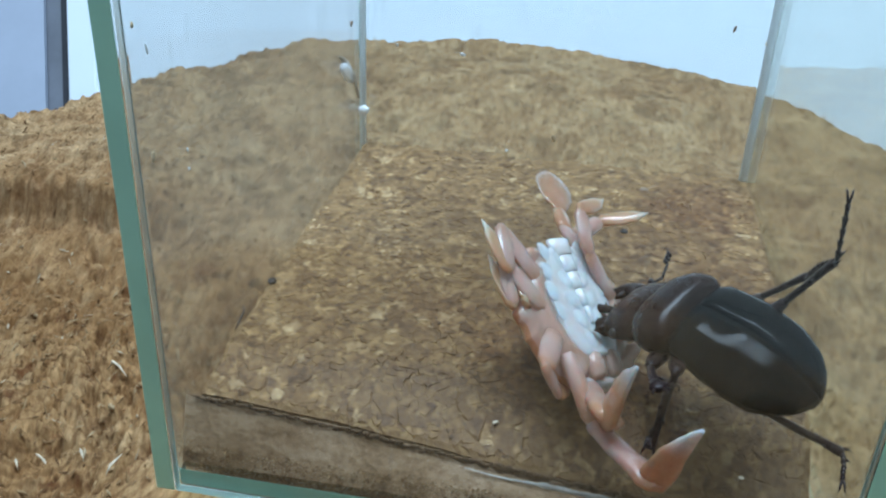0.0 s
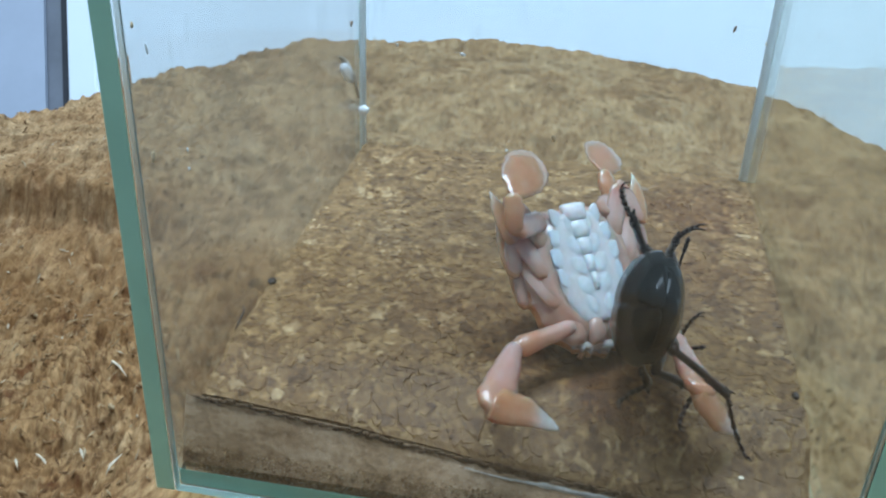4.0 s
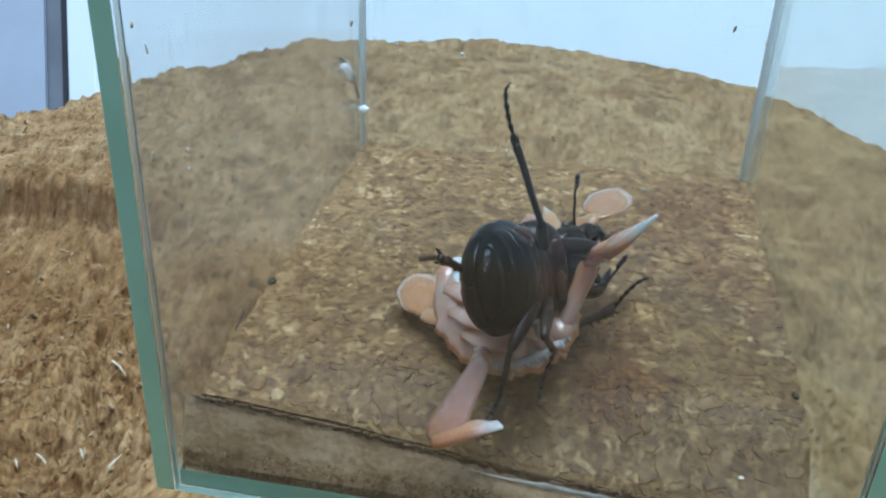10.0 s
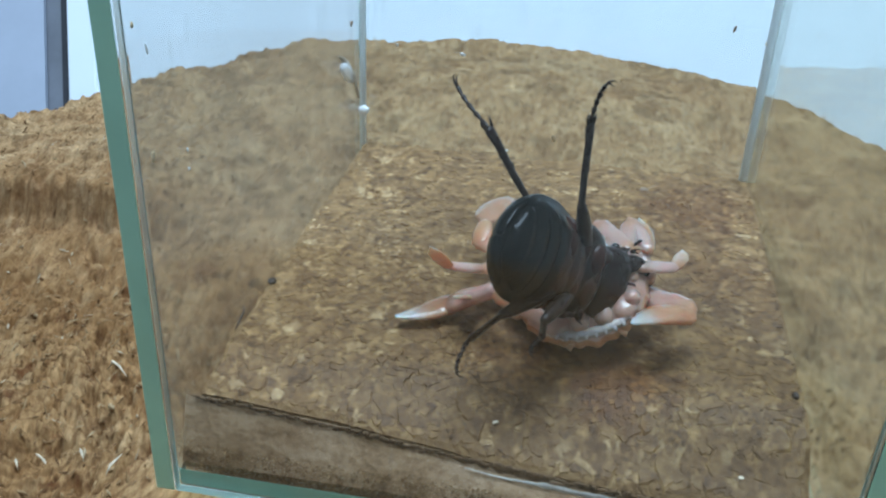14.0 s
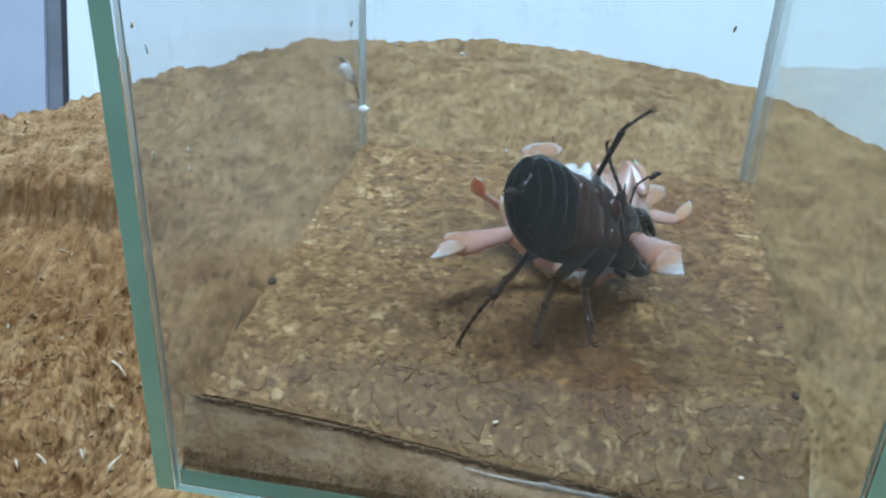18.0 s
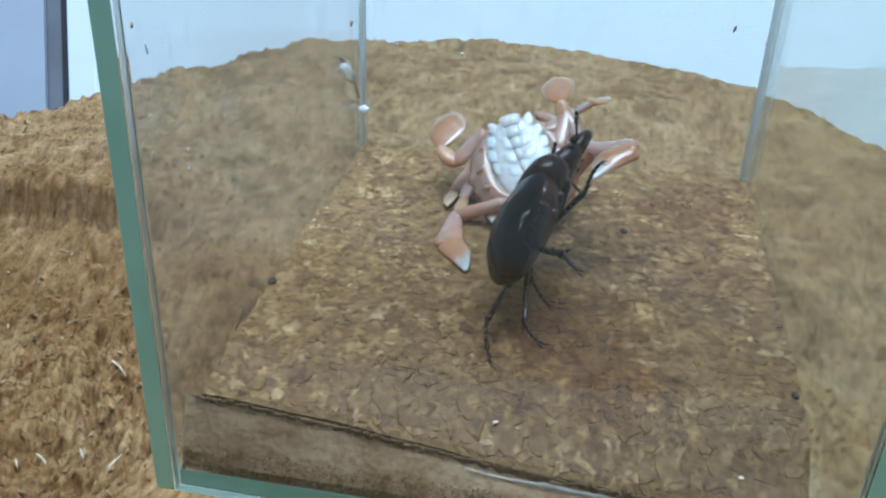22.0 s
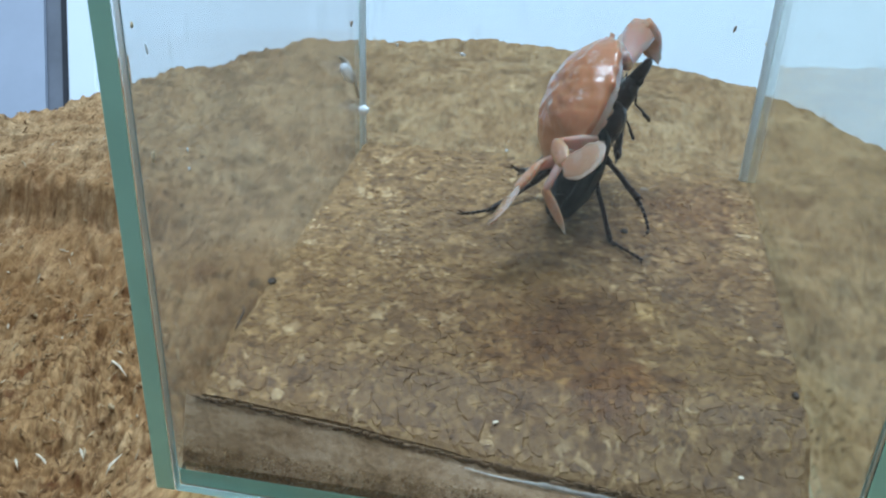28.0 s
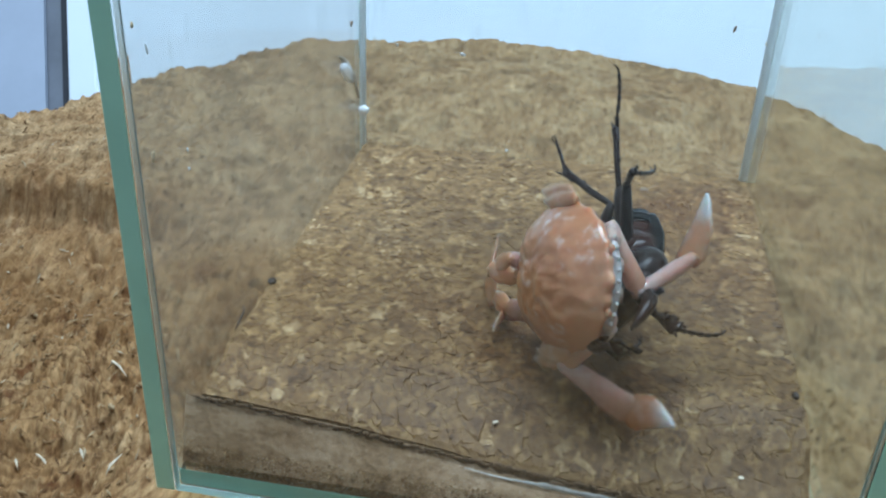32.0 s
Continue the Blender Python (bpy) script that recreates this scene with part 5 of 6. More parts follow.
def motions():
    """Keys of the two animals and of their limbs."""
    walk(beetle, [
        (0.000, pose(0.07513, 0.01132, 0.01802, -17.5, -12.3, 146.7)),
        (0.300, pose(0.07507, 0.01159, 0.01674, -14.7, -8.3, 137.7)),
        (0.600, pose(0.07465, 0.01290, 0.01619, -12.7, 2.8, 126.7)),
        (0.800, pose(0.06742, 0.01362, 0.01971, -29.3, 42.0, 130.2)),
        (1.000, pose(0.06714, 0.01335, 0.01781, -23.6, 39.7, 122.1)),
        (1.400, pose(0.06699, 0.01237, 0.01728, -9.1, 32.6, 126.0)),
        (2.000, pose(0.06739, 0.01461, 0.01792, -5.7, 30.1, 128.7)),
        (2.600, pose(0.06730, 0.01924, 0.01420, -33.5, 43.5, 118.0)),
        (3.000, pose(0.06777, 0.02095, 0.01249, -50.0, 44.7, 102.5)),
        (3.500, pose(0.06785, 0.01672, 0.01411, -77.5, 38.3, 99.9)),
        (4.500, pose(0.06604, 0.01595, 0.01540, -82.4, 24.2, 85.3)),
        (5.500, pose(0.06132, 0.01740, 0.01691, -45.8, 13.2, 77.9)),
        (6.000, pose(0.06147, 0.02034, 0.01746, -41.8, 11.4, 73.5)),
        (6.600, pose(0.06082, 0.02218, 0.01673, -48.4, 18.7, 66.7)),
        (7.000, pose(0.06014, 0.02347, 0.01739, -53.9, 21.0, 60.0)),
        (7.400, pose(0.05326, 0.02065, 0.01709, -95.9, 22.9, 54.2)),
        (8.000, pose(0.04971, 0.01969, 0.01722, -115.3, 17.6, 62.2)),
        (9.000, pose(0.04879, 0.01847, 0.01790, -102.3, 17.7, 77.9)),
        (10.000, pose(0.04911, 0.01942, 0.01723, -107.8, 20.1, 72.0)),
        (11.000, pose(0.04923, 0.01940, 0.01825, -104.8, 15.6, 77.3)),
        (12.000, pose(0.04974, 0.02454, 0.01757, -115.5, 31.4, 78.3)),
        (12.400, pose(0.05309, 0.02013, 0.01875, -104.3, 29.9, 68.1)),
        (13.000, pose(0.05798, 0.01674, 0.01897, -84.7, 31.6, 56.7)),
        (14.000, pose(0.05430, 0.02182, 0.01805, -94.1, 34.7, 60.4)),
        (14.500, pose(0.05415, 0.02220, 0.01876, -98.6, 33.5, 60.2)),
        (15.300, pose(0.05469, 0.02574, 0.01828, -150.7, 24.0, 48.0)),
        (15.667, pose(0.05420, 0.02922, 0.01681, -96.0, 19.2, 47.9)),
        (16.000, pose(0.05375, 0.03238, 0.01547, -46.8, 16.8, 46.6)),
        (16.500, pose(0.05290, 0.03624, 0.01527, -15.7, 12.4, 45.3)),
        (17.000, pose(0.05307, 0.03443, 0.01610, -16.0, 8.0, 46.7)),
        (17.200, pose(0.05261, 0.03670, 0.01619, -31.1, 11.9, 35.9)),
        (17.267, pose(0.05364, 0.04045, 0.01765, -96.1, 20.6, 25.9)),
        (17.300, pose(0.05415, 0.04232, 0.01838, -129.7, 20.4, 18.8)),
        (17.400, pose(0.05487, 0.03935, 0.02164, -146.9, 26.6, 15.0)),
        (17.500, pose(0.05550, 0.03815, 0.02225, -135.3, 27.7, 16.7)),
        (17.700, pose(0.05629, 0.03842, 0.02168, -133.9, 27.1, 22.0)),
        (18.000, pose(0.05705, 0.03631, 0.01876, -119.2, 30.8, 49.0)),
        (18.500, pose(0.05615, 0.03594, 0.01874, -123.4, 29.8, 52.9)),
        (19.000, pose(0.05351, 0.04633, 0.02054, -131.8, 30.4, 51.1)),
        (19.500, pose(0.05535, 0.04160, 0.01958, -110.4, 30.2, 61.1)),
        (20.000, pose(0.05924, 0.04427, 0.01675, -100.2, 25.8, 71.1)),
        (20.500, pose(0.05648, 0.04379, 0.01787, -113.4, 17.3, 79.6)),
        (20.800, pose(0.05262, 0.04592, 0.01832, -88.5, -4.5, 84.9)),
        (21.000, pose(0.05036, 0.04582, 0.01812, -81.5, -6.3, 94.2)),
        (21.500, pose(0.04995, 0.04670, 0.01839, -73.7, -16.8, 87.4)),
        (22.000, pose(0.04776, 0.04596, 0.01718, -71.1, -13.9, 83.8)),
        (22.500, pose(0.04715, 0.05735, 0.01541, -77.8, -7.9, 88.7)),
        (23.000, pose(0.04478, 0.07519, 0.01401, -92.6, 11.0, 93.5)),
        (24.000, pose(0.04000, 0.08177, 0.01045, -98.0, 24.9, 93.9)),
        (25.000, pose(0.03905, 0.07957, 0.01722, -90.4, -3.4, 96.8)),
        (25.500, pose(0.04223, 0.08649, 0.01791, -89.6, -4.6, 92.6)),
        (26.500, pose(0.05071, 0.08022, 0.02217, -118.7, -27.5, 78.7)),
        (27.000, pose(0.05330, 0.08100, 0.02018, 4.2, -146.8, -110.0)),
        (27.500, pose(0.05589, 0.08180, 0.01818, 121.6, -41.1, 71.5)),
        (28.000, pose(0.05780, 0.08269, 0.01582, 122.5, -39.4, 67.8)),
        (29.000, pose(0.05793, 0.08062, 0.01802, 128.2, -50.9, 63.5)),
        (30.000, pose(0.05976, 0.07857, 0.02044, 114.2, -45.8, 72.0)),
        (31.000, pose(0.06021, 0.07879, 0.02058, 109.9, -44.9, 78.9)),
        (31.600, pose(0.06048, 0.07945, 0.02118, 112.0, -41.3, 76.7)),
        (31.667, pose(0.06067, 0.06898, 0.02428, -139.4, -57.8, -38.7)),
        (31.700, pose(0.06076, 0.06374, 0.02583, -118.1, -28.9, -63.7)),
        (31.800, pose(0.06180, 0.02158, 0.02289, -127.2, -13.1, -78.2)),
        (31.900, pose(0.06466, 0.02466, 0.01524, -131.5, -1.8, -84.3)),
        (32.000, pose(0.06533, 0.02691, 0.01408, -132.3, -1.8, -85.0)),
    ])
    walk(crab, [
        (0.000, pose(0.05695, 0.02017, 0.01002, 160.8, 37.6, -54.3)),
        (0.600, pose(0.05684, 0.02102, 0.01146, 158.7, 49.0, -52.0)),
        (1.000, pose(0.05729, 0.02426, 0.01104, 145.6, 41.4, -61.4)),
        (2.000, pose(0.05764, 0.02492, 0.01102, 145.2, 40.0, -65.1)),
        (3.000, pose(0.05772, 0.03036, 0.01181, 160.9, 44.3, -59.3)),
        (3.500, pose(0.05797, 0.03058, 0.01175, -12.1, 134.8, 122.2)),
        (5.500, pose(0.05879, 0.02554, 0.01180, -162.6, 50.6, -50.3)),
        (6.000, pose(0.05934, 0.02508, 0.01163, -161.4, 50.6, -51.3)),
        (7.000, pose(0.05842, 0.02539, 0.01172, -162.4, 51.6, -52.3)),
        (7.400, pose(0.05388, 0.02519, 0.00895, -161.5, 29.0, -60.0)),
        (8.000, pose(0.04853, 0.02181, 0.00713, -163.8, 14.0, -55.5)),
        (9.000, pose(0.04710, 0.02197, 0.00709, -165.2, 14.8, -58.5)),
        (10.000, pose(0.04638, 0.02347, 0.00758, -164.5, 15.1, -57.9)),
        (11.000, pose(0.04810, 0.02444, 0.00795, -165.4, 13.0, -60.8)),
        (12.000, pose(0.05320, 0.03038, 0.00779, -166.7, 19.4, -66.3)),
        (13.000, pose(0.05846, 0.03213, 0.00763, -162.6, 16.5, -72.4)),
        (14.000, pose(0.05811, 0.03395, 0.00786, -161.7, 15.6, -71.3)),
        (14.500, pose(0.05781, 0.03373, 0.00808, -163.4, 16.1, -69.8)),
        (16.500, pose(0.05697, 0.04902, 0.01093, 6.7, 136.6, 106.7)),
        (17.000, pose(0.05732, 0.04957, 0.01114, 3.8, 132.1, 105.9)),
        (17.200, pose(0.05796, 0.05007, 0.01108, 8.2, 132.2, 107.5)),
        (17.500, pose(0.05880, 0.04875, 0.00894, -167.7, 29.6, -70.7)),
        (18.000, pose(0.05714, 0.05580, 0.00873, -159.9, 26.2, -68.7)),
        (19.000, pose(0.05805, 0.06617, 0.00991, -157.6, 25.7, -64.7)),
        (19.500, pose(0.05897, 0.06120, 0.00821, -156.5, 20.1, -62.2)),
        (20.000, pose(0.05941, 0.06130, 0.00852, -154.6, 20.8, -57.5)),
        (20.500, pose(0.05341, 0.06656, 0.00888, -158.0, 19.9, -57.5)),
        (21.000, pose(0.04714, 0.07289, 0.00924, -165.3, 22.9, -66.2)),
        (22.000, pose(0.04366, 0.07790, 0.00942, -158.1, 31.5, -64.3)),
        (23.000, pose(0.04047, 0.07377, 0.00688, -165.4, 12.9, -67.0)),
        (24.000, pose(0.03260, 0.07673, 0.00815, -162.5, 13.0, -58.5)),
        (25.000, pose(0.02976, 0.07698, 0.00891, -169.7, 13.8, -61.1)),
        (25.500, pose(0.03123, 0.06948, 0.01006, -169.4, 6.9, -60.1)),
        (26.200, pose(0.04018, 0.07980, 0.01782, 140.7, -33.5, -52.2)),
        (26.533, pose(0.04500, 0.07597, 0.02158, 104.9, -46.1, -55.3)),
        (26.900, pose(0.05030, 0.07175, 0.02571, 54.3, -56.9, -44.6)),
        (27.200, pose(0.05194, 0.06872, 0.02780, -12.9, -63.0, 31.2)),
        (27.500, pose(0.05359, 0.06570, 0.02990, -46.3, -36.9, 72.6)),
        (28.000, pose(0.05407, 0.06566, 0.03016, -51.7, -40.6, 76.8)),
        (29.000, pose(0.05396, 0.06576, 0.03142, -54.5, -43.1, 79.3)),
        (30.000, pose(0.05431, 0.06563, 0.03232, -55.7, -56.3, 77.3)),
        (31.000, pose(0.05311, 0.06547, 0.03208, -62.5, -54.1, 76.8)),
        (31.600, pose(0.05223, 0.06787, 0.03225, -45.2, -59.8, 75.7)),
        (31.700, pose(0.05074, 0.06027, 0.02223, 86.0, -55.3, -59.9)),
        (31.800, pose(0.05430, 0.01136, 0.02509, 85.3, -31.3, -67.7)),
        (31.900, pose(0.05560, 0.01547, 0.01918, 80.7, -27.5, -61.3)),
        (32.000, pose(0.05547, 0.01758, 0.01827, 78.8, -26.4, -57.2)),
    ])
    walk(CHAINS["neck"], [(t, bend_pose(t)) for t, _ in BEND])
    limb("b_front_l", [
        (0, 103, 31, 130, 35, -84, -46), (1, 154, 7, 135, -1, -63, -43), (2, 179, -19, 56, -47, 147, -23), (3, 161, 2, 41, -21, 129, 7),
        (3.5, 146, 34, 41, -20, 141, 29), (5.5, -117, -21, -63, -23, -128, 3), (6, -71, -51, -97, -53, -93, -51), (6.6, -114, -49, 14, -40, -166, -37),
        (7, 72, -34, -131, -23, -124, -38), (8, 62, 32, -97, -61, -120, -47), (9, 79, -4, -71, -29, -112, -26), (10, 51, 4, -13, -29, -119, -52),
        (11, 66, -8, 22, -5, -179, -42), (11.7, 60, -2, 165, -18, 157, -37), (12, 66, -7, 161, -63, -149, -41), (12.4, 17, 0, 167, -48, -151, -67),
        (13, 34, 43, 178, -42, 168, -12), (14, 6, 44, 163, -42, 173, -1), (17, 0, -1, 10, -30, -125, -1), (17.5, 83, 23, 1, 46, 113, -50),
        (18, 101, 33, 122, -28, 148, -37), (19, 24, 58, 74, 9, 86, -51), (20, 93, 9, 151, -53, 0, -17), (21, -23, -36, 35, -36, 46, -44),
        (22, 8, 2, 23, -15, 49, -31), (23, 65, -11, 162, -7, -180, -14), (24, 18, -1, 152, -5, 157, -13), (25, 63, 13, 177, -1, -179, -14),
        (28, -93, 65, 147, 3, 110, -22), (29, -87, 60, 129, -5, 105, -22), (30, -70, 49, 142, 5, 114, -15), (31, -54, 50, 156, 9, 124, -14),
        (31.9, 12, 42, 155, 44, -170, 25), (32, 15, 40, 153, 46, -168, 23),
    ])
    limb("b_mid_l", [
        (0, 113, 39, 110, -54, 112, 57), (0.6, 144, 28, -53, -78, 158, 34), (0.8, 155, -6, -3, -56, 140, -19), (1, 174, -7, 2, -63, 147, -10),
        (1.4, -176, 6, -11, -25, 133, -5), (2, 171, 1, -12, -29, 133, -5), (2.6, 163, -2, -4, -26, 128, 10), (3, 154, 16, 1, -23, 129, 18),
        (6, 152, -10, 145, -50, -142, -10), (6.6, 162, -22, 68, -26, -167, -21), (7, 165, -22, 80, -40, -171, -18), (8, 154, -5, 23, 18, 160, -22),
        (9, 153, -12, 26, 6, 154, -8), (10, 150, -12, 20, 12, 139, -1), (11, 150, -14, 2, 7, 169, -17), (12, 144, 13, 9, 13, 161, -13),
        (13, 165, -10, 24, 25, -174, -39), (14, 148, -9, 14, 23, 165, -25), (17, 75, 11, -142, -18, 61, -23), (17.5, 93, 51, 121, -39, 86, -59),
        (18, 110, 41, 146, -23, 134, -23), (19, 30, 64, 146, -16, 128, -32), (20, 84, 25, -169, -38, -171, -43), (21, 50, -6, -171, -3, -157, -16),
        (22, 52, 10, -177, -16, -157, -28), (23, 67, -5, -177, -19, -149, -28), (24, 37, 11, 157, -13, 158, -17), (25, 113, 6, -160, -9, -128, -22),
        (25.5, 114, 8, -170, -14, -161, -27), (27.5, 179, 63, 150, 42, 122, 9), (28, 179, 67, 136, 35, 144, 13), (29, 168, 58, 154, 51, 93, 17),
        (30, 151, 57, -171, 37, 110, 29), (31, 128, 42, -168, 30, 127, 29), (31.6, 139, 45, -164, 33, 129, 31), (31.9, 102, 56, -9, -10, 163, 44),
        (32, 98, 53, -10, -10, 164, 44),
    ])
    limb("b_hind_l", [
        (0, -175, -6, -155, -21, 114, 24), (0.6, -141, -9, -108, -40, 161, -9), (1, -127, -13, -76, -36, 167, 22), (1.4, -126, 4, -73, -28, 152, 1),
        (2, -131, -2, -79, -42, 153, -33), (2.6, -169, -11, -26, -58, 105, -63), (3, -173, 8, 10, -7, 136, 0), (3.5, 178, -2, 22, -48, 71, -35),
        (5.5, 140, 27, 144, 5, 54, -21), (6, 137, 8, 154, 10, 59, -23), (6.6, 138, 5, 74, 11, 177, -30), (7, 159, 4, 66, 32, 162, -30),
        (7.6, 144, 43, 118, 64, 171, -6), (8, 144, 30, 83, 76, 105, 83), (9, 146, 15, 78, 20, 165, 51), (10, 139, 12, 56, 25, 160, -9),
        (11, 138, 20, 65, 19, 171, -5), (11.7, 113, 37, 62, 27, 165, 7), (12, 104, 53, 17, 29, 158, -9), (12.4, 148, -3, 43, -23, 69, -14),
        (13, 138, 4, 58, 21, 119, 1), (14, 126, 29, 37, 41, 149, -29), (16.5, 142, -11, 75, -14, -136, -10), (17, 142, -3, 77, -14, -137, -12),
        (17.5, 144, 31, 137, -19, 129, -28), (18, 136, 49, 137, -1, 78, 43), (18.5, 141, 54, 139, 5, 56, 58), (19, 145, 59, 134, 22, 106, 39),
        (20, 106, 36, 138, 15, -179, 13), (20.7, 125, 37, -177, 3, -173, 8), (21, 109, 31, -164, 9, -154, 10), (22, 135, 13, -166, 7, -171, -19),
        (23, 128, 14, 143, 6, 165, 18), (24, 113, 20, 147, -4, 147, -13), (25, 118, 29, 177, 8, -167, -21), (25.5, 120, 27, -173, -12, -168, -34),
        (27.5, -179, 57, -175, 45, 122, 26), (28, 177, 60, 179, 38, 114, 29), (29, 165, 59, 169, 34, 105, 22), (30, -177, 58, -169, 30, 123, 25),
        (31, -175, 52, -166, 20, 124, 23), (31.6, -170, 51, -163, 24, 132, 28), (31.9, -110, -18, 156, -19, 171, -21), (32, -112, -22, 157, -35, -178, -19),
    ])
    limb("b_ant_l", [
        (6, -173, -81, -103, -72), (7, 73, -77, -54, -72), (8, -5, -64, -102, -57), (9, -33, -76, -71, -49),
        (10, -53, -62, -73, -41), (11, -38, -73, -75, -28), (12, -12, -52, -93, -27), (13, -62, -10, -78, 30),
        (14, -83, -5, -68, 25), (17, -89, 11, -39, -1), (18, -55, 31, -66, 26), (19, -64, 25, -64, 15),
        (20, -34, 19, -59, 30), (21, -104, -6, -49, -2), (22, -114, 27, -46, 11), (23, 176, -8, -53, 26),
        (24, -126, -6, -69, 31), (25, 116, 2, -16, 40), (28, -155, 25, -92, 62), (29, 123, 6, -23, 49),
        (30, 118, 30, -39, 55), (31, 119, 4, -44, 42), (31.9, -137, 59, -24, 3), (32, -127, 66, -24, 4),
    ])
    limb("c_claw_l", [
        (0, -1, 0, 0, -28, -159, -70), (1, 53, -24, -17, 8, -154, -62), (2, 38, -24, 3, -11, -119, -29), (3, 94, -1, 49, -23, -65, 6),
        (3.5, 81, 7, 50, -24, -56, 5), (6, 92, -31, 35, -21, -63, -36), (7, 99, -34, 33, -15, -53, -36), (8, 49, -55, 51, 37, -94, -12),
        (9, 19, -52, 62, 46, -57, -24), (10, 17, -45, 59, 30, -50, -30), (11, 26, -36, 84, 43, -51, -27), (12, 92, -66, 93, 50, 48, -29),
        (13, 130, -33, 129, 33, 79, -6), (14, 126, -30, 129, 36, 72, -23), (16.5, 138, -11, 132, 10, 44, -23), (17, 142, -4, 117, -14, 43, -28),
        (17.5, 130, -19, 67, -45, 45, -43), (18, 121, -45, 69, -32, 25, -48), (19, 104, -10, 61, -43, 48, -42), (20, 129, -19, 84, -33, 51, -45),
        (21, 65, -14, 40, -16, -3, -30), (22, 99, 15, 13, -37, -12, -29), (23, 42, -38, 34, -1, -14, -23), (24, 29, -27, 34, -10, -19, -22),
        (25, 43, -24, 41, -4, -7, -30), (25.5, 30, -29, 26, -18, -1, -24), (27.5, -28, -9, 22, -19, 72, -51), (28, -18, -21, 19, -28, 85, -56),
        (29, -42, -29, 16, -19, 142, -54), (30, 20, -54, 22, -21, 168, -42), (31, 17, -48, 26, -19, 170, -23), (31.6, -64, -52, 23, -31, 176, -26),
        (31.9, -74, -23, 138, -51, 117, -32), (32, -73, -21, 136, -60, 88, -12),
    ])
    limb("c_paddle_l", [
        (0, 0, 20, 104, -31, -137, 14), (1, 70, -4, 131, -38, -135, 9), (2, 44, -4, 156, -25, -146, 2), (3, 70, -22, -175, -9, -138, 5),
        (6, 90, -43, -173, -46, -125, 40), (7, 102, -44, -167, -47, -126, 45), (8, 42, 58, 145, 11, -168, 4), (9, 19, 9, 142, 35, -177, 1),
        (10, 22, 16, 149, 22, -172, 9), (11, 43, 45, 158, 18, -157, 0), (12, 106, 56, 171, -7, -176, 25), (13, 104, 9, -172, -2, -146, 9),
        (14, 102, -7, -161, -2, -149, 19), (16.5, 140, 72, 169, -32, -162, -9), (17, 130, 61, -170, 5, -149, 0), (17.5, 155, 16, -144, 26, -128, 39),
        (18, 157, 35, -149, 4, -137, 34), (19, 76, 10, 93, -4, 175, 26), (20, 73, -40, -166, 13, -137, 12), (21, 39, 36, 113, -26, -166, -17),
        (22, 62, 15, 153, -3, -150, 8), (23, 89, 60, 156, -2, -170, -8), (24, 136, 71, 152, -1, -172, 0), (25, 177, 74, 138, -15, -179, 3),
        (25.5, -162, 14, 154, -11, -178, 0), (27.5, -139, 29, 152, 9, -160, 13), (28, -143, 38, 154, 15, -164, 19), (29, -159, 35, 154, 6, -152, 22),
        (30, -168, 29, 170, 17, -150, 28), (31, -155, 24, 164, 19, -154, 27), (31.6, -162, 11, 168, 20, -161, 35), (31.9, -107, 38, 166, 30, 158, -20),
        (32, -107, 33, 166, 24, 157, -24),
    ])
    limb("c_leg1_l", [
        (0, 53, -15, -56, 34, -114, 25), (1, 97, -9, -73, 10, -93, 10), (2, 67, -10, -83, -14, -102, -13), (3, 105, -35, -43, 61, -73, 20),
        (3.5, 158, 11, 3, 10, 179, 6), (5.5, 158, 11, 3, 10, 179, 6), (6, 129, -37, 27, 48, -88, 23), (7, 139, -31, 6, 48, -99, 53),
        (8, -22, -23, -156, -7, -14, -3), (9, -22, -23, -156, -7, -14, -3), (10, -22, -23, -156, -7, -14, -3), (11, -22, -23, -156, -7, -14, -3),
        (12, -22, -23, -156, -7, -14, -3), (13, 158, 11, 3, 10, 179, 6), (14, 158, 11, 3, 10, 179, 6), (14.5, 158, 11, 3, 10, 179, 6),
        (16.5, 158, 11, 3, 10, 179, 6), (17, 158, 11, 3, 10, 179, 6), (18, 158, 11, 3, 10, 179, 6), (19, 158, 11, 3, 10, 179, 6),
        (20, 158, 11, 3, 10, 179, 6), (21, 177, 40, 32, -9, 27, -29), (22, -176, 52, 1, -17, 16, -38), (23, -131, 19, 36, 14, 18, -28),
        (24, -141, 31, 30, -3, 24, -30), (25, -156, 34, 36, 2, 32, -33), (25.5, 158, 11, 3, 10, 179, 6), (27.5, -98, -4, 96, -3, -100, -4),
        (28, -98, -4, 96, -3, -100, -4), (29, -98, -4, 96, -3, -100, -4), (30, -98, -4, 96, -3, -100, -4), (31, -98, -4, 96, -3, -100, -4),
        (31.6, -98, -4, 96, -3, -100, -4), (32, 158, 11, 3, 10, 179, 6),
    ])
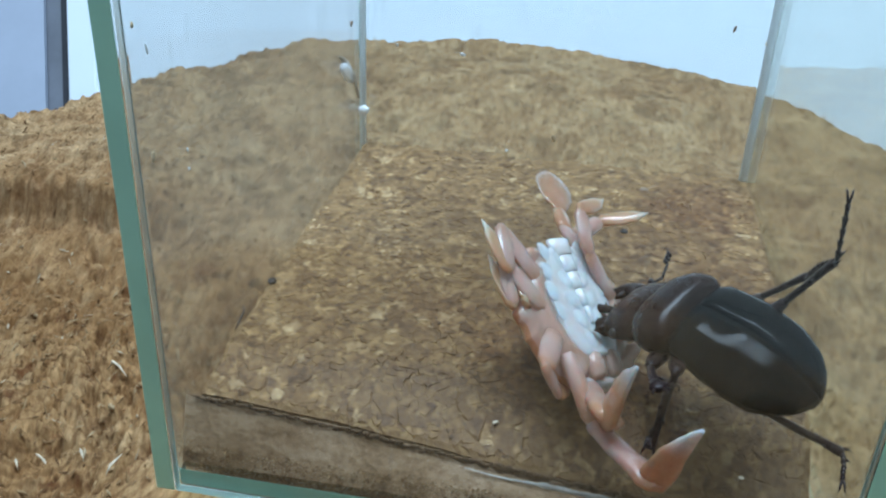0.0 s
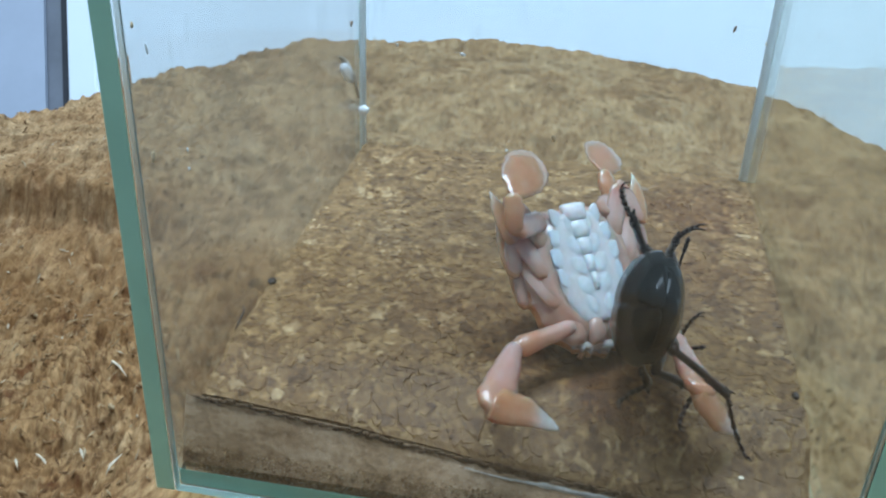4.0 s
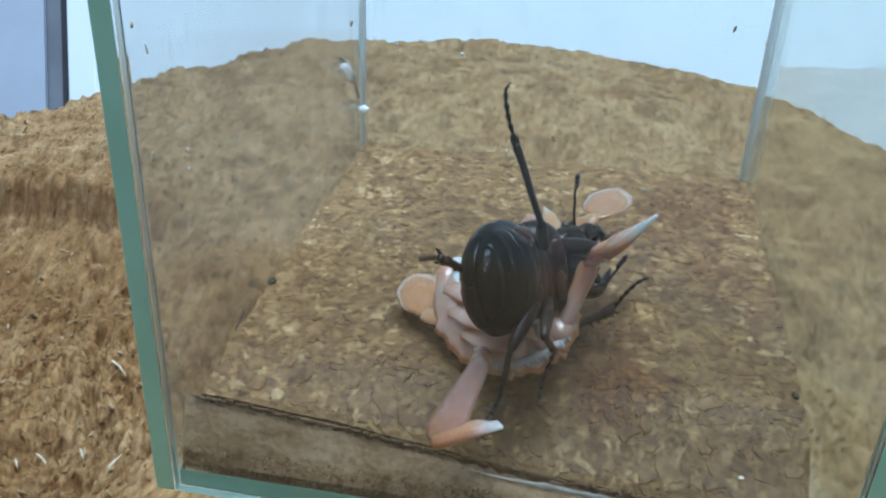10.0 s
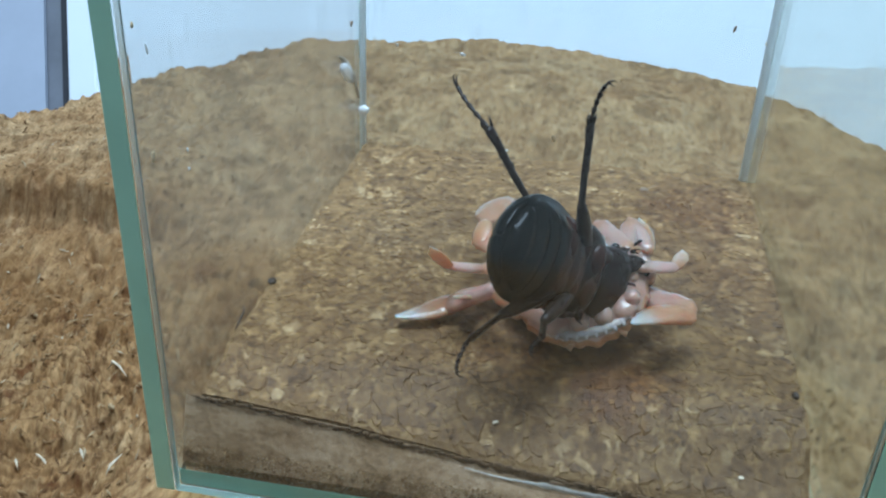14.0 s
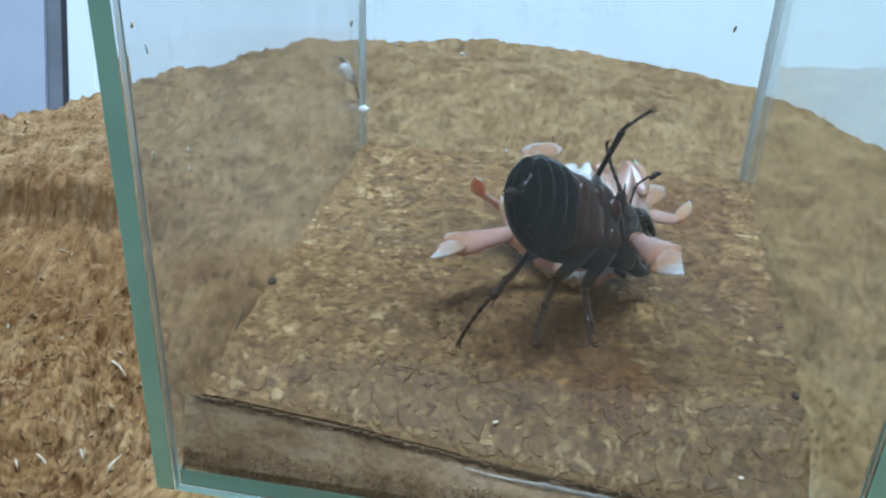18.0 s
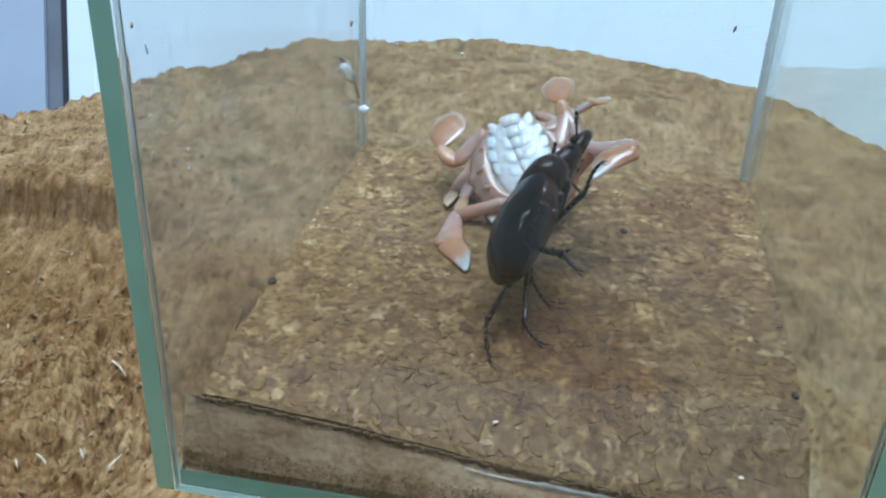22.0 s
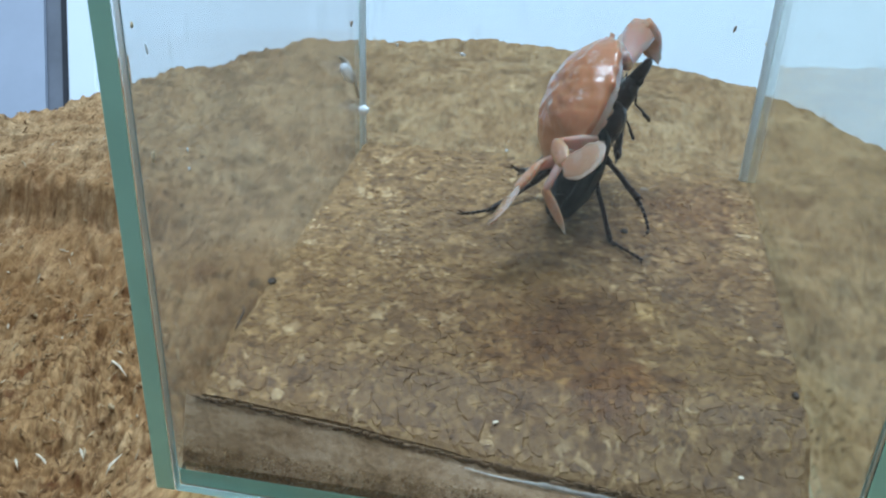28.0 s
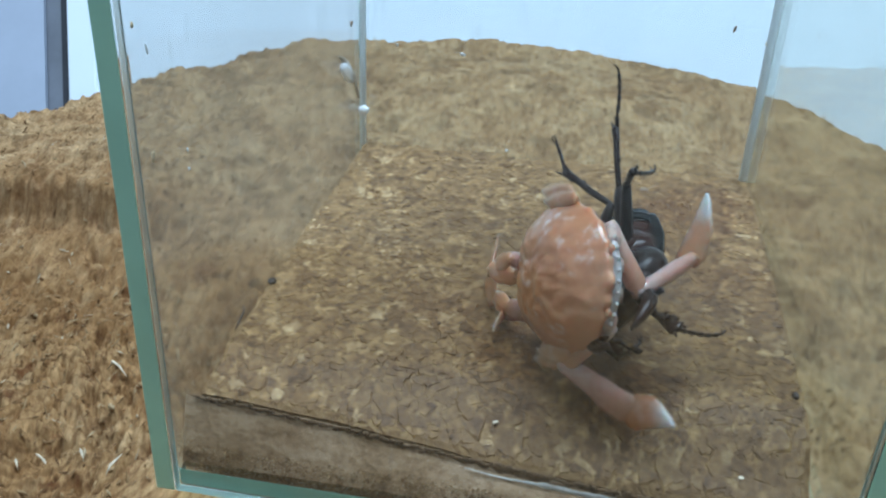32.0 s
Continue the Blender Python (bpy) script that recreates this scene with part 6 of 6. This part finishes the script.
    limb("c_leg2_l", [
        (0, 156, 4, 9, 4, 176, 4), (1, -136, 46, 33, -18, -83, 5), (2, -114, 51, 37, -11, -104, 5), (3, -149, 53, 38, -18, -103, 23),
        (3.5, 156, 4, 9, 4, 176, 4), (5.5, 156, 4, 9, 4, 176, 4), (6, 172, 27, 35, -42, -61, 62), (7, 156, 4, 9, 4, 176, 4),
        (8, 164, 67, 38, -52, 25, -31), (9, 176, 81, 39, -35, 25, -71), (10, -22, -23, -156, -7, -14, -3), (11, -22, -23, -156, -7, -14, -3),
        (12, -22, -23, -156, -7, -14, -3), (13, 131, 22, 29, -34, 32, -50), (14, 127, 25, 30, -34, 33, -50), (14.5, 156, 4, 9, 4, 176, 4),
        (16.5, 156, 4, 9, 4, 176, 4), (17, 170, 34, 78, -37, 53, -48), (18, 156, 4, 9, 4, 176, 4), (19, 156, 4, 9, 4, 176, 4),
        (20, 143, 11, 48, -36, 29, -56), (21, 177, 47, 31, -20, 18, -20), (22, 145, 60, 30, -18, 13, -36), (23, -157, 41, 44, 3, 17, -27),
        (24, -144, 42, 38, -13, 14, -28), (25, 156, 4, 9, 4, 176, 4), (25.5, 156, 4, 9, 4, 176, 4), (27.5, -98, -4, 96, -3, -100, -4),
        (28, -98, -4, 96, -3, -100, -4), (29, -98, -4, 96, -3, -100, -4), (30, -98, -4, 96, -3, -100, -4), (31, -98, -4, 96, -3, -100, -4),
        (31.6, -98, -4, 96, -3, -100, -4), (32, 156, 4, 9, 4, 176, 4),
    ])
    limb("c_leg3_l", [
        (0, 155, -2, 17, -3, 172, 3), (1, 155, -2, 17, -3, 172, 3), (2, 155, -2, 17, -3, 172, 3), (3, 155, -2, 17, -3, 172, 3),
        (3.5, 155, -2, 17, -3, 172, 3), (5.5, 155, -2, 17, -3, 172, 3), (6, 155, -2, 17, -3, 172, 3), (7, 155, -2, 17, -3, 172, 3),
        (8, -121, 73, 52, -50, 33, -23), (9, -22, -23, -156, -7, -14, -3), (10, -22, -23, -156, -7, -14, -3), (11, -22, -23, -156, -7, -14, -3),
        (12, -22, -23, -156, -7, -14, -3), (13, 104, 1, 71, -40, 23, -70), (14, 102, 5, 72, -40, 23, -70), (14.5, 155, -2, 17, -3, 172, 3),
        (16.5, 155, -2, 17, -3, 172, 3), (17, 160, 44, 73, -35, 68, -50), (18, 115, 19, 60, -69, -6, -75), (19, 155, -2, 17, -3, 172, 3),
        (20, 107, 4, 61, -70, -46, -70), (21, -174, 58, 56, 7, 18, -35), (22, 118, 66, 53, 7, 15, -40), (23, 155, -2, 17, -3, 172, 3),
        (24, 155, -2, 17, -3, 172, 3), (25, 155, -2, 17, -3, 172, 3), (25.5, 155, -2, 17, -3, 172, 3), (27.5, -98, -4, 96, -3, -100, -4),
        (28, -98, -4, 96, -3, -100, -4), (29, -98, -4, 96, -3, -100, -4), (30, -98, -4, 96, -3, -100, -4), (31, -98, -4, 96, -3, -100, -4),
        (31.6, -98, -4, 96, -3, -100, -4), (32, -140, 10, 11, 56, -173, -6),
    ])
    limb("b_front_r", [
        (6, 34, -8, 11, -25, -150, -11), (7, 16, 16, -9, -5, -139, -58), (7.6, 4, -9, -9, 13, 164, -29), (8, 16, -17, -8, 7, -175, -43),
        (9, 17, -45, -3, -2, -170, -30), (10, 9, -31, -4, 0, 179, -32), (11, 20, -35, 4, -6, 178, -23), (12, 31, -41, 0, -11, 160, -12),
        (13, 0, 30, 1, 9, 177, -40), (14, -2, 8, -17, 4, 180, -26), (16.5, 63, -39, -118, -5, -119, 1), (17, 68, -40, -107, -7, -107, 5),
        (18, 51, 10, -109, -9, -115, 3), (19, 74, -6, -125, -37, -117, -9), (20, 89, -23, -135, -39, -111, 3), (21, 125, -20, 149, -41, -129, -12),
        (22, 96, -8, -91, -13, -102, -3), (23, 21, -15, -4, -8, 18, -19), (24, 86, -17, -80, -14, -94, 0), (25, 50, -21, 44, -40, 61, -70),
        (25.5, 66, -16, 46, -39, 111, -75), (27.5, 115, 78, -98, 33, -60, 2), (28, 16, 67, -101, 16, -59, -2), (29, -37, 67, -110, 22, -70, 2),
        (30, -42, 44, -106, 14, -62, -5), (31, -31, 43, -107, 14, -58, -3), (31.6, -24, 39, -107, 14, -53, -5), (31.9, 12, 42, -22, 3, -145, 51),
        (32, 16, 44, -22, 4, -143, 50),
    ])
    limb("b_mid_r", [
        (0, -103, -4, 173, 63, 131, 57), (0.8, -135, -14, 165, -11, 155, 19), (1, -124, 8, -158, 9, 153, 13), (2, -129, 12, -154, 19, 156, 21),
        (3, -133, 13, -177, 7, 177, 12), (5.5, 98, 72, -149, 31, -129, 11), (6, 109, 50, -157, 63, -137, 11), (6.6, -151, 43, -138, 13, -136, 11),
        (7, 179, 35, -125, 18, -132, -7), (7.6, -126, 38, -107, 0, -102, 2), (8, -159, -23, -91, -12, -110, -33), (9, -156, -14, -89, 1, -114, -21),
        (10, -158, -18, -98, 11, -133, -14), (11, -150, 0, -103, 7, -140, -11), (11.7, -173, -3, -130, -6, -149, -12), (12, -164, -43, -176, -38, 158, -33),
        (12.4, -152, -29, -146, -19, -157, -32), (13, -145, 29, -134, -7, -140, -21), (14, -153, -7, -113, 3, -154, -31), (16.5, 180, -17, -140, -15, -134, 0),
        (17, 177, -10, -136, -12, -130, -2), (17.5, -51, 70, -130, -50, -85, -3), (18, -38, 29, -139, -47, -37, -8), (18.5, -39, 15, -169, -48, -39, -9),
        (19, -47, 17, -110, -27, -73, -16), (20, -36, 7, -176, -33, -12, -10), (20.7, 1, 26, -105, 0, -40, 8), (21, 126, -11, -178, -11, -165, -6),
        (22, 136, -3, -133, -14, -147, -15), (23, -177, -13, -144, 2, -153, -8), (24, 176, -7, 169, -29, 168, -33), (25, -126, 19, -112, -4, -119, -13),
        (25.5, -159, 37, -99, -4, -118, -14), (28, -152, -22, -76, -5, 113, -21), (29, -159, -18, -92, -2, 102, -28), (30, -133, -35, -71, -13, 122, -9),
        (31, -98, -36, -37, -20, 162, 19), (31.9, -96, -44, -20, -23, -179, 30), (32, -104, -48, -21, -23, -174, 27),
    ])
    limb("b_hind_r", [
        (0, -123, 58, -164, 71, -37, 73), (0.6, -94, 41, -153, 53, 176, 65), (0.8, -123, 25, -164, 31, -155, 31), (1, -123, 21, -129, 25, -165, 23),
        (1.4, -126, 19, 179, -12, 172, -16), (2, -128, 21, 167, 15, 163, -7), (2.6, -76, -30, 157, -19, -179, -12), (3, -47, -7, -157, -31, 178, -34),
        (3.5, -41, 5, -176, 2, -173, -10), (6, 113, 20, -177, 27, 9, 8), (7, 131, 42, 173, 0, 28, 0), (7.6, -155, 46, -144, 40, -137, 35),
        (8, -160, 16, -155, 9, -51, 49), (9, -151, 40, -167, 8, -44, 41), (10, 156, 39, -161, 3, 4, 38), (11, -163, 27, -154, 22, -38, 56),
        (11.7, -173, 40, -170, 13, -23, 56), (12, -175, 9, 179, -1, 11, 20), (12.4, -146, 36, -170, -1, 3, 44), (13, -160, 56, -133, 40, -96, 62),
        (14, -152, 42, -136, 28, -95, 52), (16.5, -168, -10, -166, -3, 72, -27), (17, -174, -6, -173, -3, 71, -33), (17.5, -180, 3, -168, -45, -159, -34),
        (18, -171, 47, 148, -19, 163, -50), (18.5, -166, 1, -145, -29, -158, -26), (19, -178, -2, -124, -1, -152, -17), (20, -154, 25, -147, 7, -169, -12),
        (20.7, 17, 56, -173, 0, -168, -20), (21, 124, 13, 125, 34, -167, 12), (22, 134, 4, 175, -13, -145, -18), (23, -171, 27, -133, 24, -135, 11),
        (24, -164, 7, -168, 11, -178, 7), (25, -124, 31, -142, 3, -142, -4), (27.5, -153, -9, 146, -26, 129, -34), (28, -122, -11, 170, -29, 138, -39),
        (29, -102, -16, 153, -11, 113, -52), (30, -134, 5, 142, -38, 113, -36), (31, -158, -24, 132, -29, 112, -26), (31.6, -155, -18, 141, -29, 117, -25),
        (31.9, -162, -12, -149, -30, -140, -34), (32, -164, -17, -147, -32, -115, -47),
    ])
    limb("b_ant_r", [
        (0, -85, -18, -70, 3), (1, -52, 11, -57, 21), (2, -59, 16, -63, 20), (3, -115, -42, -114, -17),
        (5.5, 21, 7, -77, 14), (6, 31, 14, -73, 20), (7, 66, 35, -71, -4), (8, -114, -18, -57, -12),
        (9, -131, -2, -53, -7), (10, -115, -9, -70, -3), (11, -22, 7, -87, -7), (12, -30, -47, -60, -30),
        (13, -38, 57, -42, 3), (14, -26, 16, -44, -11), (17, -130, 11, -48, -19), (17.5, 143, 40, -61, 14),
        (18, -97, -22, -44, -29), (19, -81, -53, -52, -34), (20, -87, -23, -23, -21), (21, 13, -41, -66, 26),
        (22, -133, 7, -33, 21), (23, 47, -24, -28, -41), (24, -96, -10, -96, 15), (25, 82, 14, -73, 27),
        (28, -124, 51, -151, 51), (29, -98, 41, 178, 49), (30, -61, 17, -179, 49), (31, -25, 13, -179, 48),
        (31.9, 5, 3, -179, 49), (32, 9, 11, -179, 49),
    ])
    limb("c_claw_r", [
        (0, 71, 16, 47, -35, 139, -67), (1, 48, -62, 49, -29, -65, 17), (2, -4, -62, 57, -33, -73, 25), (3, 20, -51, 43, -37, -64, 35),
        (6, -129, 45, -1, -49, 16, -44), (7, -142, 34, -24, 18, 19, -57), (8, -140, -32, 2, -50, -54, -51), (9, -132, -38, 2, -56, -42, -54),
        (10, -125, -36, 2, -56, -46, -55), (11, -133, -26, -1, -51, -60, -50), (12, -164, -8, -7, -53, -46, -57), (13, -169, 33, -33, -11, 63, -27),
        (14, -169, 41, -30, -14, 69, -28), (16.5, -86, 79, -21, -39, 53, -43), (17, 7, -52, -8, -33, 74, -20), (17.5, 42, -72, -18, -57, 0, -47),
        (18, -9, -56, -14, -40, -7, -44), (19, 28, -36, -23, -71, -25, -40), (20, 24, -59, -12, -40, -12, -39), (21, -115, -44, -43, -29, 35, -16),
        (22, -109, -44, -34, -41, 53, -21), (23, -117, -40, -16, -44, -133, 23), (24, -113, -39, -14, -44, -129, 29), (25, -123, -47, -14, -40, -127, 30),
        (25.5, -100, -47, -10, -34, -122, 44), (27.5, 52, -14, 27, -9, 69, -58), (28, 63, -24, 18, -14, 100, -54), (29, 62, -29, 18, -9, 93, -47),
        (30, 102, -30, 12, -5, -177, -24), (31, 92, -23, 19, -3, 175, -18), (31.6, 100, -36, 22, -11, 178, -20), (31.9, -143, 14, -106, -61, -6, -10),
        (32, -143, 15, -63, -51, -2, 1),
    ])
    limb("c_paddle_r", [
        (0, -150, 32, -149, 19, -155, 12), (1, -135, 21, -157, 5, -145, 14), (2, -148, 20, -156, 2, -145, 16), (3, -106, 31, -174, -5, -139, 25),
        (6, -148, 48, -178, 31, -156, 45), (7, -158, 44, -179, 30, -154, 54), (8, -71, -8, -97, -29, -137, 4), (9, -79, -13, -91, -24, -135, 11),
        (10, -73, -8, -85, -19, -131, 15), (11, -67, -1, -84, -18, -130, 2), (12, -115, 35, -173, 13, -165, 33), (13, -22, -10, -153, 33, 178, 30),
        (14, -22, -2, -147, 35, 179, 30), (16.5, -29, -11, -63, 17, -172, 30), (17, -27, -13, -62, 11, -170, 30), (17.5, -25, 23, -59, 5, -153, 33),
        (18, -27, 29, -94, 37, -176, 32), (19, -20, -13, -75, 20, -130, 27), (20, 2, -11, -99, 38, -169, 39), (21, -121, 39, -179, 25, 169, 16),
        (22, -92, 49, 180, -15, -173, 22), (23, -113, -7, -149, 30, -178, 11), (24, -144, 40, 66, -58, 173, 25), (25, -136, 39, 55, -55, -176, 14),
        (27.5, -156, 48, -138, -13, -99, -1), (28, -162, 56, -141, -13, -100, -9), (29, -147, 39, -148, -3, -101, -8), (30, -170, 32, -143, -3, -86, -13),
        (31, -163, 24, -156, -1, -80, -17), (31.6, -173, 32, -154, 7, -80, -4), (31.9, 176, 30, 162, 1, 166, -9), (32, 180, 20, 162, -2, 166, -12),
    ])
    limb("c_leg1_r", [
        (0, -158, 11, -3, 10, -179, 6), (1, -158, 11, -3, 10, -179, 6), (2, -158, 11, -3, 10, -179, 6), (3, -158, 11, -3, 10, -179, 6),
        (3.5, -158, 11, -3, 10, -179, 6), (5.5, -158, 11, -3, 10, -179, 6), (6, -158, 11, -3, 10, -179, 6), (7, -158, 11, -3, 10, -179, 6),
        (8, -95, 63, -9, -53, -145, 84), (9, -158, 11, -3, 10, -179, 6), (10, -158, 11, -3, 10, -179, 6), (11, -158, 11, -3, 10, -179, 6),
        (12, -158, 11, -3, 10, -179, 6), (13, -158, 11, -3, 10, -179, 6), (14, -158, 11, -3, 10, -179, 6), (14.5, -158, 11, -3, 10, -179, 6),
        (16.5, -158, 11, -3, 10, -179, 6), (17, -158, 11, -3, 10, -179, 6), (18, -158, 11, -3, 10, -179, 6), (19, -158, 11, -3, 10, -179, 6),
        (20, -158, 11, -3, 10, -179, 6), (21, -158, 11, -3, 10, -179, 6), (22, -158, 11, -3, 10, -179, 6), (23, -158, 11, -3, 10, -179, 6),
        (24, -158, 11, -3, 10, -179, 6), (25, -158, 11, -3, 10, -179, 6), (25.5, -158, 11, -3, 10, -179, 6), (27.5, 98, -4, -96, -3, 100, -4),
        (28, 98, -4, -96, -3, 100, -4), (29, 98, -4, -96, -3, 100, -4), (30, 98, -4, -96, -3, 100, -4), (31, 98, -4, -96, -3, 100, -4),
        (31.6, 98, -4, -96, -3, 100, -4), (32, -158, 11, -3, 10, -179, 6),
    ])
    limb("c_leg2_r", [
        (0, 151, -17, -169, -4, -107, 6), (1, -156, 4, -9, 4, -176, 4), (2, -156, 4, -9, 4, -176, 4), (3, -156, 4, -9, 4, -176, 4),
        (3.5, -156, 4, -9, 4, -176, 4), (5.5, -156, 4, -9, 4, -176, 4), (6, 173, -3, -80, 28, -63, 35), (7, 173, -13, -83, 27, -67, 28),
        (8, -63, 36, -33, 86, 34, -34), (9, -156, 4, -9, 4, -176, 4), (10, -156, 4, -9, 4, -176, 4), (11, -156, 4, -9, 4, -176, 4),
        (12, -156, 4, -9, 4, -176, 4), (13, -95, 67, -137, 39, -3, -41), (14, -156, 4, -9, 4, -176, 4), (14.5, -156, 4, -9, 4, -176, 4),
        (16.5, -156, 4, -9, 4, -176, 4), (17, -126, 69, -55, 32, 4, -62), (18, -156, 4, -9, 4, -176, 4), (19, -156, 4, -9, 4, -176, 4),
        (20, -156, 4, -9, 4, -176, 4), (21, -156, 4, -9, 4, -176, 4), (22, -156, 4, -9, 4, -176, 4), (23, -156, 4, -9, 4, -176, 4),
        (24, -156, 4, -9, 4, -176, 4), (25, -156, 4, -9, 4, -176, 4), (25.5, -156, 4, -9, 4, -176, 4), (27.5, 98, -4, -96, -3, 100, -4),
        (28, 98, -4, -96, -3, 100, -4), (29, 98, -4, -96, -3, 100, -4), (30, 98, -4, -96, -3, 100, -4), (31, 98, -4, -96, -3, 100, -4),
        (31.6, 98, -4, -96, -3, 100, -4), (32, -156, 4, -9, 4, -176, 4),
    ])
    limb("c_leg3_r", [
        (0, -164, 19, -108, -7, -81, -34), (1, -122, 25, -95, -10, -77, -30), (2, -131, 28, -90, -11, -75, -33), (3, -120, 33, -60, 30, -91, 28),
        (3.5, -155, -2, -17, -3, -172, 3), (5.5, -155, -2, -17, -3, -172, 3), (6, -168, 32, -95, 39, -94, 58), (7, -171, 34, -100, 28, -101, 57),
        (8, -155, -2, -17, -3, -172, 3), (9, -155, -2, -17, -3, -172, 3), (10, -155, -2, -17, -3, -172, 3), (11, -155, -2, -17, -3, -172, 3),
        (12, -155, -2, -17, -3, -172, 3), (13, -21, -11, -105, 28, -159, 30), (14, -20, -2, -97, 27, -158, 29), (14.5, -155, -2, -17, -3, -172, 3),
        (16.5, -155, -2, -17, -3, -172, 3), (17, -128, 72, -66, 48, -69, 60), (18, -34, 25, -77, 25, -147, 29), (19, -7, -6, -145, 30, -158, 39),
        (20, -57, 69, -59, -3, -125, 22), (21, -122, 26, -40, -41, -144, 29), (22, -119, 18, -46, -53, -132, 44), (23, -120, 0, -42, -30, -150, 17),
        (24, -155, -2, -17, -3, -172, 3), (25, -155, -2, -17, -3, -172, 3), (25.5, -155, -2, -17, -3, -172, 3), (27.5, 145, 14, 154, -4, -161, -25),
        (28, 146, 19, 155, 1, -176, -45), (29, 139, 13, 162, 4, -169, -33), (30, 163, 18, 171, 4, -133, -24), (31, -173, 14, 180, 8, -139, -27),
        (31.6, 166, 14, 171, 6, -131, -17), (32, 177, 15, -176, -2, -20, 36),
    ])


motions()
